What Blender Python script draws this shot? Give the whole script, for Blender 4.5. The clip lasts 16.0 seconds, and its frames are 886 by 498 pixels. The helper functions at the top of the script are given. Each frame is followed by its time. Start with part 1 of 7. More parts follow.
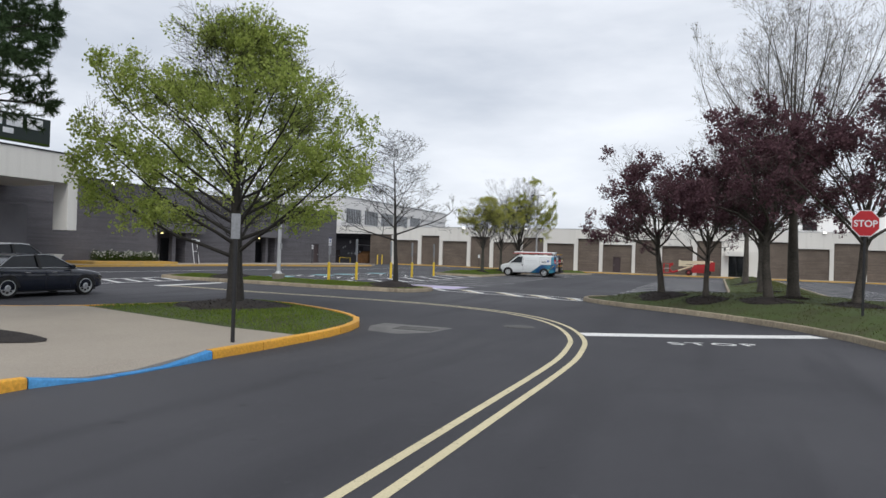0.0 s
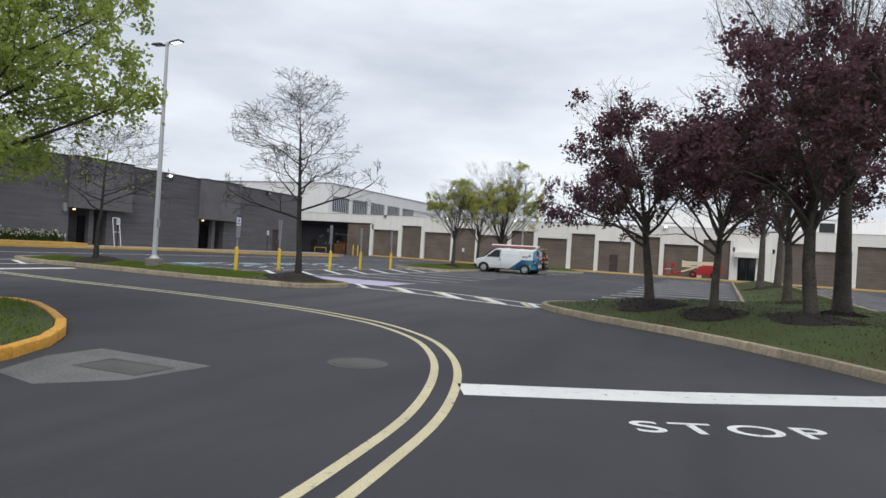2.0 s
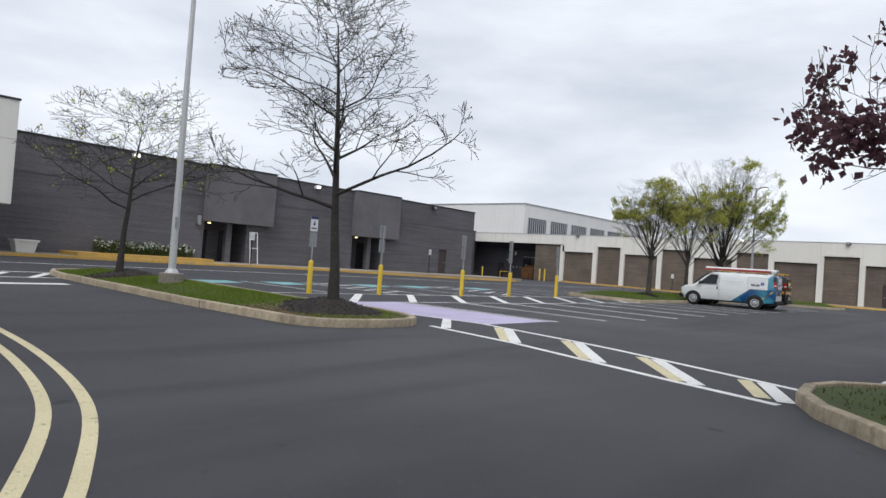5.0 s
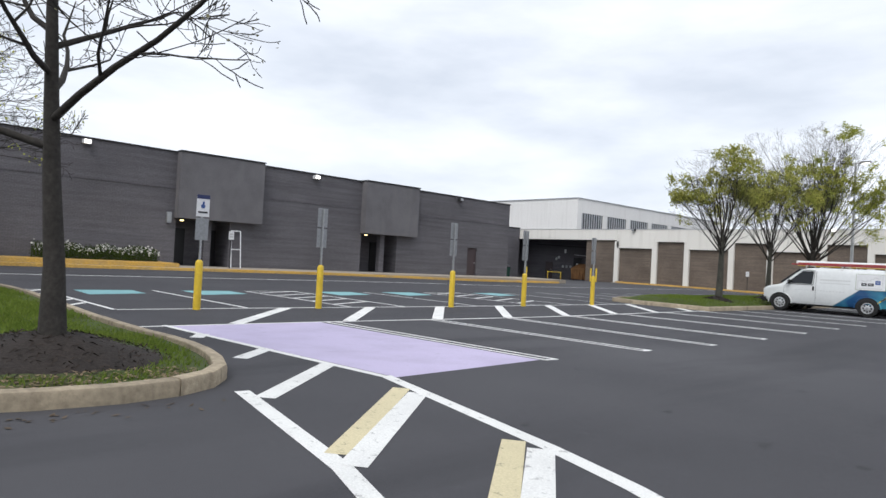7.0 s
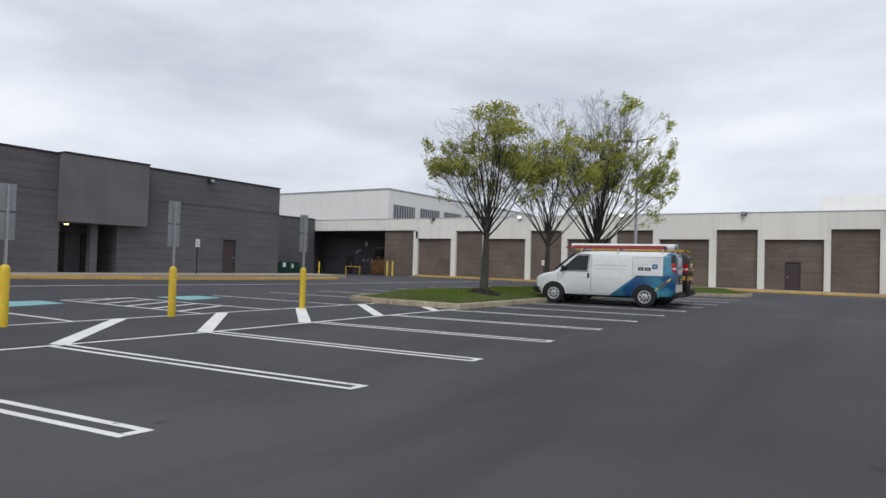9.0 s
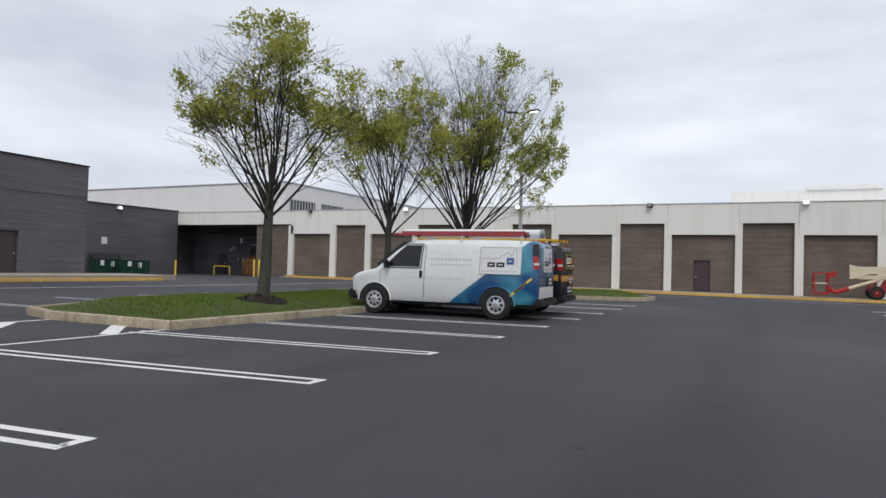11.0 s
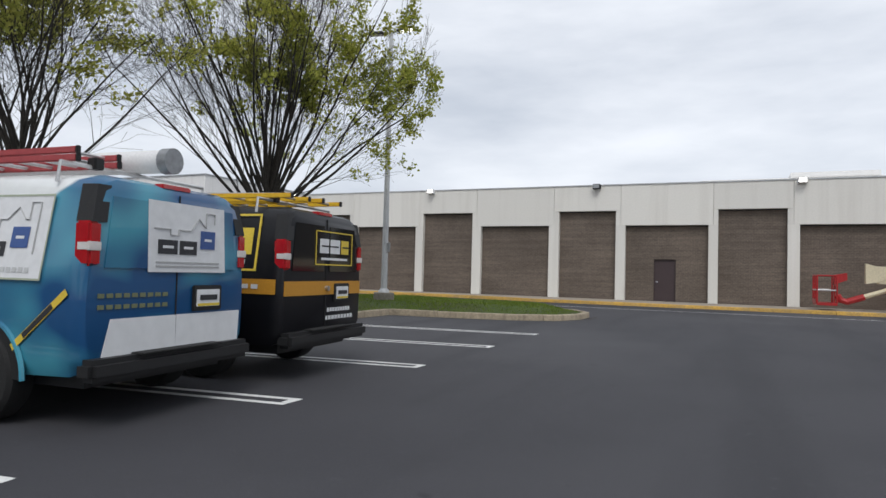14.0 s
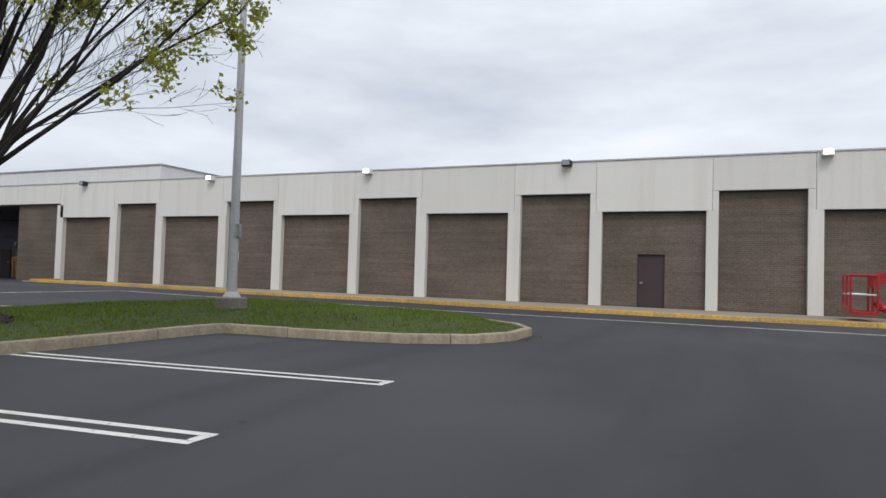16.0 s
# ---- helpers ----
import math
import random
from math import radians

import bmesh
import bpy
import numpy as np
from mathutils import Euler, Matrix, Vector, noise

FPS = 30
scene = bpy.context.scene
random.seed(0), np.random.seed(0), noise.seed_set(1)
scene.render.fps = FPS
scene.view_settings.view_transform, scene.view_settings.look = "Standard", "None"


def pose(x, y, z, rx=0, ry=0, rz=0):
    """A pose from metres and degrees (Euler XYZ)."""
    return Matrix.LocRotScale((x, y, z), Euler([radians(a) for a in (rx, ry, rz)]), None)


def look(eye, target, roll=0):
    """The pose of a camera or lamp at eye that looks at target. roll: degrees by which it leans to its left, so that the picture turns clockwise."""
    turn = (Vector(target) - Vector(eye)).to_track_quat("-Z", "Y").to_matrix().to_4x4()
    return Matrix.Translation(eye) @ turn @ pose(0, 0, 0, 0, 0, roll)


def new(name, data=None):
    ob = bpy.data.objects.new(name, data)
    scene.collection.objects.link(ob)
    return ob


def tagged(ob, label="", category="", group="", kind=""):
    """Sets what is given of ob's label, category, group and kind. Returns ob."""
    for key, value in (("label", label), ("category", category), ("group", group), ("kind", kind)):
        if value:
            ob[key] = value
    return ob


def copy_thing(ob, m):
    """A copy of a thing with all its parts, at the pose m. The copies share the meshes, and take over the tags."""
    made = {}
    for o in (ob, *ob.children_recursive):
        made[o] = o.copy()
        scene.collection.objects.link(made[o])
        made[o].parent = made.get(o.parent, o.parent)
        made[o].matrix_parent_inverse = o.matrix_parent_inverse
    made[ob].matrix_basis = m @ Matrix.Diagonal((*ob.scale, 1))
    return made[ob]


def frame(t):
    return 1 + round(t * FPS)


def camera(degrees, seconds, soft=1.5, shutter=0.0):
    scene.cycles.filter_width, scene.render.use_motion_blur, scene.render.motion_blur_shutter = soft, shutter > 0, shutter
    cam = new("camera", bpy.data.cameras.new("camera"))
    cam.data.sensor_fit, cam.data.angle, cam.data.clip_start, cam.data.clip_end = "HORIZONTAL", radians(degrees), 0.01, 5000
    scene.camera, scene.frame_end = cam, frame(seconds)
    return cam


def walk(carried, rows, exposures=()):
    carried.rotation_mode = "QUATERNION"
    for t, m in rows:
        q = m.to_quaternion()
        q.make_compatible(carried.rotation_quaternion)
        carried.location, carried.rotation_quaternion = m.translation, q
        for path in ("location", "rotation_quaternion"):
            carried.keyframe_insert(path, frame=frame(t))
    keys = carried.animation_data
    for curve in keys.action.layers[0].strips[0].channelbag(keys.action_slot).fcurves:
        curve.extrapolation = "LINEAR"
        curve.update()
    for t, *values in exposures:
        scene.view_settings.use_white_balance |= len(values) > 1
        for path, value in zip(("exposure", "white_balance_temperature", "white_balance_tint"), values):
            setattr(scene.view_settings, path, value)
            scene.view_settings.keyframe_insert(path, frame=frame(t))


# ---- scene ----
cam = camera(69.1, 16.0)
PATH = [
    (0, (0.52, -0.387, 1.862), (-0.266, 1.452, 1.878), 1.8),
    (0.5, (0.529, 1.944, 1.832), (-0.251, 3.786, 1.839), 2.2),
    (1, (0.595, 4.045, 1.79), (-0.184, 5.887, 1.794), 2.6),
    (1.5, (0.557, 6.159, 1.76), (-0.228, 7.999, 1.758), 3.1),
    (2, (0.297, 8.347, 1.661), (-0.503, 10.18, 1.661), 3.5),
    (2.5, (0.173, 10.057, 1.679), (-0.676, 11.868, 1.667), 3.9),
    (3, (-0.147, 11.917, 1.62), (-1.067, 13.693, 1.602), 4.0),
    (3.5, (-0.56, 13.848, 1.571), (-1.573, 15.572, 1.55), 3.7),
    (4, (-1.207, 15.789, 1.495), (-2.328, 17.446, 1.49), 3.7),
    (4.2, (-1.488, 16.555, 1.425), (-2.659, 18.176, 1.436), 3.8),
    (6.3, (-5.266, 23.984, 1.45), (-6.762, 25.311, 1.478), 3.5),
    (6.5, (-5.621, 24.849, 1.458), (-7.119, 26.173, 1.486), 3.3),
    (7, (-6.26, 26.743, 1.463), (-7.742, 28.086, 1.498), 3.1),
    (7.5, (-6.774, 28.73, 1.462), (-8.13, 30.2, 1.5), 2.8),
    (8, (-7.182, 30.787, 1.457), (-8.435, 32.346, 1.5), 2.2),
    (8.5, (-7.516, 32.868, 1.439), (-8.683, 34.491, 1.486), 2.1),
    (9, (-7.782, 35.015, 1.4), (-8.873, 36.691, 1.445), 1.6),
    (9.5, (-8.051, 37.296, 1.347), (-9.067, 39.019, 1.379), 1.1),
    (9.7, (-8.085, 38.115, 1.368), (-9.073, 39.854, 1.404), 1.5),
    (11.8, (-8.515, 46.95, 1.274), (-9.381, 48.752, 1.335), 1.2),
    (12, (-8.551, 47.789, 1.273), (-9.41, 49.594, 1.336), 1.2),
    (12.5, (-8.643, 49.838, 1.288), (-9.489, 51.649, 1.358), 1.2),
    (13, (-8.746, 51.761, 1.301), (-9.582, 53.576, 1.371), 1.3),
    (13.5, (-8.8, 53.676, 1.295), (-9.632, 55.493, 1.366), 1.4),
    (14, (-8.855, 55.49, 1.306), (-9.683, 57.309, 1.377), 1.5),
    (14.5, (-8.946, 57.291, 1.293), (-9.771, 59.111, 1.367), 1.5),
    (15, (-9.074, 59.15, 1.282), (-9.893, 60.973, 1.356), 1.6),
    (15.5, (-9.139, 60.842, 1.297), (-9.957, 62.666, 1.368), 1.6),
    (16, (-9.24, 62.602, 1.287), (-10.053, 64.428, 1.358), 1.7),
]
walk(cam, [(t, look(eye, target, roll)) for t, eye, target, roll in PATH],
     [(0, 0.03), (0.6, -0.03), (1.5, -0.03), (2.2, 0.05), (4.0, 0.04), (6.3, 0.24), (7.0, 0.3), (7.5, 0.25), (8.1, 0.06), (8.6, -0.06), (9.7, -0.05), (12, 0.0), (16, 0.0)])

import mathutils

# ---- world and light ----
world = bpy.data.worlds.new("overcast_sky")
scene.world = world
world.use_nodes = True
wn, wl = world.node_tree.nodes, world.node_tree.links
wn.clear()
w_out = wn.new("ShaderNodeOutputWorld")
w_bg = wn.new("ShaderNodeBackground")
w_sky = wn.new("ShaderNodeTexSky")
w_sky.sky_type, w_sky.sun_disc = "NISHITA", False
w_sky.sun_elevation, w_sky.sun_rotation = radians(48), radians(205)
w_scale = wn.new("ShaderNodeVectorMath")
w_scale.operation = "SCALE"
w_scale.inputs[3].default_value = 0.1
w_co = wn.new("ShaderNodeTexCoord")
w_map = wn.new("ShaderNodeMapping")
w_map.inputs["Scale"].default_value = (1.0, 1.0, 3.4)
w_n1 = wn.new("ShaderNodeTexNoise")
w_n1.inputs["Scale"].default_value = 2.1
w_n1.inputs["Detail"].default_value = 6
w_n1.inputs["Roughness"].default_value = 0.52
w_ramp = wn.new("ShaderNodeValToRGB")
w_ramp.color_ramp.elements[0].position = 0.34
w_ramp.color_ramp.elements[0].color = (0.515, 0.558, 0.632, 1)
w_ramp.color_ramp.elements[1].position = 0.65
w_ramp.color_ramp.elements[1].color = (0.80, 0.83, 0.885, 1)
w_mix = wn.new("ShaderNodeMixRGB")
w_mix.inputs["Fac"].default_value = 0.93
wl.new(w_co.outputs["Generated"], w_map.inputs["Vector"])
wl.new(w_map.outputs["Vector"], w_n1.inputs["Vector"])
wl.new(w_n1.outputs["Fac"], w_ramp.inputs["Fac"])
wl.new(w_sky.outputs["Color"], w_scale.inputs[0])
wl.new(w_scale.outputs["Vector"], w_mix.inputs["Color1"])
wl.new(w_ramp.outputs["Color"], w_mix.inputs["Color2"])
wl.new(w_mix.outputs["Color"], w_bg.inputs["Color"])
w_bg.inputs["Strength"].default_value = 1.2
wl.new(w_bg.outputs["Background"], w_out.inputs["Surface"])

sun = new("sun", bpy.data.lights.new("sun", "SUN"))
sun.data.energy, sun.data.angle, sun.data.color = 1.5, radians(30), (1.0, 0.98, 0.955)
sun.matrix_world = look((20, -40, 60), (0, 0, 0))
scene.view_settings.exposure = 0.0


# ---- materials ----
def mat(name, base, rough=0.7, metal=0.0, vary=0.12, grain=40.0, blotch=0.6, bump=0.1, bump_scale=60.0, tint=None, spec=0.4, per_object=0.0, per_island=0.0, coat=0.0):
    """A surface with broad blotches, fine grain and relief, at metre scale."""
    m = bpy.data.materials.new(name)
    m.use_nodes = True
    n, l = m.node_tree.nodes, m.node_tree.links
    b = n["Principled BSDF"]
    b.inputs["Roughness"].default_value, b.inputs["Metallic"].default_value = rough, metal
    b.inputs["Specular IOR Level"].default_value = spec
    b.inputs["Coat Weight"].default_value = coat
    co = n.new("ShaderNodeTexCoord")
    big, fine = n.new("ShaderNodeTexNoise"), n.new("ShaderNodeTexNoise")
    for node, sc, det in ((big, blotch, 4), (fine, grain, 3)):
        node.inputs["Scale"].default_value, node.inputs["Detail"].default_value = sc, det
        l.new(co.outputs["Object"], node.inputs["Vector"])
    tint = tint or tuple(c * 0.6 for c in base)
    mix1 = n.new("ShaderNodeMixRGB")
    mix1.inputs["Color1"].default_value = (*base, 1)
    mix1.inputs["Color2"].default_value = (*tint, 1)
    r1 = n.new("ShaderNodeMapRange")
    r1.inputs["From Min"].default_value, r1.inputs["From Max"].default_value = 0.42, 0.72
    r1.inputs["To Max"].default_value = min(1.0, vary * 4)
    l.new(big.outputs["Fac"], r1.inputs["Value"])
    l.new(r1.outputs["Result"], mix1.inputs["Fac"])
    hsv = n.new("ShaderNodeHueSaturation")
    r2 = n.new("ShaderNodeMapRange")
    r2.inputs["From Min"].default_value, r2.inputs["From Max"].default_value = 0.25, 0.75
    r2.inputs["To Min"].default_value, r2.inputs["To Max"].default_value = 1 - vary * 1.6, 1 + vary * 1.6
    l.new(fine.outputs["Fac"], r2.inputs["Value"])
    value = r2.outputs["Result"]
    for amount, kind in ((per_object, "o"), (per_island, "i")):
        if amount:
            src = n.new("ShaderNodeObjectInfo").outputs["Random"] if kind == "o" else n.new("ShaderNodeNewGeometry").outputs["Random Per Island"]
            r3 = n.new("ShaderNodeMapRange")
            r3.inputs["To Min"].default_value, r3.inputs["To Max"].default_value = 1 - amount, 1 + amount
            l.new(src, r3.inputs["Value"])
            mul = n.new("ShaderNodeMath")
            mul.operation = "MULTIPLY"
            l.new(value, mul.inputs[0])
            l.new(r3.outputs["Result"], mul.inputs[1])
            value = mul.outputs[0]
    l.new(value, hsv.inputs["Value"])
    l.new(mix1.outputs["Color"], hsv.inputs["Color"])
    l.new(hsv.outputs["Color"], b.inputs["Base Color"])
    if bump:
        bn, bp = n.new("ShaderNodeTexNoise"), n.new("ShaderNodeBump")
        bn.inputs["Scale"].default_value, bn.inputs["Detail"].default_value = bump_scale, 4
        l.new(co.outputs["Object"], bn.inputs["Vector"])
        bp.inputs["Strength"].default_value, bp.inputs["Distance"].default_value = bump, 0.01
        l.new(bn.outputs["Fac"], bp.inputs["Height"])
        l.new(bp.outputs["Normal"], b.inputs["Normal"])
    return m


def streaked(m, colour, most, up=0.12, across=2.2):
    """Adds faint upright rain streaks to a material."""
    n, l = m.node_tree.nodes, m.node_tree.links
    b = n["Principled BSDF"]
    src = b.inputs["Base Color"].links[0].from_socket
    co, mp, ns, rg, mx = n.new("ShaderNodeTexCoord"), n.new("ShaderNodeMapping"), n.new("ShaderNodeTexNoise"), n.new("ShaderNodeMapRange"), n.new("ShaderNodeMixRGB")
    mp.inputs["Scale"].default_value = (across, across, up)
    ns.inputs["Scale"].default_value, ns.inputs["Detail"].default_value = 1.0, 7
    rg.inputs["From Min"].default_value, rg.inputs["From Max"].default_value, rg.inputs["To Max"].default_value = 0.5, 0.75, most
    l.new(co.outputs["Object"], mp.inputs["Vector"])
    l.new(mp.outputs["Vector"], ns.inputs["Vector"])
    l.new(ns.outputs["Fac"], rg.inputs["Value"])
    mx.inputs["Color2"].default_value = (*colour, 1)
    l.new(rg.outputs["Result"], mx.inputs["Fac"])
    l.new(src, mx.inputs["Color1"])
    l.new(mx.outputs["Color"], b.inputs["Base Color"])
    return m


def road_mat(name, base, dark, pale):
    """Asphalt: broad tone changes with pale reflections painted in, darker tracks and oil spots, paler dust, and a
    stony grain.
    """
    m = mat(name, base, 0.82, vary=0.10, grain=70, blotch=0.5, bump=0.4, bump_scale=110, tint=dark, spec=0.32)
    n, l = m.node_tree.nodes, m.node_tree.links
    b = n["Principled BSDF"]
    src = b.inputs["Base Color"].links[0].from_socket
    co = n.new("ShaderNodeTexCoord")
    # the first, broadest pale layer also puts mottled reflections into the colour
    for sc, det, stretch, lo, hi, top, col in ((0.10, 5, (1, 1, 1), 0.48, 0.66, 0.75, pale), (0.9, 5, (1, 0.12, 1), 0.50, 0.70, 0.7, dark), (2.6, 2, (1, 1, 1), 0.70, 0.76, 0.65, tuple(c * 0.62 for c in dark)), (9, 6, (1, 1, 1), 0.62, 0.74, 0.5, pale), (260, 1, (1, 1, 1), 0.66, 0.74, 0.5, tuple(c * 2.0 for c in pale))):
        mp, ns, rg, mx = n.new("ShaderNodeMapping"), n.new("ShaderNodeTexNoise"), n.new("ShaderNodeMapRange"), n.new("ShaderNodeMixRGB")
        mp.inputs["Scale"].default_value = stretch
        mp.inputs["Rotation"].default_value = (0, 0, 0.1)
        ns.inputs["Scale"].default_value, ns.inputs["Detail"].default_value = sc, det
        l.new(co.outputs["Object"], mp.inputs["Vector"])
        l.new(mp.outputs["Vector"], ns.inputs["Vector"])
        rg.inputs["From Min"].default_value, rg.inputs["From Max"].default_value, rg.inputs["To Max"].default_value = lo, hi, top
        l.new(ns.outputs["Fac"], rg.inputs["Value"])
        mx.inputs["Color2"].default_value = (*col, 1)
        l.new(rg.outputs["Result"], mx.inputs["Fac"])
        l.new(src, mx.inputs["Color1"])
        src = mx.outputs["Color"]
    l.new(src, b.inputs["Base Color"])
    return m


def worn_paint(name, base, under, wear=0.5, scale=9.0):
    """Road paint with chipped patches that let the asphalt show."""
    m = mat(name, base, 0.75, vary=0.08, grain=60, blotch=1.2, bump=0.15, bump_scale=150)
    n, l = m.node_tree.nodes, m.node_tree.links
    b = n["Principled BSDF"]
    src = b.inputs["Base Color"].links[0].from_socket
    co = n.new("ShaderNodeTexCoord")
    ns = n.new("ShaderNodeTexNoise")
    ns.inputs["Scale"].default_value, ns.inputs["Detail"].default_value, ns.inputs["Roughness"].default_value = scale, 8, 0.7
    l.new(co.outputs["Object"], ns.inputs["Vector"])
    rg = n.new("ShaderNodeMapRange")
    rg.inputs["From Min"].default_value, rg.inputs["From Max"].default_value = 0.70 - wear * 0.22, 0.80 - wear * 0.16
    l.new(ns.outputs["Fac"], rg.inputs["Value"])
    mx = n.new("ShaderNodeMixRGB")
    mx.inputs["Color2"].default_value = (*under, 1)
    l.new(rg.outputs["Result"], mx.inputs["Fac"])
    l.new(src, mx.inputs["Color1"])
    l.new(mx.outputs["Color"], b.inputs["Base Color"])
    return m


def brick_mat(name, c1, c2, mortar, swap, bw=0.22, bh=0.075, gap=0.010, bump=0.5, rough=0.85, stain=0.25, blotch=0.5):
    """Running-bond brick, laid along x or y (swap) and z."""
    m = bpy.data.materials.new(name)
    m.use_nodes = True
    n, l = m.node_tree.nodes, m.node_tree.links
    b = n["Principled BSDF"]
    b.inputs["Roughness"].default_value = rough
    co, sep, com = n.new("ShaderNodeTexCoord"), n.new("ShaderNodeSeparateXYZ"), n.new("ShaderNodeCombineXYZ")
    l.new(co.outputs["Object"], sep.inputs[0])
    l.new(sep.outputs["Y" if swap else "X"], com.inputs["X"])
    l.new(sep.outputs["Z"], com.inputs["Y"])
    br = n.new("ShaderNodeTexBrick")
    br.inputs["Scale"].default_value = 1.0
    br.inputs["Brick Width"].default_value, br.inputs["Row Height"].default_value = bw, bh
    br.inputs["Mortar Size"].default_value, br.inputs["Mortar Smooth"].default_value = gap, 0.3
    br.inputs["Color1"].default_value, br.inputs["Color2"].default_value = (*c1, 1), (*c2, 1)
    br.inputs["Mortar"].default_value = (*mortar, 1)
    l.new(com.outputs[0], br.inputs["Vector"])
    ns, ns2 = n.new("ShaderNodeTexNoise"), n.new("ShaderNodeTexNoise")
    ns.inputs["Scale"].default_value, ns.inputs["Detail"].default_value = blotch, 6
    ns2.inputs["Scale"].default_value, ns2.inputs["Detail"].default_value = 14, 3
    for q in (ns, ns2):
        l.new(co.outputs["Object"], q.inputs["Vector"])
    rg = n.new("ShaderNodeMapRange")
    rg.inputs["From Min"].default_value, rg.inputs["From Max"].default_value = 0.3, 0.7
    rg.inputs["To Min"].default_value, rg.inputs["To Max"].default_value = 1 - stain, 1 + stain
    l.new(ns.outputs["Fac"], rg.inputs["Value"])
    rg2 = n.new("ShaderNodeMapRange")
    rg2.inputs["From Min"].default_value, rg2.inputs["From Max"].default_value = 0.3, 0.7
    rg2.inputs["To Min"].default_value, rg2.inputs["To Max"].default_value = 0.86, 1.14
    l.new(ns2.outputs["Fac"], rg2.inputs["Value"])
    ns3, mp3, rg3, mul0 = n.new("ShaderNodeTexNoise"), n.new("ShaderNodeMapping"), n.new("ShaderNodeMapRange"), n.new("ShaderNodeMath")
    mp3.inputs["Scale"].default_value = (0.25, 5.5, 1)
    ns3.inputs["Scale"].default_value, ns3.inputs["Detail"].default_value = 1.0, 4
    l.new(com.outputs[0], mp3.inputs["Vector"])
    l.new(mp3.outputs["Vector"], ns3.inputs["Vector"])
    rg3.inputs["From Min"].default_value, rg3.inputs["From Max"].default_value = 0.3, 0.7
    rg3.inputs["To Min"].default_value, rg3.inputs["To Max"].default_value = 0.84, 1.16
    l.new(ns3.outputs["Fac"], rg3.inputs["Value"])
    mul0.operation = "MULTIPLY"
    l.new(rg3.outputs["Result"], mul0.inputs[0])
    l.new(rg2.outputs["Result"], mul0.inputs[1])
    mul = n.new("ShaderNodeMath")
    mul.operation = "MULTIPLY"
    l.new(rg.outputs["Result"], mul.inputs[0])
    l.new(mul0.outputs[0], mul.inputs[1])
    hsv = n.new("ShaderNodeHueSaturation")
    l.new(mul.outputs[0], hsv.inputs["Value"])
    l.new(br.outputs["Color"], hsv.inputs["Color"])
    l.new(hsv.outputs["Color"], b.inputs["Base Color"])
    bp = n.new("ShaderNodeBump")
    bp.inputs["Strength"].default_value, bp.inputs["Distance"].default_value, bp.invert = bump, 0.008, True
    l.new(br.outputs["Fac"], bp.inputs["Height"])
    l.new(bp.outputs["Normal"], b.inputs["Normal"])
    return m


def glow_mat(name, colour, strength):
    m = bpy.data.materials.new(name)
    m.use_nodes = True
    b = m.node_tree.nodes["Principled BSDF"]
    b.inputs["Base Color"].default_value = (*colour, 1)
    b.inputs["Emission Color"].default_value = (*colour, 1)
    b.inputs["Emission Strength"].default_value = strength
    return m


def leaf_mat(name, c1, c2, through_light=0.3):
    """Leaves that let some light through, each a little different."""
    m = bpy.data.materials.new(name)
    m.use_nodes = True
    n, l = m.node_tree.nodes, m.node_tree.links
    n.clear()
    out, add = n.new("ShaderNodeOutputMaterial"), n.new("ShaderNodeMixShader")
    df, tr = n.new("ShaderNodeBsdfDiffuse"), n.new("ShaderNodeBsdfTranslucent")
    geo, rp = n.new("ShaderNodeNewGeometry"), n.new("ShaderNodeMixRGB")
    co, ns = n.new("ShaderNodeTexCoord"), n.new("ShaderNodeTexNoise")
    ns.inputs["Scale"].default_value = 0.8
    l.new(co.outputs["Object"], ns.inputs["Vector"])
    av = n.new("ShaderNodeMath")
    av.operation = "MULTIPLY_ADD"
    av.inputs[1].default_value, av.inputs[2].default_value = 0.6, -0.05
    l.new(geo.outputs["Random Per Island"], av.inputs[0])
    sm = n.new("ShaderNodeMath")
    sm.operation = "MULTIPLY_ADD"
    sm.inputs[1].default_value = 0.8
    l.new(ns.outputs["Fac"], sm.inputs[0])
    l.new(av.outputs[0], sm.inputs[2])
    rp.inputs["Color1"].default_value, rp.inputs["Color2"].default_value = (*c1, 1), (*c2, 1)
    l.new(sm.outputs[0], rp.inputs["Fac"])
    l.new(rp.outputs["Color"], df.inputs["Color"])
    l.new(rp.outputs["Color"], tr.inputs["Color"])
    add.inputs["Fac"].default_value = through_light
    l.new(df.outputs[0], add.inputs[1])
    l.new(tr.outputs[0], add.inputs[2])
    l.new(add.outputs[0], out.inputs["Surface"])
    return m


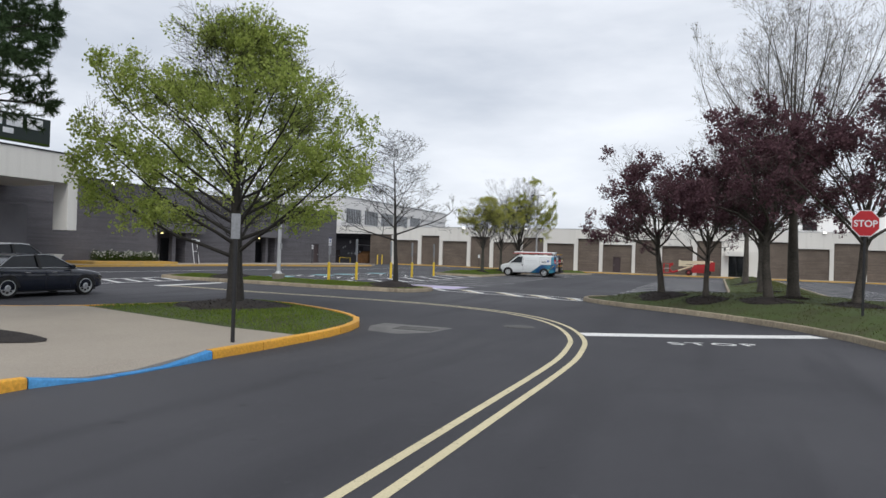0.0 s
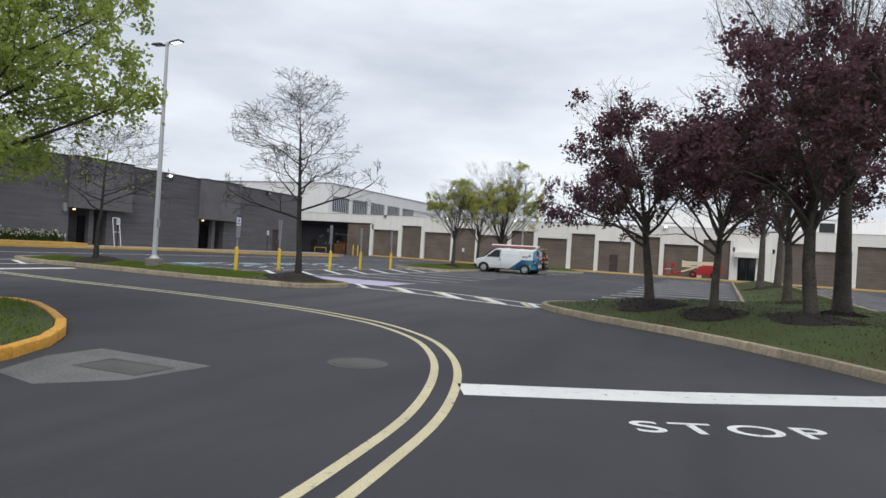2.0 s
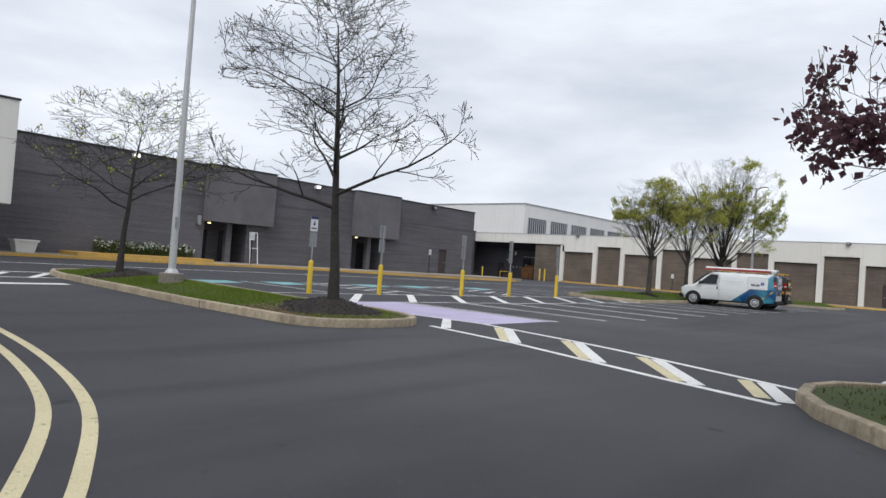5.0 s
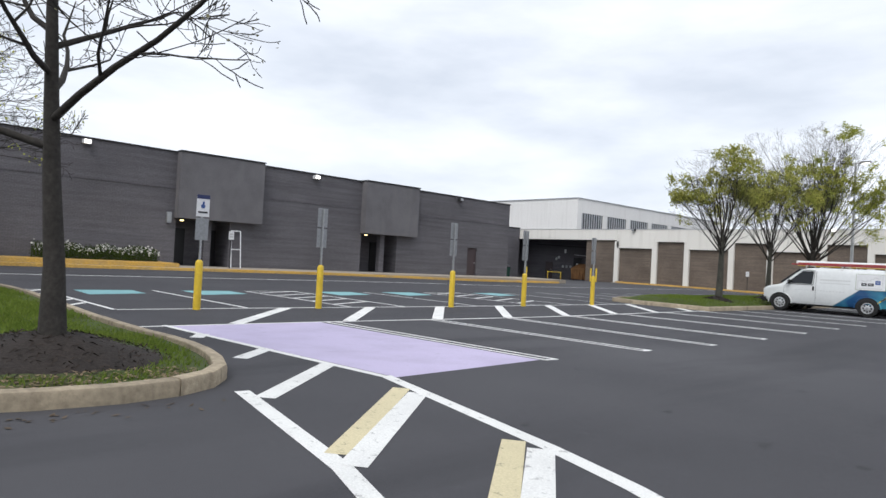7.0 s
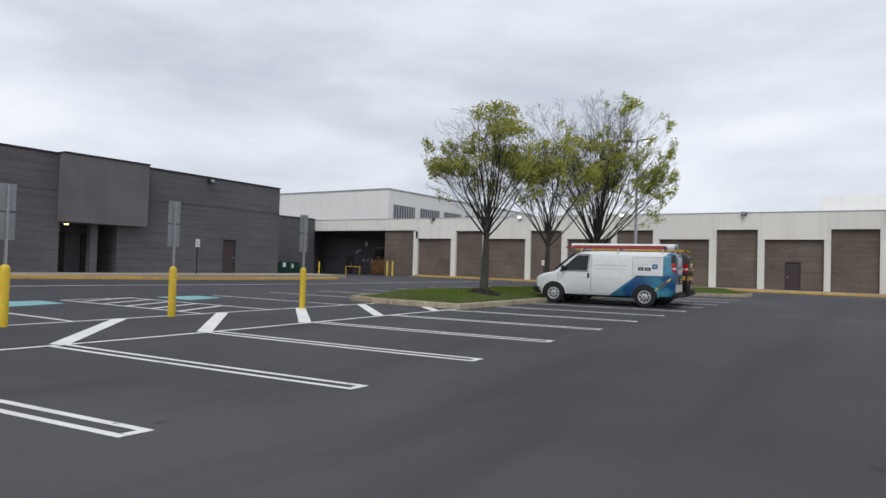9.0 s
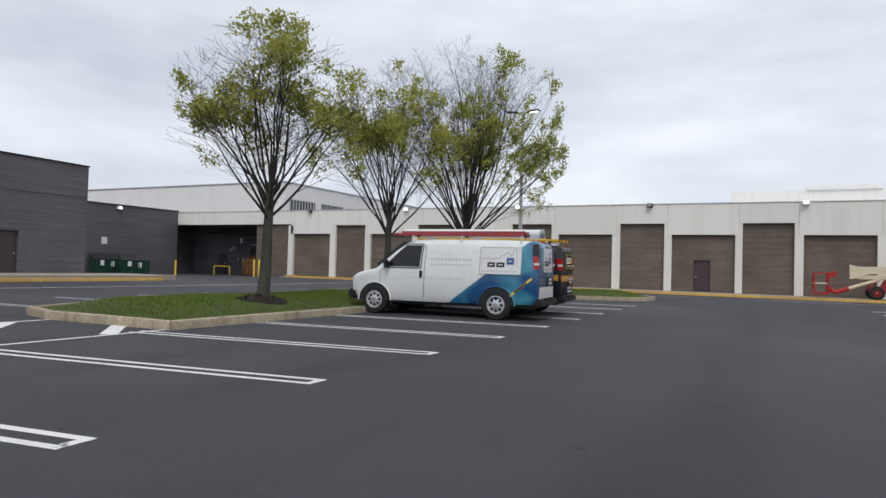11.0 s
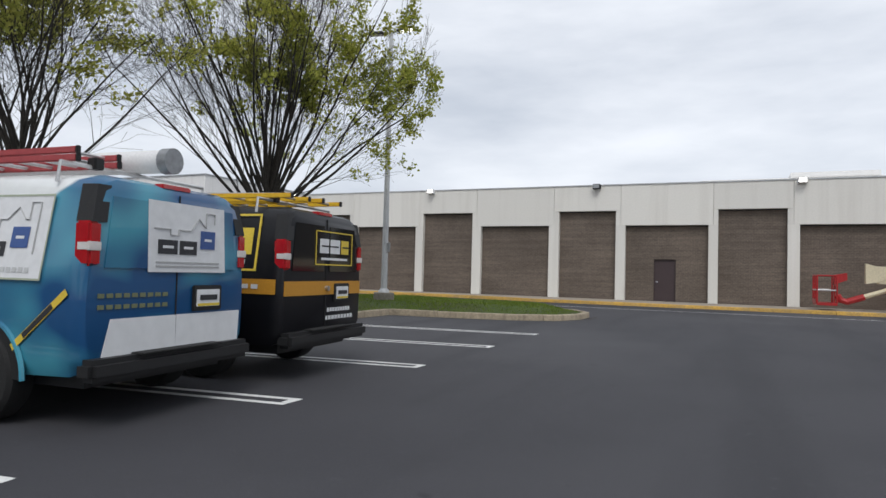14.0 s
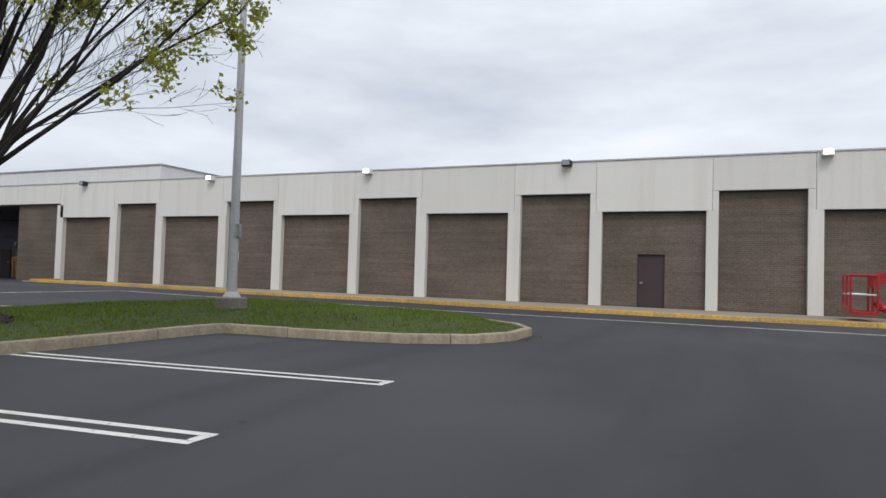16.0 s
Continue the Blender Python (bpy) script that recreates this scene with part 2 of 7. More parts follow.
M = {
    "asphalt": road_mat("asphalt", (0.049, 0.0485, 0.055), (0.031, 0.031, 0.036), (0.075, 0.074, 0.081)),
    "drain_apron": mat("pale_drain_apron", (0.155, 0.152, 0.148), 0.9, vary=0.2, grain=30, blotch=1.8, bump=0.3, bump_scale=90),
    "patch": mat("asphalt_patch", (0.10, 0.098, 0.096), 0.9, vary=0.15, grain=40, blotch=1.5, bump=0.3, bump_scale=120),
    "white_paint": worn_paint("white_road_paint", (0.72, 0.72, 0.70), (0.10, 0.10, 0.105), 0.55),
    "old_white": worn_paint("faded_white_road_paint", (0.50, 0.50, 0.49), (0.07, 0.07, 0.075), 0.75),
    "yellow_line": worn_paint("pale_yellow_road_paint", (0.60, 0.53, 0.34), (0.10, 0.095, 0.08), 0.55),
    "lilac": worn_paint("lilac_road_paint", (0.47, 0.42, 0.58), (0.28, 0.26, 0.34), 0.35, 3.0),
    "aqua": worn_paint("aqua_road_paint", (0.20, 0.41, 0.43), (0.09, 0.11, 0.12), 0.5),
    "yellow": mat("yellow_kerb_paint", (0.66, 0.33, 0.035), 0.6, vary=0.14, grain=25, blotch=2.0, bump=0.25, bump_scale=70, tint=(0.50, 0.25, 0.05), per_object=0.08),
    "dull_yellow": mat("worn_yellow_kerb_paint", (0.55, 0.33, 0.07), 0.7, vary=0.2, grain=18, blotch=1.5, bump=0.25, tint=(0.36, 0.26, 0.12), per_object=0.12),
    "blue_kerb": mat("blue_kerb_paint", (0.04, 0.22, 0.50), 0.6, vary=0.14, grain=25, blotch=2, bump=0.2, tint=(0.10, 0.30, 0.50)),
    "bollard": mat("bollard_yellow", (0.68, 0.47, 0.04), 0.5, vary=0.08, grain=15, blotch=3, bump=0.1, per_object=0.08),
    "footing": mat("grey_footing_concrete", (0.22, 0.20, 0.17), 0.9, vary=0.15, grain=16, blotch=1.4, bump=0.4, bump_scale=60),
    "kerb": streaked(mat("kerb_concrete", (0.36, 0.30, 0.215), 0.9, vary=0.15, grain=16, blotch=1.4, bump=0.5, bump_scale=50, tint=(0.20, 0.17, 0.125), per_object=0.14), (0.14, 0.115, 0.085), 0.6, 0.8, 5.0),
    "concrete": mat("walk_concrete", (0.33, 0.29, 0.24), 0.9, vary=0.09, grain=45, blotch=0.6, bump=0.25, tint=(0.24, 0.21, 0.175), per_object=0.05),
    "grass_soil": mat("turf", (0.052, 0.076, 0.018), 0.95, vary=0.25, grain=30, blotch=0.9, bump=0.8, bump_scale=30, tint=(0.048, 0.048, 0.019)),
    "mulch": mat("dark_mulch", (0.026, 0.020, 0.017), 0.95, vary=0.3, grain=35, blotch=2, bump=1.0, bump_scale=35, tint=(0.014, 0.011, 0.010)),
    "dead_leaf": mat("dead_leaf_litter", (0.085, 0.062, 0.042), 0.95, vary=0.1, bump=0, per_island=0.5),
    "straw": mat("dead_straw", (0.21, 0.155, 0.095), 0.95, vary=0.1, bump=0, per_island=0.45),
    "chip": mat("mulch_chip", (0.035, 0.026, 0.021), 0.95, vary=0.1, bump=0, per_island=0.5),
    "white_wall": streaked(mat("white_precast", (0.74, 0.72, 0.67), 0.85, vary=0.022, grain=14, blotch=0.35, bump=0.08, bump_scale=50, tint=(0.62, 0.59, 0.54), per_object=0.05), (0.50, 0.47, 0.42), 0.28),
    "white_far": streaked(mat("white_far_wall", (0.76, 0.75, 0.73), 0.85, vary=0.02, grain=3, blotch=0.2, bump=0.05), (0.55, 0.53, 0.5), 0.25),
    "brown_brick": brick_mat("brown_brick", (0.135, 0.105, 0.083), (0.112, 0.087, 0.069), (0.158, 0.129, 0.106), False, bump=0.4, stain=0.18),
    "brown_brick_side": brick_mat("brown_brick_return", (0.135, 0.105, 0.083), (0.112, 0.087, 0.069), (0.158, 0.129, 0.106), True, bump=0.4, stain=0.18),
    "grey_brick": brick_mat("grey_painted_brick", (0.129, 0.123, 0.135), (0.113, 0.108, 0.119), (0.095, 0.090, 0.100), True, bump=0.7, stain=0.14, blotch=0.3),
    "grey_brick_x": brick_mat("grey_painted_brick_return", (0.129, 0.123, 0.135), (0.113, 0.108, 0.119), (0.095, 0.090, 0.100), False, bump=0.7, stain=0.14, blotch=0.3),
    "grey_panel": streaked(mat("grey_stucco_panel", (0.150, 0.145, 0.154), 0.85, vary=0.12, grain=22, blotch=0.8, bump=0.15), (0.19, 0.185, 0.19), 0.5, 0.3, 1.2),
    "dark_metal": mat("dark_trim_metal", (0.03, 0.03, 0.032), 0.5, 0.3, vary=0.05, bump=0.03),
    "door_brown": mat("brown_steel_door", (0.060, 0.042, 0.044), 0.5, vary=0.06, grain=20, blotch=1, bump=0.05),
    "door_dark": mat("dark_door", (0.018, 0.018, 0.020), 0.4, vary=0.05, bump=0.03),
    "galv": mat("galvanised_steel", (0.42, 0.43, 0.44), 0.45, 0.7, vary=0.1, grain=25, blotch=2, bump=0.05),
    "pole_grey": mat("painted_pole", (0.50, 0.51, 0.52), 0.5, 0.2, vary=0.06, grain=20, blotch=2, bump=0.04),
    "sign_white": mat("sign_white", (0.70, 0.71, 0.72), 0.4, vary=0.04, grain=12, blotch=2, bump=0.02),
    "sign_back": mat("sign_back_aluminium", (0.30, 0.31, 0.32), 0.45, 0.6, vary=0.1, grain=20, bump=0.03),
    "sign_red": mat("stop_sign_red", (0.45, 0.018, 0.025), 0.4, vary=0.06, grain=10, blotch=2, bump=0.02),
    "sign_blue": mat("sign_dark_blue", (0.02, 0.03, 0.10), 0.4, vary=0.05, bump=0.02),
    "black": mat("black_plastic", (0.015, 0.015, 0.016), 0.55, vary=0.1, grain=60, bump=0.08),
    "rubber": mat("tyre_rubber", (0.018, 0.018, 0.018), 0.85, vary=0.12, grain=50, bump=0.3, bump_scale=90),
    "steel_rim": mat("bright_wheel_steel", (0.62, 0.63, 0.64), 0.35, 0.45, vary=0.06, grain=20, bump=0.02),
    "dark_rim": mat("black_wheel_steel", (0.03, 0.03, 0.032), 0.5, 0.3, vary=0.1, grain=20, bump=0.02),
    "chrome": mat("wheel_steel", (0.55, 0.55, 0.56), 0.28, 0.9, vary=0.05, grain=20, bump=0.02),
    "glass": mat("tinted_glass", (0.010, 0.012, 0.014), 0.06, vary=0.02, bump=0, spec=0.45),
    "light_red": mat("tail_light_red", (0.42, 0.01, 0.015), 0.15, vary=0.03, bump=0, spec=0.6, coat=0.6),
    "white_lens": mat("clear_lens", (0.65, 0.62, 0.60), 0.2, vary=0.03, bump=0),
    "van_white": mat("white_vehicle_paint", (0.70, 0.71, 0.72), 0.32, vary=0.03, grain=8, blotch=1.2, bump=0, tint=(0.62, 0.63, 0.63), coat=0.5),
    "van_black": mat("black_vehicle_paint", (0.007, 0.007, 0.009), 0.38, vary=0.04, grain=8, bump=0, spec=0.25, coat=0.12),
    "car_dark": mat("dark_car_paint", (0.006, 0.010, 0.022), 0.25, vary=0.03, bump=0, coat=0.9),
    "orange": mat("orange_band_vinyl", (0.52, 0.25, 0.03), 0.4, vary=0.05, bump=0),
    "green_skip": mat("green_dumpster_paint", (0.012, 0.060, 0.040), 0.6, vary=0.2, grain=14, blotch=1.5, bump=0.1),
    "rust_skip": mat("brown_dumpster_paint", (0.20, 0.10, 0.04), 0.7, vary=0.2, grain=14, blotch=1.5, bump=0.1),
    "lift_red": mat("lift_red_paint", (0.40, 0.022, 0.024), 0.45, vary=0.1, grain=14, bump=0.05),
    "lift_cream": mat("lift_cream_paint", (0.68, 0.60, 0.42), 0.5, vary=0.08, grain=14, bump=0.05),
    "ladder_red": mat("red_fibreglass", (0.38, 0.065, 0.070), 0.5, vary=0.08, grain=20, bump=0.05),
    "ladder_yellow": mat("yellow_fibreglass", (0.70, 0.42, 0.02), 0.5, vary=0.08, grain=20, bump=0.05),
    "alu": mat("aluminium", (0.60, 0.60, 0.60), 0.4, 0.8, vary=0.06, bump=0.03),
    "pvc": mat("white_pvc", (0.72, 0.72, 0.72), 0.4, vary=0.05, bump=0.02),
    "text_pale": mat("pale_grey_vinyl", (0.52, 0.53, 0.53), 0.5, vary=0.05, bump=0),
    "text_grey": mat("grey_vinyl", (0.42, 0.42, 0.42), 0.5, vary=0.05, bump=0),
    "text_dark": mat("dark_vinyl", (0.03, 0.03, 0.035), 0.5, vary=0.05, bump=0),
    "text_border": mat("pale_green_vinyl", (0.36, 0.40, 0.30), 0.5, vary=0.05, bump=0),
    "text_olive": mat("olive_vinyl", (0.16, 0.18, 0.10), 0.5, vary=0.05, bump=0),
    "text_yellow": mat("yellow_vinyl", (0.70, 0.52, 0.06), 0.5, vary=0.05, bump=0),
    "text_blue": mat("blue_vinyl", (0.05, 0.10, 0.28), 0.5, vary=0.05, bump=0),
    "bark_dark": mat("dark_bark", (0.042, 0.038, 0.034), 0.95, vary=0.2, grain=22, blotch=3, bump=0.9, bump_scale=25),
    "bark_grey": mat("grey_bark", (0.046, 0.041, 0.036), 0.95, vary=0.25, grain=22, blotch=3, bump=0.9, bump_scale=25),
    "bark_smooth": mat("smooth_grey_bark", (0.058, 0.057, 0.046), 0.9, vary=0.22, grain=14, blotch=2.5, bump=0.4, bump_scale=25),
    "bark_plum": mat("plum_bark", (0.085, 0.074, 0.062), 0.95, vary=0.25, grain=22, blotch=3, bump=0.9, bump_scale=25),
    "leaf_green": leaf_mat("fresh_green_leaves", (0.215, 0.300, 0.060), (0.430, 0.490, 0.145), 0.5),
    "leaf_zelkova": leaf_mat("yellow_green_leaves", (0.260, 0.330, 0.060), (0.490, 0.460, 0.135), 0.5),
    "leaf_zelkova_green": leaf_mat("green_zelkova_leaves", (0.250, 0.340, 0.050), (0.500, 0.480, 0.120), 0.5),
    "leaf_bud": leaf_mat("pale_buds", (0.16, 0.15, 0.10), (0.27, 0.26, 0.16), 0.25),
    "leaf_plum": leaf_mat("purple_leaves", (0.076, 0.038, 0.050), (0.190, 0.108, 0.122), 0.45),
    "leaf_pine": leaf_mat("pine_needles", (0.036, 0.064, 0.030), (0.075, 0.115, 0.055), 0.15),
    "leaf_hedge": leaf_mat("hedge_leaves", (0.025, 0.045, 0.012), (0.060, 0.090, 0.022), 0.2),
    "petal": leaf_mat("white_petals", (0.60, 0.60, 0.56), (0.75, 0.75, 0.72), 0.3),
    # dull sparse grass, its colour darkened further for the shade under the trees
    "grass_dull_shaded": leaf_mat("thin_dull_shaded_grass", (0.052, 0.066, 0.020), (0.115, 0.116, 0.043), 0.3),
    "grass": leaf_mat("grass_blades", (0.082, 0.138, 0.022), (0.182, 0.238, 0.050), 0.35),
    "lamp_glow": glow_mat("flood_lamp_lens", (1.0, 0.97, 0.90), 2.5),
    "warm_glow": glow_mat("entrance_lamp_lens", (1.0, 0.80, 0.35), 2.5),
}


def two_tone(name, lower, upper, kx, kz, c, edge=0.03):
    """Vehicle paint in two colours, parted by a straight slanting line: kx * x + kz * z < c takes the first."""
    m = mat(name, upper, 0.32, vary=0.03, grain=8, blotch=1.2, bump=0, coat=0.5)
    n, l = m.node_tree.nodes, m.node_tree.links
    b = n["Principled BSDF"]
    src = b.inputs["Base Color"].links[0].from_socket
    co, sep = n.new("ShaderNodeTexCoord"), n.new("ShaderNodeSeparateXYZ")
    l.new(co.outputs["Object"], sep.inputs[0])
    a, d = n.new("ShaderNodeMath"), n.new("ShaderNodeMath")
    a.operation = d.operation = "MULTIPLY_ADD"
    a.inputs[1].default_value, a.inputs[2].default_value = kx, -c
    l.new(sep.outputs["X"], a.inputs[0])
    d.inputs[1].default_value = kz
    l.new(sep.outputs["Z"], d.inputs[0])
    l.new(a.outputs[0], d.inputs[2])
    rg = n.new("ShaderNodeMapRange")
    rg.inputs["From Min"].default_value, rg.inputs["From Max"].default_value = -edge, edge
    rg.inputs["To Min"].default_value, rg.inputs["To Max"].default_value = 1, 0
    l.new(d.outputs[0], rg.inputs["Value"])
    # cloudy teal highlights are painted into the first colour, placed by noise
    ns, rmp = n.new("ShaderNodeTexNoise"), n.new("ShaderNodeMixRGB")
    ns.inputs["Scale"].default_value, ns.inputs["Detail"].default_value = 1.5, 1
    l.new(co.outputs["Object"], ns.inputs["Vector"])
    rg2 = n.new("ShaderNodeMapRange")
    rg2.inputs["From Min"].default_value, rg2.inputs["From Max"].default_value = 0.45, 0.70
    l.new(ns.outputs["Fac"], rg2.inputs["Value"])
    rmp.inputs["Color1"].default_value = (*lower, 1)
    rmp.inputs["Color2"].default_value = (0.060, 0.300, 0.400, 1)
    l.new(rg2.outputs["Result"], rmp.inputs["Fac"])
    mx = n.new("ShaderNodeMixRGB")
    l.new(rg.outputs["Result"], mx.inputs["Fac"])
    l.new(src, mx.inputs["Color1"])
    l.new(rmp.outputs["Color"], mx.inputs["Color2"])
    l.new(mx.outputs["Color"], b.inputs["Base Color"])
    return m


M["van_blue_white"] = two_tone("white_and_blue_vehicle_paint", (0.006, 0.066, 0.185), (0.70, 0.72, 0.72), 1.0, 1.3, 0.085)


# ---- mesh helpers ----
class Geo:
    """A growing mesh: points and faces, through the transform m."""

    def __init__(self):
        self.v, self.f, self.m = [], [], None

    def add(self, pts, faces):
        k = len(self.v)
        self.v += [tuple(self.m @ Vector(p)) for p in pts] if self.m else [tuple(p) for p in pts]
        self.f += [tuple(k + i for i in f) for f in faces]
        return self

    def box(self, x0, x1, y0, y1, z0, z1, bevel=0.0):
        if not bevel:
            pts = [(x, y, z) for z in (z0, z1) for y in (y0, y1) for x in (x0, x1)]
            return self.add(pts, [(0, 2, 3, 1), (4, 5, 7, 6), (0, 1, 5, 4), (2, 6, 7, 3), (0, 4, 6, 2), (1, 3, 7, 5)])
        bm = bmesh.new()
        bmesh.ops.create_cube(bm, size=1)
        bmesh.ops.scale(bm, vec=(x1 - x0, y1 - y0, z1 - z0), verts=bm.verts)
        bmesh.ops.translate(bm, vec=((x0 + x1) / 2, (y0 + y1) / 2, (z0 + z1) / 2), verts=bm.verts)
        bmesh.ops.bevel(bm, geom=list(bm.edges), offset=bevel, segments=2, affect="EDGES")
        bm.verts.index_update()
        self.add([tuple(q.co) for q in bm.verts], [tuple(q.index for q in f.verts) for f in bm.faces])
        bm.free()
        return self

    def tube(self, pts, radii, n=8, caps=True):
        pts = [Vector(p) for p in pts]
        rings, up = [], None
        for i, p in enumerate(pts):
            d = (pts[min(i + 1, len(pts) - 1)] - pts[max(i - 1, 0)]).normalized()
            if up is None:
                up = d.orthogonal().normalized()
            up = (up - d * up.dot(d))
            up = up.normalized() if up.length > 1e-6 else d.orthogonal().normalized()
            side = d.cross(up)
            r = radii[i] if isinstance(radii, (list, tuple)) else radii
            rings.append([p + r * (math.cos(2 * math.pi * j / n) * up + math.sin(2 * math.pi * j / n) * side) for j in range(n)])
        return self.loft(rings, caps)

    def loft(self, rings, caps=True):
        n = len(rings[0])
        pts = [p for r in rings for p in r]
        fs = [(i * n + j, i * n + (j + 1) % n, (i + 1) * n + (j + 1) % n, (i + 1) * n + j) for i in range(len(rings) - 1) for j in range(n)]
        if caps:
            fs += [tuple(reversed(range(n))), tuple((len(rings) - 1) * n + j for j in range(n))]
        return self.add(pts, fs)

    def prism(self, outline, z0, z1):
        return self.loft([[(x, y, z0) for x, y in outline], [(x, y, z1) for x, y in outline]])

    def face(self, pts):
        return self.add(pts, [tuple(range(len(pts)))])

    def slab(self, pts, off):
        """A thin plate: the polygon pts and its copy moved by off."""
        off = Vector(off)
        return self.loft([[Vector(p) for p in pts], [Vector(p) + off for p in pts]])

    def mesh(self, name, material, smooth=False):
        me = bpy.data.meshes.new(name)
        me.from_pydata(self.v, [], self.f)
        bm = bmesh.new()
        bm.from_mesh(me)
        bmesh.ops.recalc_face_normals(bm, faces=bm.faces)
        bm.to_mesh(me)
        bm.free()
        me.materials.append(material)
        if smooth:
            me.polygons.foreach_set("use_smooth", [True] * len(me.polygons))
            me.set_sharp_from_angle(angle=radians(40))
        return me


def part(name, g, material, parent=None, label="", smooth=False, m=None):
    ob = new(name, g.mesh(name, material, smooth))
    ob.parent = parent
    if m is not None:
        ob.matrix_basis = m
    return tagged(ob, label)


def thing(name, m, label, category, group="", kind=""):
    ob = new(name)
    ob.empty_display_size = 0.2
    ob.matrix_basis = m
    return tagged(ob, label, category, group, kind)


def solo(name, g, material, label, category, group="", kind="", smooth=False, m=None):
    return tagged(part(name, g, material, None, "", smooth, m), label, category, group, kind)


def ease(t):
    t = max(0.0, min(1.0, t))
    return t * t * (3 - 2 * t)


def gz(x, y):
    """The ground's height: a shallow dip by the bays, a rise towards the grey store that dies out by the loading corner."""
    west = 0.03 * ease((-17 - x) / 5) + 0.22 * ease((-27 - x) / 10) * (1 - 0.7 * ease((y - 44) / 18))
    dip = -0.113 * math.exp(-((y - 41.5) / 5.5) ** 2) * math.exp(-((x + 11) / 7) ** 2)
    corner = -0.24 * ease((-46 - x) / 8) * ease((y - 66) / 12)
    return west + dip + corner


def resample(pts, step, closed=False):
    pts = [Vector((p[0], p[1])) for p in pts]
    if closed:
        pts = pts + [pts[0]]
    out = []
    for a, b in zip(pts, pts[1:]):
        k = max(1, round((b - a).length / step))
        out += [a + (b - a) * (i / k) for i in range(k)]
    return out + ([] if closed else [pts[-1]])


def rounded(pts, rounds=2, closed=True):
    """Chaikin's corner cutting."""
    pts = [Vector((p[0], p[1])) for p in pts]
    for _ in range(rounds):
        out = [] if closed else [pts[0]]
        n = len(pts)
        for i in range(n if closed else n - 1):
            a, b = pts[i], pts[(i + 1) % n]
            out += [a * 0.75 + b * 0.25, a * 0.25 + b * 0.75]
        pts = out if closed else out + [pts[-1]]
    return pts


def curve_through(pts, per=8):
    """A smooth line through all the points."""
    pts = [Vector((p[0], p[1])) for p in pts]
    out = []
    for i in range(len(pts) - 1):
        a, b, c, d = pts[max(i - 1, 0)], pts[i], pts[i + 1], pts[min(i + 2, len(pts) - 1)]
        for k in range(per):
            t = k / per
            out.append(0.5 * ((2 * b) + (c - a) * t + (2 * a - 5 * b + 4 * c - d) * t * t + (3 * b - a - 3 * c + d) * t ** 3))
    return out + [pts[-1]]


def strip(g, line, half, lift=0.004):
    """A painted band along a line of points."""
    line = resample(line, 0.7)
    left, right = [], []
    for i, p in enumerate(line):
        d = (line[min(i + 1, len(line) - 1)] - line[max(i - 1, 0)]).normalized()
        nrm = Vector((-d.y, d.x))
        a, b = p + nrm * half, p - nrm * half
        left.append((a.x, a.y, gz(a.x, a.y) + lift))
        right.append((b.x, b.y, gz(b.x, b.y) + lift))
    n = len(line)
    g.add(left + right, [(i, i + 1, n + i + 1, n + i) for i in range(n - 1)])
    return g


def fill(g, pts, lift=0.004):
    return g.face([(x, y, gz(x, y) + lift) for x, y in pts])


KERB_PROFILE = [(0.0, -0.06), (0.0, 0.115), (0.012, 0.142), (0.035, 0.15), (0.15, 0.15), (0.16, 0.14), (0.16, -0.06)]


def kerb(owner, line, material, piece=3.0, closed=False, inward=1.0, heights=None, name="kerb_stone", rng=random.Random(3)):
    """Kerb stones along a line, with open joints; the profile's face lies on the line, its back to the left (inward 1)."""
    pts = resample(line, 0.45, closed)
    if closed:
        pts = pts + [pts[0]]
    nrm = []
    for i, p in enumerate(pts):
        a = pts[i - 1] if i else (pts[-2] if closed else pts[0])
        b = pts[i + 1] if i + 1 < len(pts) else (pts[1] if closed else pts[-1])
        d = (b - a).normalized()
        nrm.append(Vector((-d.y, d.x)) * inward)
    i = 0
    while i < len(pts) - 1:
        k = min(len(pts) - 1, i + max(2, round(piece / 0.45)))
        if len(pts) - 1 - k < 3:
            k = len(pts) - 1
        g, rings = Geo(), []
        jolt, tip = rng.uniform(-0.008, 0.008), rng.uniform(-0.006, 0.006)
        for j in range(i, k + 1):
            p, q = pts[j], nrm[j]
            if j == k:
                p = p + (pts[j - 1] - p).normalized() * 0.016
            h = heights(p.x, p.y) if heights else 1.0
            base = gz(p.x, p.y)
            rings.append([(p.x + q.x * (u + jolt), p.y + q.y * (u + jolt), base + (w * h if w > 0 else w) + (tip if w > 0 else 0)) for u, w in KERB_PROFILE])
        g.loft(rings)
        mt = material(pts[(i + k) // 2]) if callable(material) else material
        part(name, g, mt, owner, smooth=True)
        i = k


def inside(poly, X, Y):
    r = np.zeros(X.shape, bool)
    n = len(poly)
    for i in range(n):
        (x0, y0), (x1, y1) = poly[i], poly[(i + 1) % n]
        if y0 != y1:
            c = ((y0 > Y) != (y1 > Y)) & (X < (x1 - x0) * (Y - y0) / (y1 - y0) + x0)
            r ^= c
    return r


def edge_distance(poly, X, Y):
    d = np.full(X.shape, 1e9)
    n = len(poly)
    for i in range(n):
        (x0, y0), (x1, y1) = poly[i], poly[(i + 1) % n]
        L = (x1 - x0) ** 2 + (y1 - y0) ** 2 + 1e-9
        t = np.clip(((X - x0) * (x1 - x0) + (Y - y0) * (y1 - y0)) / L, 0, 1)
        d = np.minimum(d, np.hypot(X - x0 - t * (x1 - x0), Y - y0 - t * (y1 - y0)))
    return d


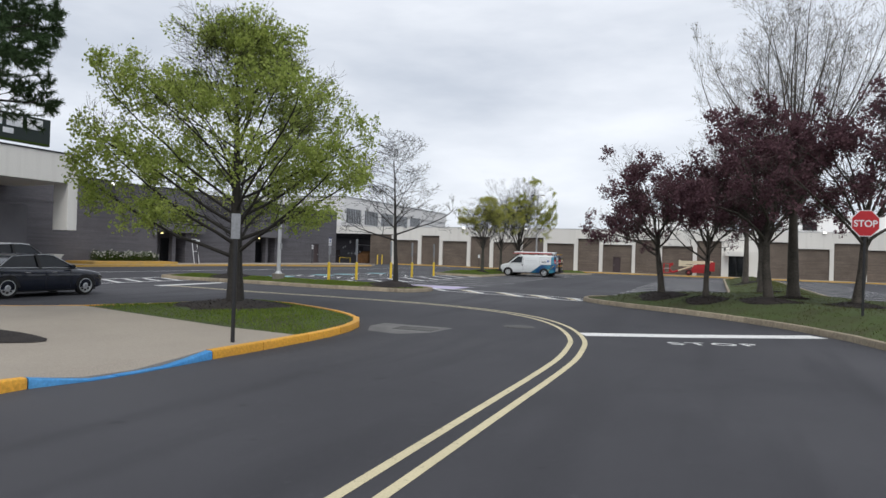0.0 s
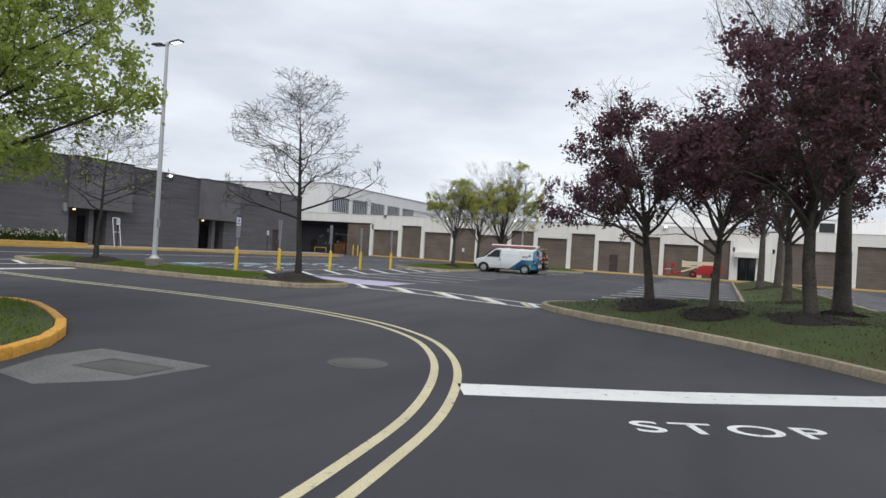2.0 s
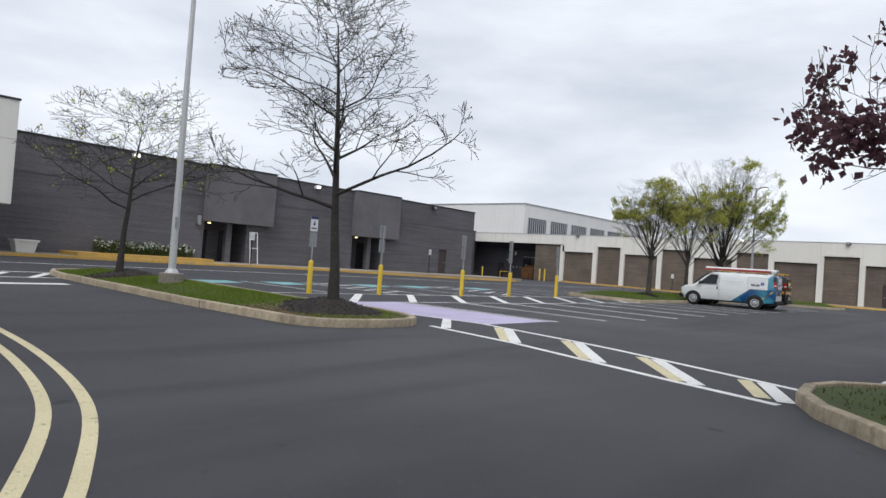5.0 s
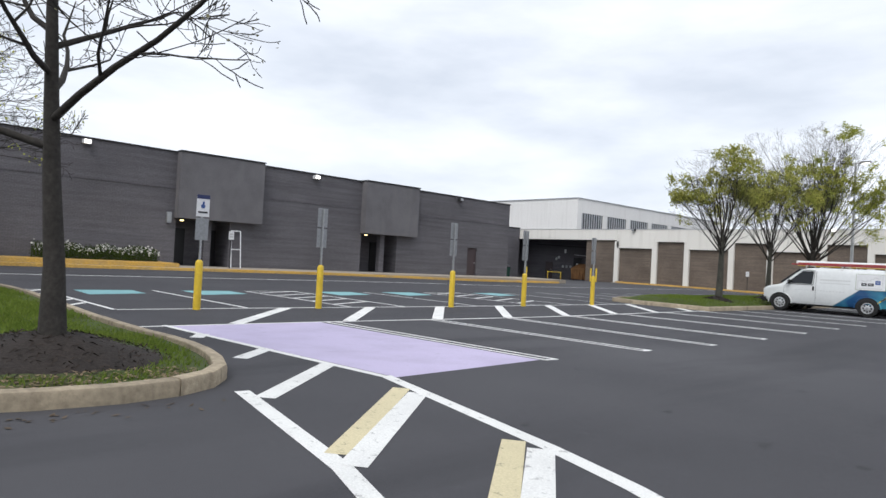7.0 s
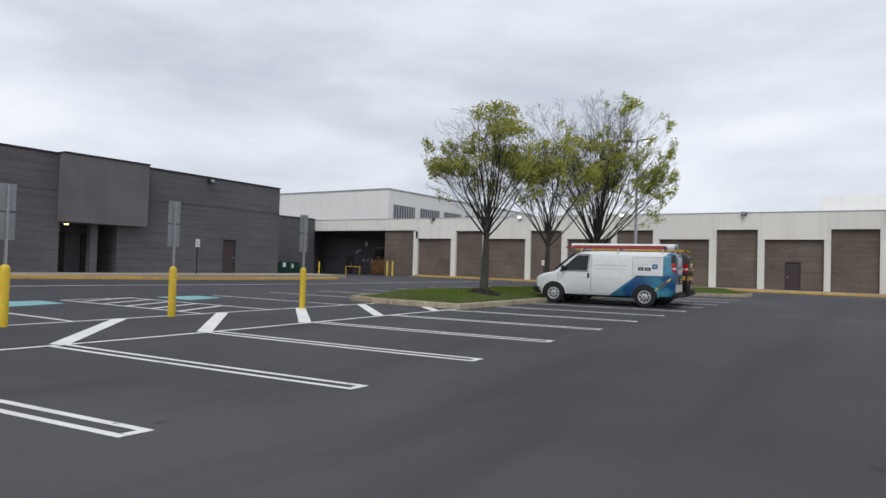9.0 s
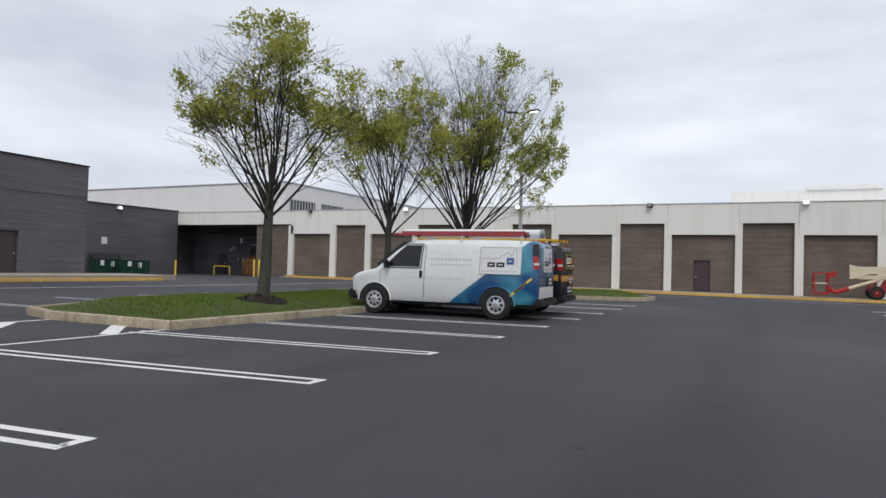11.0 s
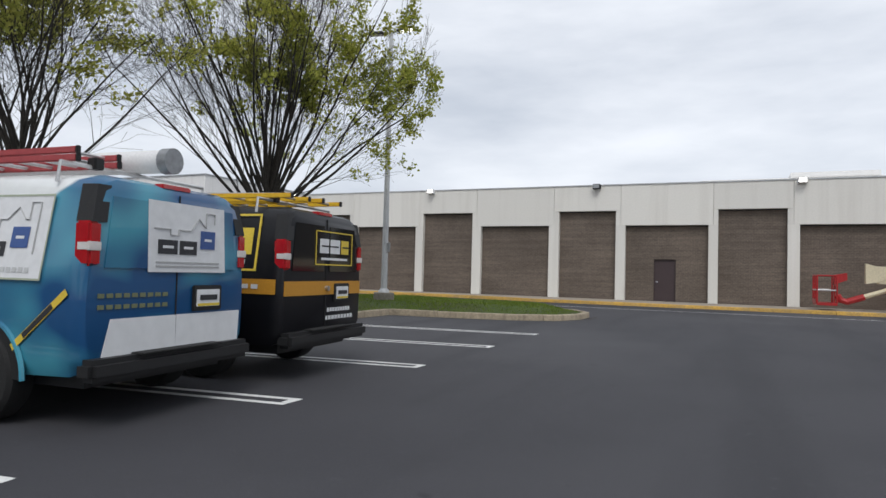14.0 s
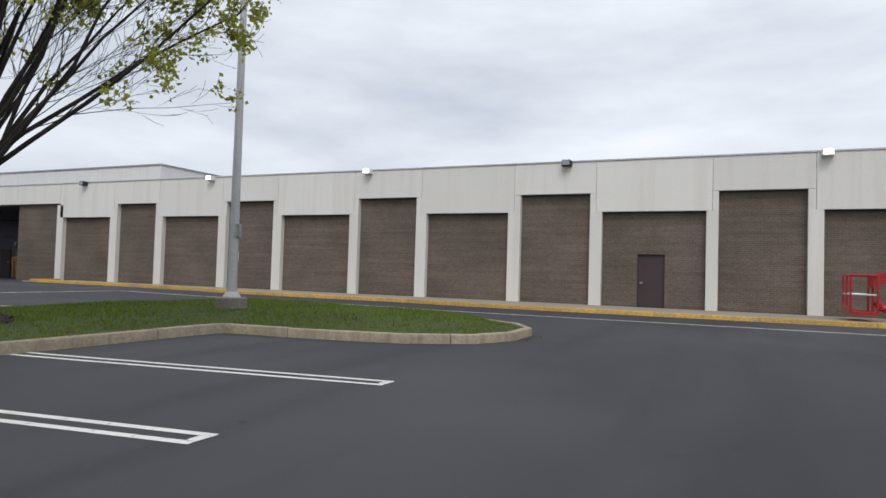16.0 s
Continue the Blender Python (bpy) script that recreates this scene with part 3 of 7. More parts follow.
def turf(name, poly, mound, reach, mulches, label, blades, seed, blade_h=0.07, green="grass"):
    """A mounded lawn inside a kerb, mulch rings round the trees and the blades of grass. mulches: (x, y, radius)."""
    poly = [(p[0], p[1]) for p in poly]
    P = np.array(poly)
    rng = np.random.default_rng(seed)

    def top(X, Y):
        g0 = np.array([gz(float(a), float(b)) for a, b in zip(X, Y)])
        d = np.clip(edge_distance(poly, X, Y) / reach, 0, 1)
        return g0 + 0.125 + mound * d * d * (3 - 2 * d) + 0.012 * np.sin(X * 1.9 + 1) * np.cos(Y * 2.3)

    step = 0.55
    gx, gy = np.meshgrid(np.arange(P[:, 0].min(), P[:, 0].max(), step), np.arange(P[:, 1].min(), P[:, 1].max(), step))
    gx, gy = gx.ravel() + rng.uniform(-.1, .1, gx.size), gy.ravel() + rng.uniform(-.1, .1, gy.size)
    keep = inside(poly, gx, gy) & (edge_distance(poly, gx, gy) > 0.25)
    rim = resample(poly, 0.5, True)
    pts = [Vector((p.x, p.y)) for p in rim] + [Vector(p) for p in zip(gx[keep], gy[keep])]
    n = len(rim)
    co, _, faces, _, _, _ = mathutils.geometry.delaunay_2d_cdt(pts, [(i, (i + 1) % n) for i in range(n)], [], 1, 1e-5)
    X, Y = np.array([c.x for c in co]), np.array([c.y for c in co])
    g = Geo()
    g.add(list(zip(X.tolist(), Y.tolist(), top(X, Y).tolist())), [tuple(f) for f in faces])
    solo(name, g, M["grass_soil"], label, "lawn", kind="structure", smooth=True)
    for x, y, r in mulches:
        g, chips = Geo(), Geo()
        rings = 7
        z0 = float(top(np.array([x]), np.array([y]))[0])
        pp = [(x, y, z0 + 0.15)]
        for i in range(1, rings + 1):
            for j in range(22):
                a = 2 * math.pi * j / 22
                rr = r * i / rings * (1 + 0.12 * math.sin(3 * a + seed) * i / rings + (0.06 * rng.uniform(-1, 1) if i > 2 else 0))
                px, py = x + rr * math.cos(a), y + rr * math.sin(a)
                z = float(top(np.array([px]), np.array([py]))[0]) + 0.15 * (1 - ease(i / rings)) - (0.03 if i == rings else -0.012) + rng.uniform(-.01, .01)
                pp.append((px, py, z))
        ff = [(0, 1 + j, 1 + (j + 1) % 22) for j in range(22)]
        ff += [(1 + (i - 1) * 22 + j, 1 + i * 22 + j, 1 + i * 22 + (j + 1) % 22, 1 + (i - 1) * 22 + (j + 1) % 22) for i in range(1, rings) for j in range(22)]
        g.add(pp, ff)
        bed = solo("mulch_bed", g, M["mulch"], "low mound of dark shredded mulch round a tree", "mulch bed", "mulch beds", smooth=True)
        k = 700
        a, rr = rng.uniform(0, 2 * math.pi, k), r * np.sqrt(rng.uniform(0, 1.05, k))
        cx, cy = x + rr * np.cos(a), y + rr * np.sin(a)
        cz = top(cx, cy) + 0.15 * (1 - (3 * (rr / r) ** 2 - 2 * (rr / r) ** 3).clip(0, 1)) + 0.015
        ang, le = rng.uniform(0, 6.3, k), rng.uniform(.02, .06, k)
        for i in range(k):
            c, s, q = math.cos(ang[i]) * le[i], math.sin(ang[i]) * le[i], float(rng.uniform(-.02, .03))
            chips.add([(cx[i] - c, cy[i] - s, cz[i] - q), (cx[i] + c, cy[i] + s, cz[i] + q), (cx[i] + c * .8 - s * .3, cy[i] + s * .8 + c * .3, cz[i] + q + .012)], [(0, 1, 2)])
        tagged(part("bark_litter", chips, M["chip"], bed), kind="stuff")
    k = int(blades * 1.6)
    X, Y = rng.uniform(P[:, 0].min(), P[:, 0].max(), k), rng.uniform(P[:, 1].min(), P[:, 1].max(), k)
    keep = inside(poly, X, Y) & (edge_distance(poly, X, Y) > rng.uniform(0.0, 0.22, k))
    for x, y, r in mulches:
        keep &= np.hypot(X - x, Y - y) > r * 0.93
    X, Y = X[keep][:blades], Y[keep][:blades]
    Z, k = top(X, Y), len(X)
    patchy = 0.75 + 0.35 * np.sin(X * 1.3 + 2) * np.sin(Y * 1.1) + rng.uniform(-.25, .25, k)
    h, a, w = blade_h * patchy.clip(.35, 1.6), rng.uniform(0, 6.3, k), rng.uniform(.008, .016, k)
    lx, ly = rng.normal(0, .035, k), rng.normal(0, .035, k)
    V = np.empty((k, 3, 3))
    V[:, 0] = np.stack([X - w * np.cos(a), Y - w * np.sin(a), Z - .01], 1)
    V[:, 1] = np.stack([X + w * np.cos(a), Y + w * np.sin(a), Z - .01], 1)
    V[:, 2] = np.stack([X + lx, Y + ly, Z + h], 1)
    me = bpy.data.meshes.new("grass")
    me.from_pydata(V.reshape(-1, 3).tolist(), [], np.arange(3 * k).reshape(-1, 3).tolist())
    me.materials.append(M[green])
    tagged(new("grass", me), "short green spring grass growing on the lawn", "grass", kind="stuff")
    return top


def text_mesh(g, words, size, m, depth=0.004, weight=0.018, space=1.0):
    """Letters in the built-in font, as geometry."""
    cu = bpy.data.curves.new("letters", "FONT")
    cu.body, cu.size, cu.align_x, cu.extrude, cu.offset, cu.space_character = words, size, "CENTER", depth, size * weight, space
    ob = bpy.data.objects.new("letters", cu)
    me = bpy.data.meshes.new_from_object(ob)
    g.add([tuple(m @ q.co) for q in me.vertices], [tuple(p.vertices) for p in me.polygons])
    bpy.data.objects.remove(ob)
    bpy.data.meshes.remove(me)
    return g


# ---- ground, kerbs and markings ----
g = Geo()
xs = [-3000, -400, -120, -70, -60, -50, -43] + [-40 + 0.7 * i for i in range(72)] + [14, 20, 60, 150, 400, 3000]
ys = [-3000, -300, -60, -20, 0, 10] + [16 + 0.7 * i for i in range(72)] + [70, 80, 100, 140, 300, 3000]
g.add([(x, y, gz(x, y)) for y in ys for x in xs], [(j * len(xs) + i, j * len(xs) + i + 1, (j + 1) * len(xs) + i + 1, (j + 1) * len(xs) + i) for j in range(len(ys) - 1) for i in range(len(xs) - 1)])
solo("ground", g, M["asphalt"], "dark grey asphalt of a large car park", "asphalt", kind="structure", smooth=True)

ISLAND_TREE = rounded([(-28, 26.1), (-14.2, 26.5), (-12.7, 26.9), (-12.4, 29.6), (-14.6, 30.35), (-17.5, 29.95), (-28, 29.85), (-29, 28.1)], 2)
ISLAND_VAN = [(-18.05, 51.9), (-18.05, 72.0), (-17.9, 72.15), (-16.2, 72.35), (-14.5, 72.75), (-13.4, 73.5), (-12.98, 74.5), (-13.0, 75.8), (-13.6, 76.8), (-15.2, 77.9), (-17.0, 78.35), (-22.0, 78.4), (-23.0, 77.6), (-23.2, 76), (-23.2, 53.4), (-22.6, 52.0), (-21.3, 51.6)]
ISLAND_EAST = [(-4.98, 29.0), (-4.88, 28.2), (-4.5, 27.4), (-3.8, 26.6), (-2.9, 25.7), (-1.9, 24.98), (-0.65, 24.05), (0.4, 23.05), (1.1, 22.25), (1.95, 21.25), (2.7, 20.15), (3.6, 18.3), (4.6, 15), (5.3, 10), (5.6, -10), (16, -10), (16, 27), (9, 31), (6.4, 35), (6.3, 76), (5.5, 77), (2, 77), (1.1, 76), (1.1, 36), (0.7, 35), (-4.2, 30.4), (-4.8, 29.7)]
ISLAND_WALK = [(-7.35, -12), (-7.3, 4.8), (-7.22, 6.4), (-7.16, 7.8), (-7.08, 9.2), (-7.08, 10.6), (-7.13, 11.5), (-7.28, 12.5), (-7.6, 13.5), (-8.1, 14.35), (-8.8, 15.05), (-9.6, 15.65), (-10.7, 16.25), (-11.9, 16.8), (-12.8, 16.95), (-13.6, 16.5), (-14.3, 15.2), (-14.9, 13.4), (-15.6, 12.0), (-16.6, 10.9), (-18.7, 9.9), (-30, 9.35), (-30, -12)]


def is_ccw(poly):
    return sum(a[0] * b[1] - b[0] * a[1] for a, b in zip(poly, list(poly[1:]) + [poly[0]])) > 0


def inset(poly, d):
    """The outline moved inwards by d."""
    turn = 1.0 if is_ccw(poly) else -1.0
    out = []
    for i, p in enumerate(poly):
        a, b, c = Vector(poly[i - 1][:2]), Vector(p[:2]), Vector(poly[(i + 1) % len(poly)][:2])
        u, w = (b - a).normalized(), (c - b).normalized()
        n = (Vector((-u.y, u.x)) + Vector((-w.y, w.x))) * turn
        k = d / max(0.35, n.length / 2)
        out.append(tuple(b + n.normalized() * k))
    return out


def kerbed(name, poly, material, label, heights=None):
    owner = thing(name, Matrix.Identity(4), label, "kerb", "kerbs", "structure")
    kerb(owner, poly, material, 3.0, True, 1.0 if is_ccw(poly) else -1.0, heights or (lambda x, y: 1.16))
    return owner


def ramp(x, y):
    """The walk's kerb drops at the blue crossing."""
    return 1.0 - 0.86 * ease(min(1.0, 1.5 * (1 - abs(y - 6.45) / 1.6)))


# the walk and its turf bulb, with a painted kerb
owner = thing("kerb_walk", Matrix.Identity(4), "bright yellow painted concrete kerb with a blue dropped section", "kerb", "kerbs", "structure")
kerb(owner, [(-7.6, -12), (-7.42, 5.05)], M["yellow"], 1.5, False, 1.0, ramp)
kerb(owner, [(-7.42, 5.05), (-7.2, 5.8), (-7.12, 6.5), (-7.12, 7.95)], M["blue_kerb"], 1.5, False, 1.0, ramp)
kerb(owner, [(-7.12, 7.95)] + ISLAND_WALK[4:], M["yellow"], 1.5, False, 1.0, ramp)
walk_edge = [(-7.74, -12), (-7.57, 4.9), (-7.35, 5.75), (-7.26, 6.5), (-7.26, 7.95), (-7.22, 9.2), (-7.22, 10.4), (-9.2, 10.6), (-11.9, 11.2), (-15.45, 12.0), (-16.5, 10.75), (-18.6, 9.75), (-30, 9.2), (-30, -12)]
pave = thing("pavement", Matrix.Identity(4), "tan broom-finished concrete walk beside the drive", "pavement", kind="structure")
g = Geo()
n = len(walk_edge)
g.add([(x, y, 0.02 + 0.125 * ramp(x, y) if x > -8 and 3 < y < 8.2 else 0.145) for x, y in walk_edge] + [(x, y, -0.05) for x, y in walk_edge], [tuple(range(n))] + [(i, (i + 1) % n, n + (i + 1) % n, n + i) for i in range(n)])
part("concrete_slab", g, M["concrete"], pave)
WALK_TURF = [(-7.24, 10.5), (-7.29, 11.5), (-7.44, 12.46), (-7.75, 13.42), (-8.22, 14.22), (-8.9, 14.92), (-9.7, 15.5), (-10.78, 16.1), (-11.95, 16.64), (-12.78, 16.78), (-13.48, 16.38), (-14.15, 15.1), (-14.75, 13.32), (-15.4, 12.08), (-11.9, 11.3), (-9.2, 10.7)]
turf("lawn", WALK_TURF, 0.12, 1.5, [(-11.9, 13.95, 1.7)], "bulb of short green turf at the end of the concrete walk", 11000, 4)
bed = Geo()
bed.add([(-10.4 + 1.9 * math.cos(a) * (1 + .1 * math.sin(3 * a)) - 1.6, 6.9 + 0.75 * math.sin(a), 0.155 + 0.0) for a in [i * math.pi / 10 for i in range(20)]] + [(-12, 6.9, 0.24)], [(i, (i + 1) % 20, 20) for i in range(20)])
solo("mulch_bed", bed, M["mulch"], "planting bed of brown mulch set in the concrete walk", "mulch bed", "mulch beds", smooth=True)

kerbed("kerb_tree_island", ISLAND_TREE, M["kerb"], "weathered tan concrete kerb of a planted island")
tree_lawn_top = turf("lawn", [p * 1.0 for p in rounded([(-27.8, 26.3), (-14.2, 26.68), (-12.9, 27.1), (-12.6, 29.5), (-14.7, 30.15), (-17.5, 29.75), (-27.8, 29.65), (-28.7, 28.1)], 2)], 0.16, 1.6, [(-14.35, 28.3, 1.3), (-24.1, 27.7, 1.2)], "green turf on a long kerbed island", 26000, 5)
kerbed("kerb_van_island", ISLAND_VAN, M["kerb"], "weathered tan concrete kerb of a planted island beside the bays")
turf("lawn", inset(ISLAND_VAN, 0.16), 0.22, 1.4, [(-19.6, 55.95, 0.65), (-19.85, 62.3, 0.7), (-19.9, 68.5, 0.8)], "lush green turf on an island between parking rows", 60000, 6)
kerbed("kerb_east_island", ISLAND_EAST, M["kerb"], "weathered tan concrete kerb of a tree-planted island")
turf("lawn", inset(ISLAND_EAST, 0.16), 0.40, 2.6, [(-1.56, 27.4, 1.05), (0.13, 26.0, 0.85), (2.26, 25.6, 1.1), (3.35, 28.9, 0.6), (4.87, 25.2, 1.0), (2.55, 35.5, 1.0), (2.6, 54.5, 1.2)], "thin dull turf under a row of trees on a kerbed island", 60000, 7, 0.07, "grass_dull_shaded")

# sidewalks in front of the stores
g = Geo()
g.box(-42.6, -38.56, 10, 69.8, 0.1, 0.385, 0.01)
solo("pavement_west", g, M["concrete"], "pale concrete sidewalk along the grey store", "sidewalk", kind="structure")
owner = thing("kerb_west", Matrix.Identity(4), "yellow-painted fire-lane kerb along the grey store", "kerb", "kerbs", "structure")
kerb(owner, [(-38.4, 8), (-38.4, 68.6), (-39.0, 69.8), (-40.4, 70.2), (-44, 70.2)], M["dull_yellow"], 3.0, False, 1.0)
g = Geo()
g.box(-44.5, 70, 85.46, 88.6, -0.05, 0.145, 0.01)
solo("pavement_north", g, M["concrete"], "pale concrete sidewalk along the white and brown building", "sidewalk", kind="structure")
owner = thing("kerb_north", Matrix.Identity(4), "yellow-painted fire-lane kerb along the white and brown building", "kerb", "kerbs", "structure")
kerb(owner, [(-44.5, 87.5), (-44.5, 86.2), (-44.0, 85.5), (-43, 85.3), (70, 85.3)], M["dull_yellow"], 3.0, False, 1.0)

marks = thing("road_marking", Matrix.Identity(4), "white and yellow road paint on asphalt, worn in places", "road marking", kind="structure")


def paint(name, g, key):
    return part(name, g, M[key], marks)


# the double yellow line round the bend
inner = curve_through([(-2.12, -14), (-2.1, 0), (-2.1, 6.5), (-2.1, 9.5), (-2.14, 11.3), (-2.27, 12.7), (-2.46, 14.0), (-2.82, 15.3), (-3.3, 16.55), (-3.85, 17.6), (-4.5, 18.55), (-5.2, 19.28), (-6.1, 19.98), (-7.05, 20.48), (-8.9, 21.12), (-11.4, 21.48), (-14.5, 21.62), (-18, 21.62), (-22.6, 21.62)])
outer = []
for i, p in enumerate(inner):
    d = (inner[min(i + 1, len(inner) - 1)] - inner[max(i - 1, 0)]).normalized()
    outer.append(p + Vector((d.y, -d.x)) * 0.315)
for ln in (inner, outer):
    paint("yellow_centre_line", strip(Geo(), ln, 0.055), "yellow_line")
# stop bar and word
paint("stop_bar", strip(Geo(), [(-2.5, 15.53), (-0.12, 16.87), (2.33, 18.48), (3.0, 19.0)], 0.31), "white_paint")
letters = Geo()
text_mesh(letters, "STOP", 0.80, pose(0.56, 15.38, 0.004, 0, 0, 27.5) @ Matrix.Diagonal((0.95, 0.72, 1, 1)), 0.0, 0.012, 1.25)
paint("stop_lettering", letters, "white_paint")
# bays: a hairpin of two thin lines and a short cap
BAY0, PITCH = 38.13, 2.815


def hairpin(x0, x1, y, key="white_paint", gap=0.24, skew=0.145, half=0.045):
    g = Geo()
    s = 1 if x1 > x0 else -1
    y0 = y - skew * (x1 - x0)
    strip(g, [(x0, y0 - gap / 2), (x1, y - gap / 2)], half)
    strip(g, [(x0, y0 + gap / 2), (x1, y + gap / 2)], half)
    strip(g, [(x1 - s * 0.05, y - gap / 2 + 0.045), (x1 - s * 0.05, y + gap / 2 - 0.045)], 0.05)
    paint("bay_line", g, key)


for k in range(12):
    y = BAY0 + PITCH * k
    hairpin(-18.2 if y < 51 else -18.35, -12.76, y)
for k in range(17):
    hairpin(1.05, -4.5, 31.9 + 2.63 * k, gap=0.22, half=0.06)
    hairpin(6.35, 11.6, 38.2 + 2.63 * k)
for k in range(8):
    hairpin(-23.3, -27.9, 53.2 + 2.9 * k, "old_white", skew=0.05)
# lilac bay
lg = Geo()
for k in range(8):
    a, b = k / 8, (k + 1) / 8
    lo = [(-18.2 + 5.75 * t, 30.98 + 0.72 * t) for t in (a, b)]
    hi = [(-18.2 + 5.5 * t, 34.1 + 0.66 * t) for t in (a, b)]
    fill(lg, [lo[0], lo[1], hi[1], hi[0]])
paint("lilac_bay", lg, "lilac")
paint("bay_line", strip(Geo(), [(-18.3, 30.92), (-12.35, 31.62)], 0.06, 0.006), "white_paint")
hairpin(-18.2, -12.62, 35.0, skew=0.11)
# walkway with slanting bars between the two rows
paint("walkway_line", strip(Geo(), [(-18.2, 29.9), (-18.2, 52.4)], 0.05), "white_paint")
paint("walkway_line", strip(Geo(), [(-21.15, 30.9), (-21.15, 53.0)], 0.05), "white_paint")
for k in range(-1, 7):
    y = 34.9 + 2.65 * k
    paint("walkway_bar", strip(Geo(), [(-18.25, y), (-21.1, y + 2.65)], 0.14, 0.006), "white_paint")
# the crossing over the aisle
paint("crossing_line", strip(Geo(), [(-12.55, 29.75), (-9.96, 29.28), (-6.55, 28.25), (-4.98, 27.85)], 0.08), "white_paint")
paint("crossing_line", strip(Geo(), [(-12.6, 31.64), (-9.48, 30.95), (-8.6, 30.7), (-5.0, 29.35)], 0.08), "white_paint")
for a, b, yellow in (((-17.0, 31.12), (-16.58, 30.84), False), ((-15.1, 31.32), (-14.45, 30.6), False), ((-13.6, 31.45), (-12.15, 29.8), False), ((-11.62, 31.35), (-9.95, 29.35), True), ((-9.5, 30.85), (-7.85, 28.75), True), ((-7.55, 30.2), (-6.1, 28.25), True), ((-5.6, 29.5), (-4.95, 28.1), True)):
    paint("crossing_bar", strip(Geo(), [a, b], 0.11, 0.006), "white_paint")
    if yellow:
        paint("crossing_bar", strip(Geo(), [(a[0] - 0.29, a[1] + 0.0), (b[0] - 0.29, b[1] + 0.06)], 0.10, 0.005), "yellow_line")
# accessible bays with aqua squares and hatched aisles
for y in (30.7, 33.75, 36.8, 38.7, 41.75, 44.8, 46.9, 50.0):
    paint("bay_line", strip(Geo(), [(-21.15, y + 0.15), (-27.2, y - 0.15)], 0.05), "white_paint")
for y0, y1 in ((36.8, 38.7), (44.8, 46.9), (30.0, 30.75)):
    for k in range(5):
        x = -22.0 - 1.1 * k
        paint("hatch_bar", strip(Geo(), [(x, y0 + 0.05), (x - 0.9, y1 - 0.05)], 0.07, 0.006), "white_paint")
    paint("bay_line", strip(Geo(), [(-27.2, y0), (-27.2, y1)], 0.05, 0.006), "white_paint")
for y in (32.2, 35.3, 40.2, 43.3, 48.45):
    paint("aqua_square", fill(Geo(), [(-25.45, y - 0.8), (-25.9, y + 0.8), (-27.25, y + 0.8), (-27.25, y - 0.8)]), "aqua")
# lane edge lines
paint("lane_line", strip(Geo(), [(-33.0, 24), (-33.0, 82)], 0.06), "white_paint")
paint("lane_line", strip(Geo(), [(-33.0, 82.2), (60, 82.2)], 0.06), "white_paint")
# stop bar and crossing at the west end of the drive
paint("stop_bar", strip(Geo(), [(-22.7, 21.3), (-23.0, 25.7)], 0.25), "white_paint")
for x in (-25.4, -28.2):
    paint("crossing_line", strip(Geo(), [(x, 19), (x - 0.4, 28.0)], 0.08), "white_paint")
for k in range(7):
    paint("crossing_bar", strip(Geo(), [(-25.5, 19.2 + 1.25 * k), (-28.1, 20.4 + 1.25 * k)], 0.12, 0.006), "white_paint")
paint("lane_line", strip(Geo(), [(-16.2, 12.0), (-16.2, 15.0)], 0.05), "white_paint")
# a patch, its drain frame and a manhole lid
solo("road_patch", fill(Geo(), [(-7.5, 13.85), (-7.5, 14.65), (-5.56, 14.68), (-5.66, 13.48), (-6.2, 12.8), (-7.05, 12.95)], 0.003), M["drain_apron"], "pale worn asphalt patch beside the kerb", "road patch", kind="structure")
grate = thing("storm_drain", pose(-6.28, 13.98, 0.006, 0, 0, 3), "rusted flush steel storm drain set in asphalt", "drain")
gg = Geo()
for x0, x1, y0, y1 in ((-.5, .5, -.3, -.25), (-.5, .5, .25, .3), (-.5, -.45, -.25, .25), (.45, .5, -.25, .25)):
    gg.box(x0, x1, y0, y1, -0.03, 0.004)
part("frame", gg, M["patch"], grate)
part("cover", Geo().box(-.445, .445, -.245, .245, -.03, .001), M["patch"], grate)
lid = thing("manhole_cover", pose(-4.28, 16.12, 0.002), "round grey iron manhole lid flush with asphalt", "manhole cover")
part("ring", Geo().prism([(0.42 * math.cos(a * math.pi / 14), 0.42 * math.sin(a * math.pi / 14)) for a in range(28)], -0.03, 0.004), M["patch"], lid)
part("lid", Geo().prism([(0.34 * math.cos(a * math.pi / 14), 0.34 * math.sin(a * math.pi / 14)) for a in range(28)], -0.02, 0.009), M["patch"], lid)


# ---- the white and brown building ----
Y0 = 88.4
hall = thing("mall_building", pose(0, Y0, 0), "long white precast building with recessed brown brick bays", "building")


def brick_panel(x0, x1, z1, door=None):
    g = Geo()
    if door:
        a, b, h = door
        g.box(x0, a, 0.25, 0.6, 0.0, z1)
        g.box(b, x1, 0.25, 0.6, 0.0, z1)
        g.box(a, b, 0.25, 0.6, h, z1)
    else:
        g.box(x0, x1, 0.25, 0.6, 0.0, z1)
    part("brick_panel", g, M["brown_brick"], hall)
    part("lintel", Geo().box(x0, x1, 0.19, 0.26, z1 - 0.05, z1 + 0.0), M["dark_metal"], hall)


def white_panel(x0, x1, z0, z1):
    part("wall_panel", Geo().box(x0 + 0.006, x1 - 0.006, 0.0, 0.6, z0, z1, 0.008), M["white_wall"], hall)


TOP = 5.88
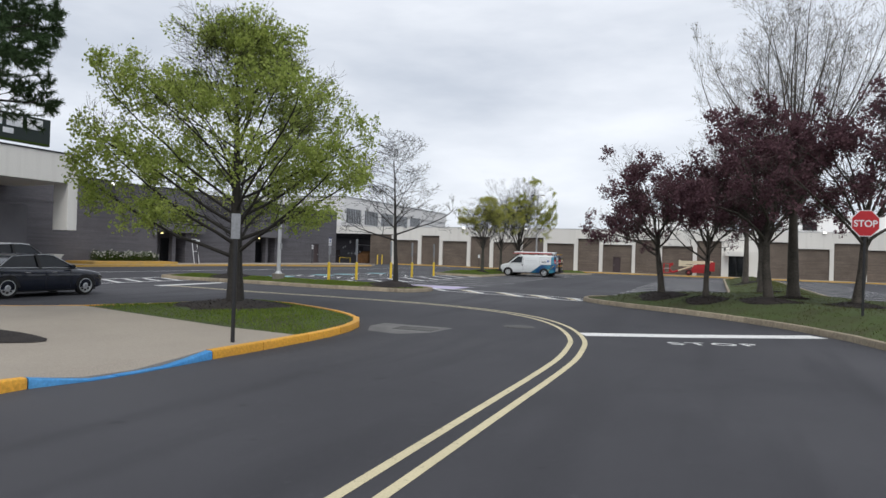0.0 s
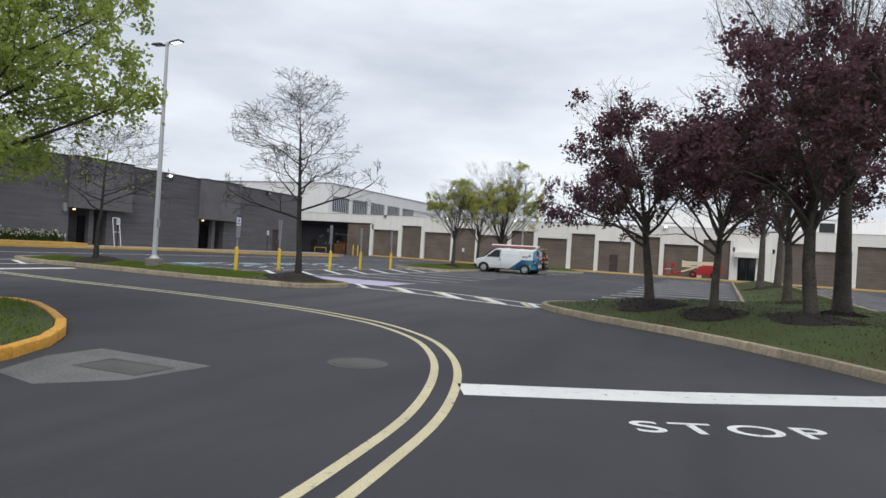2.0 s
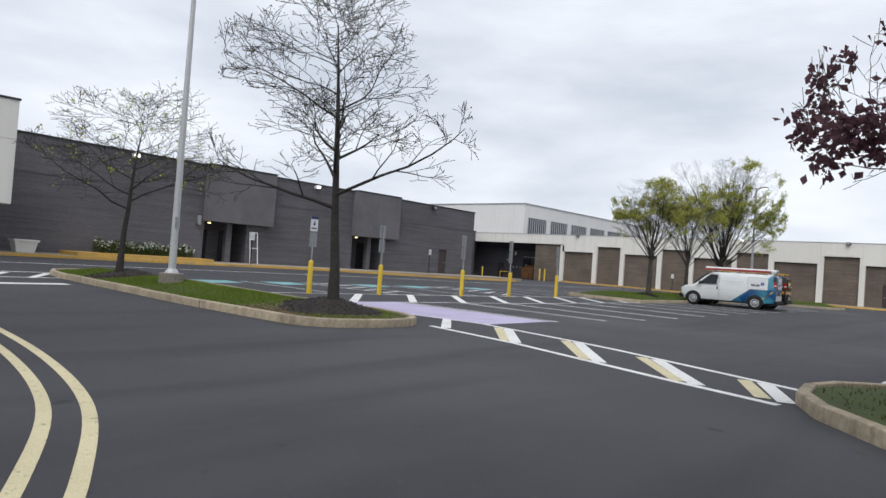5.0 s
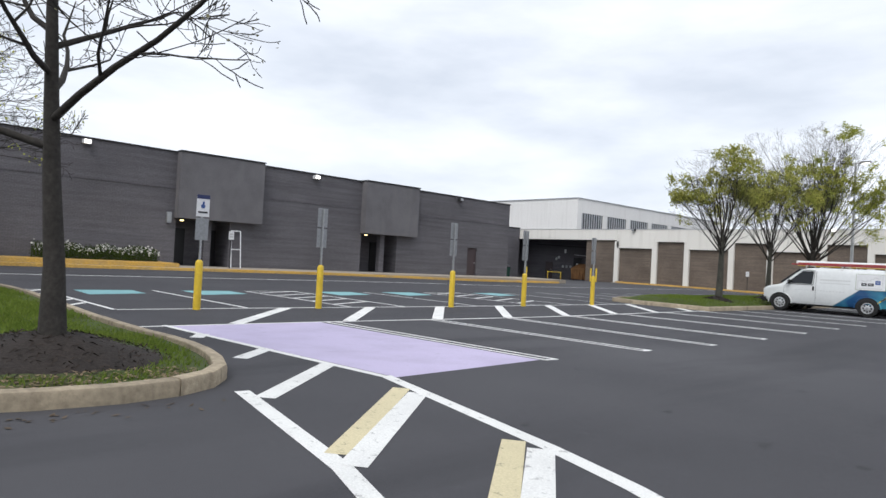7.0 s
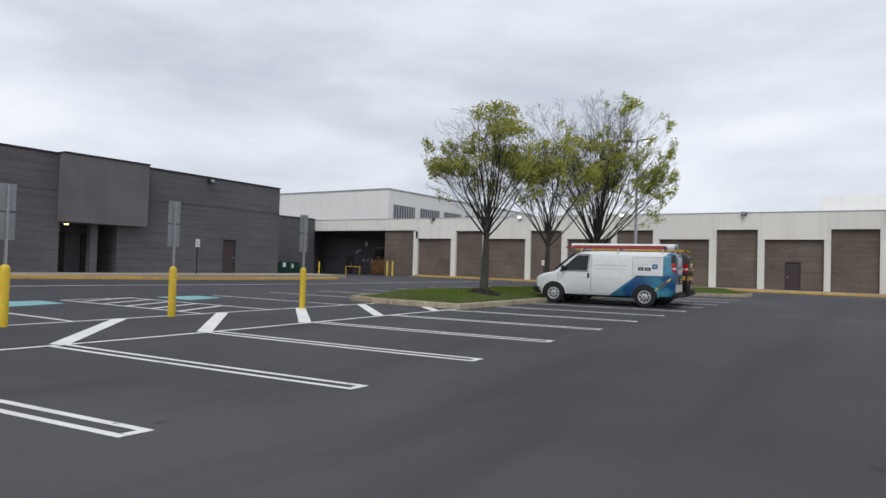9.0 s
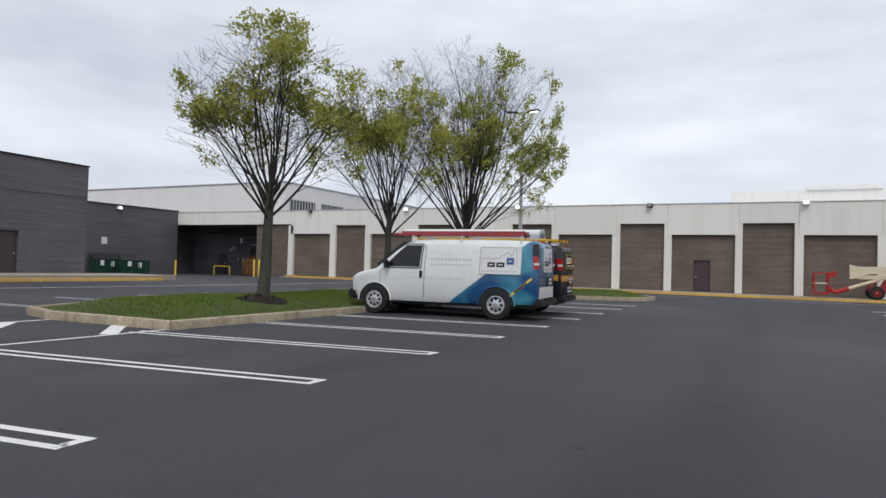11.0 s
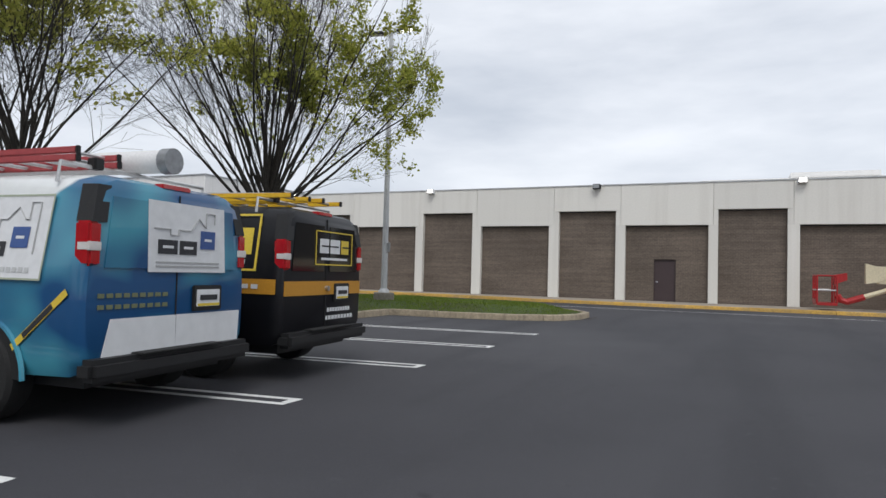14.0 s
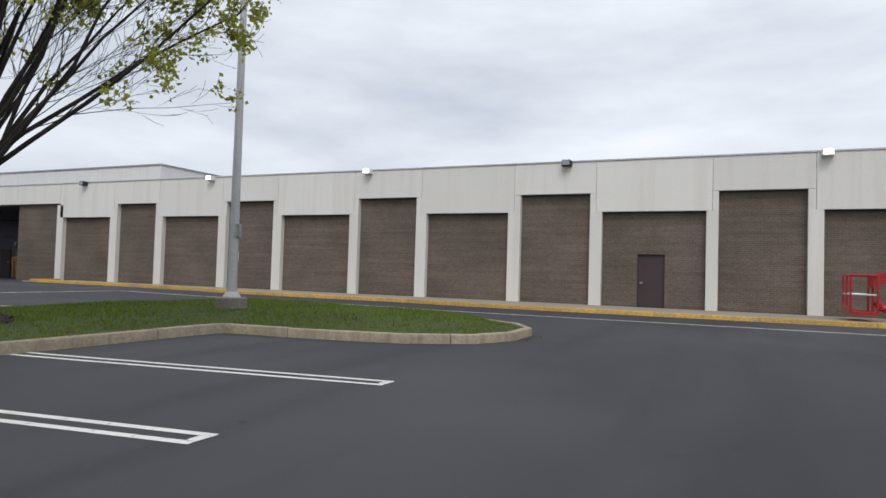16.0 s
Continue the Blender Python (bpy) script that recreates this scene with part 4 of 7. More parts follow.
# the bays' edges along x: each tall bay, then each low one to its right
TALL = {-3: (-41.06, -38.08), -2: (-33.07, -30.06), -1: (-25.12, -22.10), 0: (-17.24, -14.35), 1: (-9.61, -6.72), 2: (-1.95, 0.92)}
LOW = {-4: (-45.63, -41.64), -3: (-37.54, -33.60), -2: (-29.53, -25.60), -1: (-21.58, -17.78), 0: (-13.87, -10.04), 1: (-6.22, -2.46), 2: (1.42, 5.20)}
for k in range(3, 9):
    TALL[k] = tuple(x + 7.6 * (k - 2) for x in TALL[2])
    LOW[k] = tuple(x + 7.6 * (k - 2) for x in LOW[2])
for k in range(-4, 9):
    if k in TALL:
        (a0, a1), z = TALL[k], 4.60
        brick_panel(a0, a1, z)
        seam = (LOW[k - 1][1] + a0) / 2, (a1 + LOW[k][0]) / 2
        white_panel(seam[0], seam[1], z, TOP)
        for x0, x1 in ((seam[0], a0), (a1, seam[1])):
            part("pier_head", Geo().box(x0 + 0.006, x1 - 0.004, 0.01, 0.6, 3.864, z - 0.004), M["white_wall"], hall)
        for x0, x1 in ((LOW[k - 1][1], a0), (a1, LOW[k][0])):
            part("pier", Geo().box(x0 + 0.004, x1 - 0.004, 0.0, 0.6, 0.0, 3.86, 0.01), M["white_wall"], hall)
    if k == 2:
        continue
    b0, b1 = LOW[k]
    brick_panel(b0, b1, 3.86, (-12.52, -11.50, 2.2) if k == 0 else None)
    right = (b1 + TALL[k + 1][0]) / 2 if k + 1 in TALL else b1 + 0.25
    white_panel((TALL[k][1] + b0) / 2 if k in TALL else b0 - 0.27, right, 3.86, TOP)
part("pier", Geo().box(LOW[-4][0] - 0.54, LOW[-4][0] - 0.004, 0.0, 0.6, 0.0, 4.6, 0.01), M["white_wall"], hall)
part("pier", Geo().box(LOW[8][1] + 0.004, LOW[8][1] + 0.54, 0.0, 0.6, 0.0, 3.86, 0.01), M["white_wall"], hall)
d = part("door", Geo().box(-12.52, -11.50, 0.34, 0.40, 0.145, 2.2, 0.006), M["door_brown"], hall, "plain brown steel service door")
part("door_handle", Geo().box(-12.42, -12.32, 0.27, 0.35, 1.05, 1.13, 0.01), M["galv"], d)
part("coping", Geo().box(-60.2, 51.3, -0.04, 0.7, TOP, TOP + 0.06, 0.01), M["alu"], hall)
part("roof", Geo().box(-60, 51, 0.6, 40, 5.4, 5.7), M["white_far"], hall)
part("back_wall", Geo().box(-50, 51, 0.62, 0.9, 0, 5.6), M["brown_brick"], hall)
# the loading corner at the west end
part("wall_panel", Geo().box(-60, -54.9, 0, 0.6, 4.7, TOP, 0.008), M["white_wall"], hall)
part("wall_panel", Geo().box(-54.88, -49.9, 0, 0.6, 4.7, TOP, 0.008), M["white_wall"], hall)
part("wall_panel", Geo().box(-49.88, -45.92, 0, 0.6, 4.7, TOP, 0.008), M["white_wall"], hall)
part("brick_panel", Geo().box(-50, -46.18, 0.2, 0.6, -0.5, 4.7), M["brown_brick"], hall)
# the deep loading bay under the fascia
part("bay_wall", Geo().box(-64.0, -50.0, 5.4, 5.7, -0.5, 4.9), M["grey_brick_x"], hall, "dark painted brick at the back of the loading bay")
part("bay_wall", Geo().box(-50.3, -50.0, 0.62, 5.4, -0.5, 4.9), M["brown_brick_side"], hall)
part("bay_wall", Geo().box(-64.0, -63.7, 0.62, 5.398, -0.5, 4.9), M["grey_brick_x"], hall, "dark painted brick side of the loading bay")
part("bay_ceiling", Geo().box(-64.0, -50.0, 0.62, 5.4, 4.9, 5.1), M["grey_panel"], hall)
d = part("door", Geo().box(-59.9, -58.8, 5.3, 5.396, -0.3, 2.05, 0.006), M["door_brown"], hall, "brown steel door in the loading bay")
part("door_handle", Geo().box(-58.98, -58.9, 5.22, 5.31, 1.0, 1.1, 0.01), M["galv"], d)
part("conduit", Geo().tube([(-55.4, 5.34, 3.05), (-51.6, 5.34, 2.85), (-51.5, 5.34, 2.2)], 0.04, 8), M["sign_white"], hall, "white pipe along the back wall")
part("conduit", Geo().tube([(-61.5, 5.36, 4.3), (-51.2, 5.36, 3.9)], 0.05, 8), M["dark_metal"], hall)
part("panel_board", Geo().box(-55.4, -54.3, 5.2, 5.38, 0.5, 2.7, 0.02), M["dark_metal"], hall)
for x, z in ((-58.3, 2.3), (-57.9, 2.5), (-57.2, 1.35), (-56.6, 1.35), (-56.0, 1.35)):
    part("meter_box", Geo().box(x, x + 0.24, 5.22, 5.39, z, z + 0.32, 0.02), M["galv"], hall)
part("notice", Geo().box(-57.0, -56.7, 5.37, 5.39, 3.2, 3.7), M["sign_white"], hall)
part("notice", Geo().box(-52.4, -52.1, 5.37, 5.39, 1.9, 2.5), M["sign_white"], hall)
part("notice", Geo().box(-54.95, -54.65, 5.17, 5.195, 1.7, 1.95), M["sign_white"], hall)
# the small glazed entrance
ex = LOW[2][0]
part("wall_panel", Geo().box(ex - 0.24, ex + 4.03, 0, 0.6, 3.35, TOP, 0.008), M["white_wall"], hall)
part("wall_panel", Geo().box(ex, ex + 0.35, 0, 0.6, 0.1, 3.35, 0.008), M["white_wall"], hall)
part("wall_panel", Geo().box(ex + 2.2, ex + 3.77, 0.02, 0.6, 0.1, 3.35, 0.008), M["white_wall"], hall)
part("canopy", Geo().box(ex - 0.1, ex + 2.7, -1.0, 0.0, 2.75, 3.3, 0.02), M["white_wall"], hall)
ent = part("entrance_frame", Geo().box(ex + 0.35, ex + 0.42, 0.2, 0.3, 0.14, 2.75).box(ex + 2.13, ex + 2.2, 0.2, 0.3, 0.14, 2.75).box(ex + 1.24, ex + 1.31, 0.2, 0.3, 0.14, 2.75).box(ex + 0.35, ex + 2.2, 0.2, 0.3, 2.68, 2.75), M["dark_metal"], hall, "dark framed glass double door")
part("pane", Geo().box(ex + 0.42, ex + 1.24, 0.24, 0.26, 0.16, 2.68), M["glass"], ent)
part("pane", Geo().box(ex + 1.31, ex + 2.13, 0.24, 0.26, 0.16, 2.68), M["glass"], ent)
part("lintel_panel", Geo().box(ex + 0.35, ex + 2.2, 0.1, 0.6, 2.76, 3.35), M["white_wall"], hall)

# the taller blocks behind the roof
upper = thing("upper_building", pose(-77.6, 124.3, 0), "tall white block with a ribbon of grey windows behind the roof", "building")
part("wall", Geo().box(-60, -0.3, 0, 60, 0, 14.25), M["white_far"], upper)
part("apron", Geo().box(-0.3, 0, 0, 60, 5, 8.3), M["white_far"], upper)
part("parapet", Geo().box(-0.3, 0, 0, 60, 11.65, 14.25), M["white_far"], upper)
part("coping", Geo().box(-60, 0.15, -0.15, 60, 14.25, 14.4), M["galv"], upper)
for k in range(5):
    y = 1.4 + 8.25 * k
    part("wall_strip", Geo().box(-0.3, 0.0, y - 1.4 if k == 0 else y - 1.45, y, 8.3, 11.65), M["white_far"], upper)
    w = part("window", Geo().box(-0.2, -0.14, y, y + 6.8, 8.3, 11.65), M["glass"], upper)
    for j in range(9):
        part("mullion", Geo().box(-0.16, -0.06, y + 0.75 * j + 0.15, y + 0.75 * j + 0.5, 8.3, 11.65), M["galv"], w)
block = thing("roof_block", pose(-3, 115, 0), "low pale plant room standing on the flat roof", "plant room")
part("wall", Geo().box(-8.5, 4.6, 0, 8, 5.6, 9.75), M["white_far"], block)
part("wall", Geo().box(-1.8, 4.4, -0.2, 7, 9.75, 10.15), M["white_far"], block)
block = thing("roof_block", pose(24, 118, 0), "low pale plant room standing on the flat roof", "plant room")
part("wall", Geo().box(-14, 12, 0, 9, 5.6, 9.9), M["white_far"], block)
part("vent", Geo().box(-11, -9, -0.1, 0.05, 7.5, 8.9), M["door_dark"], block)


def flood(m, lit, label):
    """A box floodlight on a wall, shining downwards."""
    t = thing("wall_floodlight", m, label, "floodlight", "wall floodlights")
    part("bracket", Geo().box(-0.05, 0.05, -0.02, 0.14, -0.05, 0.05), M["galv"], t)
    part("housing", Geo().loft([[(-0.2, -0.03, 0.10), (0.2, -0.03, 0.10), (0.2, -0.03, -0.12), (-0.2, -0.03, -0.12)], [(-0.16, -0.30, 0.12), (0.16, -0.30, 0.12), (0.18, -0.30, -0.10), (-0.18, -0.30, -0.10)]]), M["sign_white"] if lit else M["dark_metal"], t)
    part("lens", Geo().box(-0.15, 0.15, -0.325, -0.305, -0.09, 0.09), M["lamp_glow"] if lit else M["galv"], t)
    return t


for x, lit in ((-43.8, False), (-34.1, True), (-24.6, True), (-15.3, False), (-6.15, True), (3.1, False), (12.2, True)):
    flood(pose(x, Y0 - 0.0, 5.83), lit, "lit white floodlight on the parapet" if lit else "unlit dark floodlight on the parapet")


# ---- the grey store ----
XW = -42.5
store = thing("grey_store", pose(XW, 0, 0), "dark grey painted brick store with projecting panels over doors", "building")
bays = [(39.5, 44.45), (51.9, 56.55)]
END = 66.9


def crest(y):
    """The parapet falls a little towards the loading corner."""
    return 6.36 + 0.009 * (END - y)


def wall_run(g, x0, x1, a, b, z0):
    """A stretch of wall from a to b along y with a sloping top."""
    return g.loft([[(x0, y, z0), (x1, y, z0), (x1, y, crest(y)), (x0, y, crest(y))] for y in (a, b)])


segs, y = [], 18.0
for a, b in bays:
    segs.append((y, a + 0.1, 0.2))
    segs.append((a + 0.1, a + 3.2, 3.0))
    y = a + 3.2
segs += [(y, 62.2, 0.2), (62.2, 63.25, 2.55), (63.25, END, 0.2)]
for a, b, z0 in segs:
    part("wall", wall_run(Geo(), -0.4, 0.0, a, b, z0), M["grey_brick"], store)
part("return_wall", Geo().box(-17.5, -0.404, END - 0.4, END - 0.002, 0.1, crest(END) - 0.01), M["grey_brick_x"], store)
part("rear_wall", Geo().box(-17.9, -17.5, END, 88.38, -0.5, 6.0), M["grey_brick"], store, "dark grey brick wall of the loading corner")
part("coping", Geo().loft([[(-0.45, y, crest(y)), (0.06, y, crest(y)), (0.06, y, crest(y) + 0.07), (-0.45, y, crest(y) + 0.07)] for y in (18, END + 0.06)]), M["dark_metal"], store)
part("coping", Geo().box(-17.95, -17.4, END + 0.1, 88.4, 6.0, 6.08, 0.01), M["dark_metal"], store)
part("roof", Geo().box(-40, -0.4, 0, END - 0.2, 5.7, 5.9), M["grey_panel"], store)
for a, b in [(18.0, 39.45), (44.5, 51.85), (56.6, END)]:
    part("brick_course", Geo().box(0.0, 0.025, a, b, 4.62, 4.70), M["grey_brick"], store)
for a, b in bays:
    zt = crest((a + b) / 2) + 0.05
    box = part("canopy_panel", Geo().box(-0.1, 0.55, a, b, 3.0, zt, 0.01), M["grey_panel"], store, "flat grey stucco panel over the doors")
    part("cap", Geo().box(-0.15, 0.6, a - 0.04, b + 0.04, zt, zt + 0.08, 0.01), M["dark_metal"], box)
    part("niche_side", Geo().box(-1.9, -0.4, a - 0.1, a + 0.1, 0.3, 3.2), M["grey_brick_x"], store)
    part("niche_side", Geo().box(-1.9, -0.4, a + 3.2, a + 3.4, 0.3, 3.2), M["grey_brick_x"], store)
    part("niche_back", Geo().box(-2.0, -1.9, a, a + 3.4, 0.3, 3.2), M["grey_brick"], store)
    part("niche_ceiling", Geo().box(-1.9, -0.4, a, a + 3.4, 3.0, 3.1), M["grey_panel"], store)
    part("column", Geo().box(-0.45, -0.05, a + 1.75, a + 2.15, 0.35, 3.0, 0.01), M["grey_brick"], store)
    for q in (0.35, 2.2):
        part("door", Geo().box(-1.88, -1.8, a + q, a + q + 0.95, 0.38, 2.5, 0.006), M["door_dark"], store, "dark steel door deep in the niche")
    lamp = thing("niche_lamp", pose(XW + 0.2, a + 0.35, 2.95), "small glowing lamp under the projecting panel", "lamp", "niche lamps")
    part("housing", Geo().box(-0.08, 0.08, -0.12, 0.12, -0.02, 0.05, 0.01), M["dark_metal"], lamp)
    part("lens", Geo().box(-0.06, 0.06, -0.1, 0.1, -0.10, -0.02, 0.02), M["warm_glow"], lamp)
d = part("door", Geo().box(-0.2, -0.12, 62.2, 63.25, 0.36, 2.55, 0.006), M["door_brown"], store, "dark purple-brown steel side door")
part("door_handle", Geo().box(-0.12, -0.06, 63.05, 63.15, 1.35, 1.43, 0.01), M["galv"], d)
for y, lit in ((34.95, True), (48.2, True), (61.0, False)):
    flood(pose(XW + 0.02, y, crest(y) - 0.2, 0, 0, 90), lit, "lit white floodlight high on grey brick" if lit else "unlit floodlight high on grey brick")
flood(pose(XW - 17.48, 81.8, 5.75, 0, 0, 90), True, "lit white floodlight high on grey brick")
part("notice", Geo().box(-17.5, -17.48, 80.3, 80.85, 2.5, 3.1, 0.002), M["sign_white"], store)
part("vent_box", Geo().box(0.0, 0.22, 39.05, 39.3, 2.7, 3.3, 0.02), M["galv"], store)

# the mall entrance with its roof sign
ent = thing("mall_entrance", pose(-36, 0, 0), "white fascia canopy over a deep dark mall entrance", "building")
part("fascia", Geo().box(-6.3, 0, -6, 27.3, 5.45, 7.2, 0.02), M["white_wall"], ent)
part("fascia_leg", Geo().box(-1.3, -0.004, 26.65, 27.295, 2.6, 5.45, 0.02), M["white_wall"], ent)
part("wall", Geo().box(-6.2, -3.0, 24.2, 26.2, 0.3, 4.1), M["grey_panel"], ent)
part("wall", Geo().box(-6.4, -6.0, -6, 24.4, 0.3, 5.45), M["grey_panel"], ent)
part("coping", Geo().box(-6.3, 0.05, -6, 27.35, 7.2, 7.28), M["dark_metal"], ent)
part("door", Geo().box(-5.98, -5.9, 14, 22, 0.35, 3.0), M["glass"], ent, "dark glass doors in shade")
rs = thing("roof_sign", pose(-36.6, 0, 0), "dark green roof sign with white letter shapes", "sign")
part("board", Geo().box(-0.25, 0.0, 8, 25.8, 7.55, 9.15, 0.01), mat("sign_board_green", (0.012, 0.022, 0.018), 0.5, vary=0.06, bump=0.02), rs)
part("stripe", Geo().box(0.003, 0.012, 8, 25.75, 7.55, 7.68), M["leaf_hedge"], rs)
y = 25.3
for w in (0.95, 0.92, 0.34, 1.15, 0.92, 0.90, 0.95):
    part("letter_shape", Geo().box(0.004, 0.03, y - w, y, 8.40, 9.02, 0.01), M["sign_white"], rs)
    y -= w + 0.24
for y, w, z in ((23.6, 0.6, 7.96), (22.7, 0.16, 8.06), (21.9, 0.6, 7.96), (21.0, 0.6, 7.96)):
    part("letter_shape", Geo().box(0.004, 0.03, y - w, y, z, z + (0.30 if w > 0.2 else 0.10), 0.01), M["sign_white"], rs)
for y in (10, 16, 22):
    part("strut", Geo().box(-0.5, -0.25, y, y + 0.1, 7.28, 8.6), M["galv"], rs)


# ---- trees ----
def branches(rng, cfg):
    """The limbs of a tree: a list of (points, radii, level), and the twigs that bear leaves."""
    limbs, twigs = [], []
    wander, lift = cfg.get("wander", 0.10), cfg.get("lift", 0.06)

    def grow(p, d, length, r, level, top, root=0):
        n = (7, 6, 5, 4, 3)[min(level, 4)]
        pts, rad = [p.copy()], [r]
        for i in range(n):
            w = wander * (0.14 if level == 0 else 1.0)
            d = (d + Vector((rng.gauss(0, w), rng.gauss(0, w), rng.gauss(0, w) + (lift if level else 0.05)))).normalized()
            p = p + d * (length / n)
            pts.append(p.copy())
            rad.append(max(cfg.get("tip", 0.0035), r * (1 - (0.82 if level else cfg.get("taper", 0.8)) * (i + 1) / n)))
        limbs.append((pts, rad, level, root))
        if level >= top:
            twigs.append(pts)
            return
        kids = cfg["kids"][level]
        lo = cfg["from"][level]
        az = rng.uniform(0, 6.28)
        for k in range(kids):
            f = lo + (1 - lo) * (k + rng.uniform(0.1, 0.9)) / kids
            x = f * n
            i = min(int(x), n - 1)
            q = pts[i].lerp(pts[i + 1], x - i)
            axis = (pts[i + 1] - pts[i]).normalized()
            az += 2.4 + rng.uniform(-0.4, 0.4)
            side = axis.orthogonal().normalized()
            side = Matrix.Rotation(az, 3, axis) @ side
            a0, a1 = cfg["angle"][level]
            ang = radians((a0 + (a1 - a0) * f) + rng.uniform(-9, 9))
            dd = (axis * math.cos(ang) + side * math.sin(ang)).normalized()
            shape = cfg["shape"](f) if level == 0 else (1 - 0.55 * (f - lo) / (1 - lo + 1e-6))
            grow(q, dd, cfg["len"][level] * shape * rng.uniform(0.75, 1.2), (rad[i] + (rad[i + 1] - rad[i]) * (x - i)) * cfg.get("thin", 0.55), level + 1, top, k if level == 0 else root)

    grow(Vector((0, 0, -0.15)), Vector((rng.gauss(0, 0.03), rng.gauss(0, 0.03), 1)).normalized(), cfg["height"], cfg["r"], 0, cfg["levels"])
    wide, tall_to = cfg["fit"]
    tips = [q for pts in twigs for q in pts[-1:]]
    far = sorted(math.hypot(q.x, q.y) for q in tips)
    high = sorted(q.z for q in tips)
    kx, kz = wide / far[int(len(far) * 0.95)], tall_to / high[int(len(high) * cfg.get("peak", 0.998))]
    for pts, _, _, _ in limbs:
        for q in pts:
            q.x, q.y, q.z = q.x * kx, q.y * kx, q.z * kz
            d = math.hypot(q.x, q.y)
            if d > wide * 0.9:
                k = (wide * 0.9 + (d - wide * 0.9) * 0.35) / d
                q.x, q.y = q.x * k, q.y * k
            if q.z > tall_to:
                q.z = tall_to + (q.z - tall_to) * cfg.get("squeeze", 0.3)
    return limbs, twigs


def tube_mesh(name, limbs, levels, material, flare=0.0, only=None):
    V, F = [], []
    for pts, rad, lev, root in limbs:
        if lev not in levels or (only is not None and root != only):
            continue
        n = (9, 6, 5, 3, 3)[min(lev, 4)]
        up = None
        base = len(V)
        for i, p in enumerate(pts):
            d = pts[min(i + 1, len(pts) - 1)] - pts[max(i - 1, 0)]
            d.normalize()
            up = d.orthogonal() if up is None else up - d * up.dot(d)
            up.normalize()
            s = d.cross(up)
            r = rad[i] * (1 + (flare if lev == 0 and i == 0 else 0))
            for j in range(n):
                a = 6.283185 * j / n
                q = p + up * (r * math.cos(a)) + s * (r * math.sin(a))
                V.append((q.x, q.y, q.z))
        for i in range(len(pts) - 1):
            for j in range(n):
                F.append((base + i * n + j, base + i * n + (j + 1) % n, base + (i + 1) * n + (j + 1) % n, base + (i + 1) * n + j))
        F.append(tuple(base + (len(pts) - 1) * n + j for j in range(n)))
    me = bpy.data.meshes.new(name)
    me.from_pydata(V, [], F)
    me.materials.append(material)
    me.polygons.foreach_set("use_smooth", [True] * len(me.polygons))
    return me


def leaf_mesh(name, twigs, per, size, material, seed, chance=1.0, droop=0.3, keep=None, spread=0.10):
    """Small folded leaves in loose clumps along the twigs."""
    rng = np.random.default_rng(seed)
    C = []
    for pts in twigs:
        if keep and not keep(pts[-1], rng):
            continue
        if rng.uniform() > chance:
            continue
        P = np.array([tuple(p) for p in pts])
        t = rng.uniform(0.25, 1.0, per) * (len(P) - 1)
        i = np.minimum(t.astype(int), len(P) - 2)
        C.append(P[i] + (P[i + 1] - P[i]) * (t - i)[:, None] + rng.normal(0, spread * (1 + 0.02 * per), (per, 3)))
    if not C:
        C = [np.zeros((1, 3))]
    C = np.concatenate(C)
    k = len(C)
    u = rng.normal(0, 1, (k, 3))
    u[:, 2] -= droop
    u /= np.linalg.norm(u, axis=1)[:, None]
    w = np.cross(u, rng.normal(0, 1, (k, 3)))
    w /= np.linalg.norm(w, axis=1)[:, None] + 1e-9
    nrm = np.cross(u, w)
    s = size * rng.uniform(0.6, 1.3, (k, 1))
    V = np.empty((k, 4, 3))
    V[:, 0], V[:, 2] = C, C + u * s
    V[:, 1] = C + u * s * 0.5 + w * s * 0.36 + nrm * s * 0.12
    V[:, 3] = C + u * s * 0.5 - w * s * 0.36 + nrm * s * 0.12
    idx = np.arange(4 * k).reshape(-1, 4)
    F = np.concatenate([idx[:, [0, 1, 2]], idx[:, [0, 2, 3]]])
    me = bpy.data.meshes.new(name)
    me.from_pydata(V.reshape(-1, 3).tolist(), [], F.tolist())
    me.materials.append(material)
    return me


def patches(twigs, seed, count, radius, weight):
    """Leaves in separate masses: twigs near one of some chosen tips bear leaves."""
    rng = random.Random(seed)
    tips = [pts[-1] for pts in twigs]
    w = [max(0.0, weight(p)) for p in tips]
    centres = [(p, radius * rng.uniform(0.6, 1.3)) for p in rng.choices(tips, w, k=count)]
    def keep(p, q):
        d = min(((p.x - c.x) ** 2 + (p.y - c.y) ** 2 + 1.6 * (p.z - c.z) ** 2) ** 0.5 / r for c, r in centres)
        return d < 0.55 + 0.5 * q.uniform()
    return keep


def tree(name, m, cfg, seed, bark, label, group, leaves=(), stem=None):
    rng = random.Random(seed)
    limbs, twigs = branches(rng, cfg)
    t = thing(name, m, label, "tree", group)
    lv = cfg["levels"]
    new("trunk", tube_mesh("trunk", limbs, (0,), stem or bark, 0.22)).parent = t
    for k in range(cfg["kids"][0]):
        new("limb", tube_mesh("limb", limbs, (1, 2), bark, 0.0, k)).parent = t
    tw = tagged(new("twig", tube_mesh("twig", limbs, (3, 4), bark)), kind="stuff")
    tw.parent = t
    for i, (per, size, mt, chance, keep) in enumerate(leaves):
        spread = cfg.get("spread", 0.05)
        if isinstance(keep, tuple):
            keep = patches(twigs, seed + 5 + i, *keep)
        c = new("crown", leaf_mesh("crown", twigs, per, size, mt, seed + 10 + i, chance, keep=keep, spread=spread))
        c.parent = t
    return t


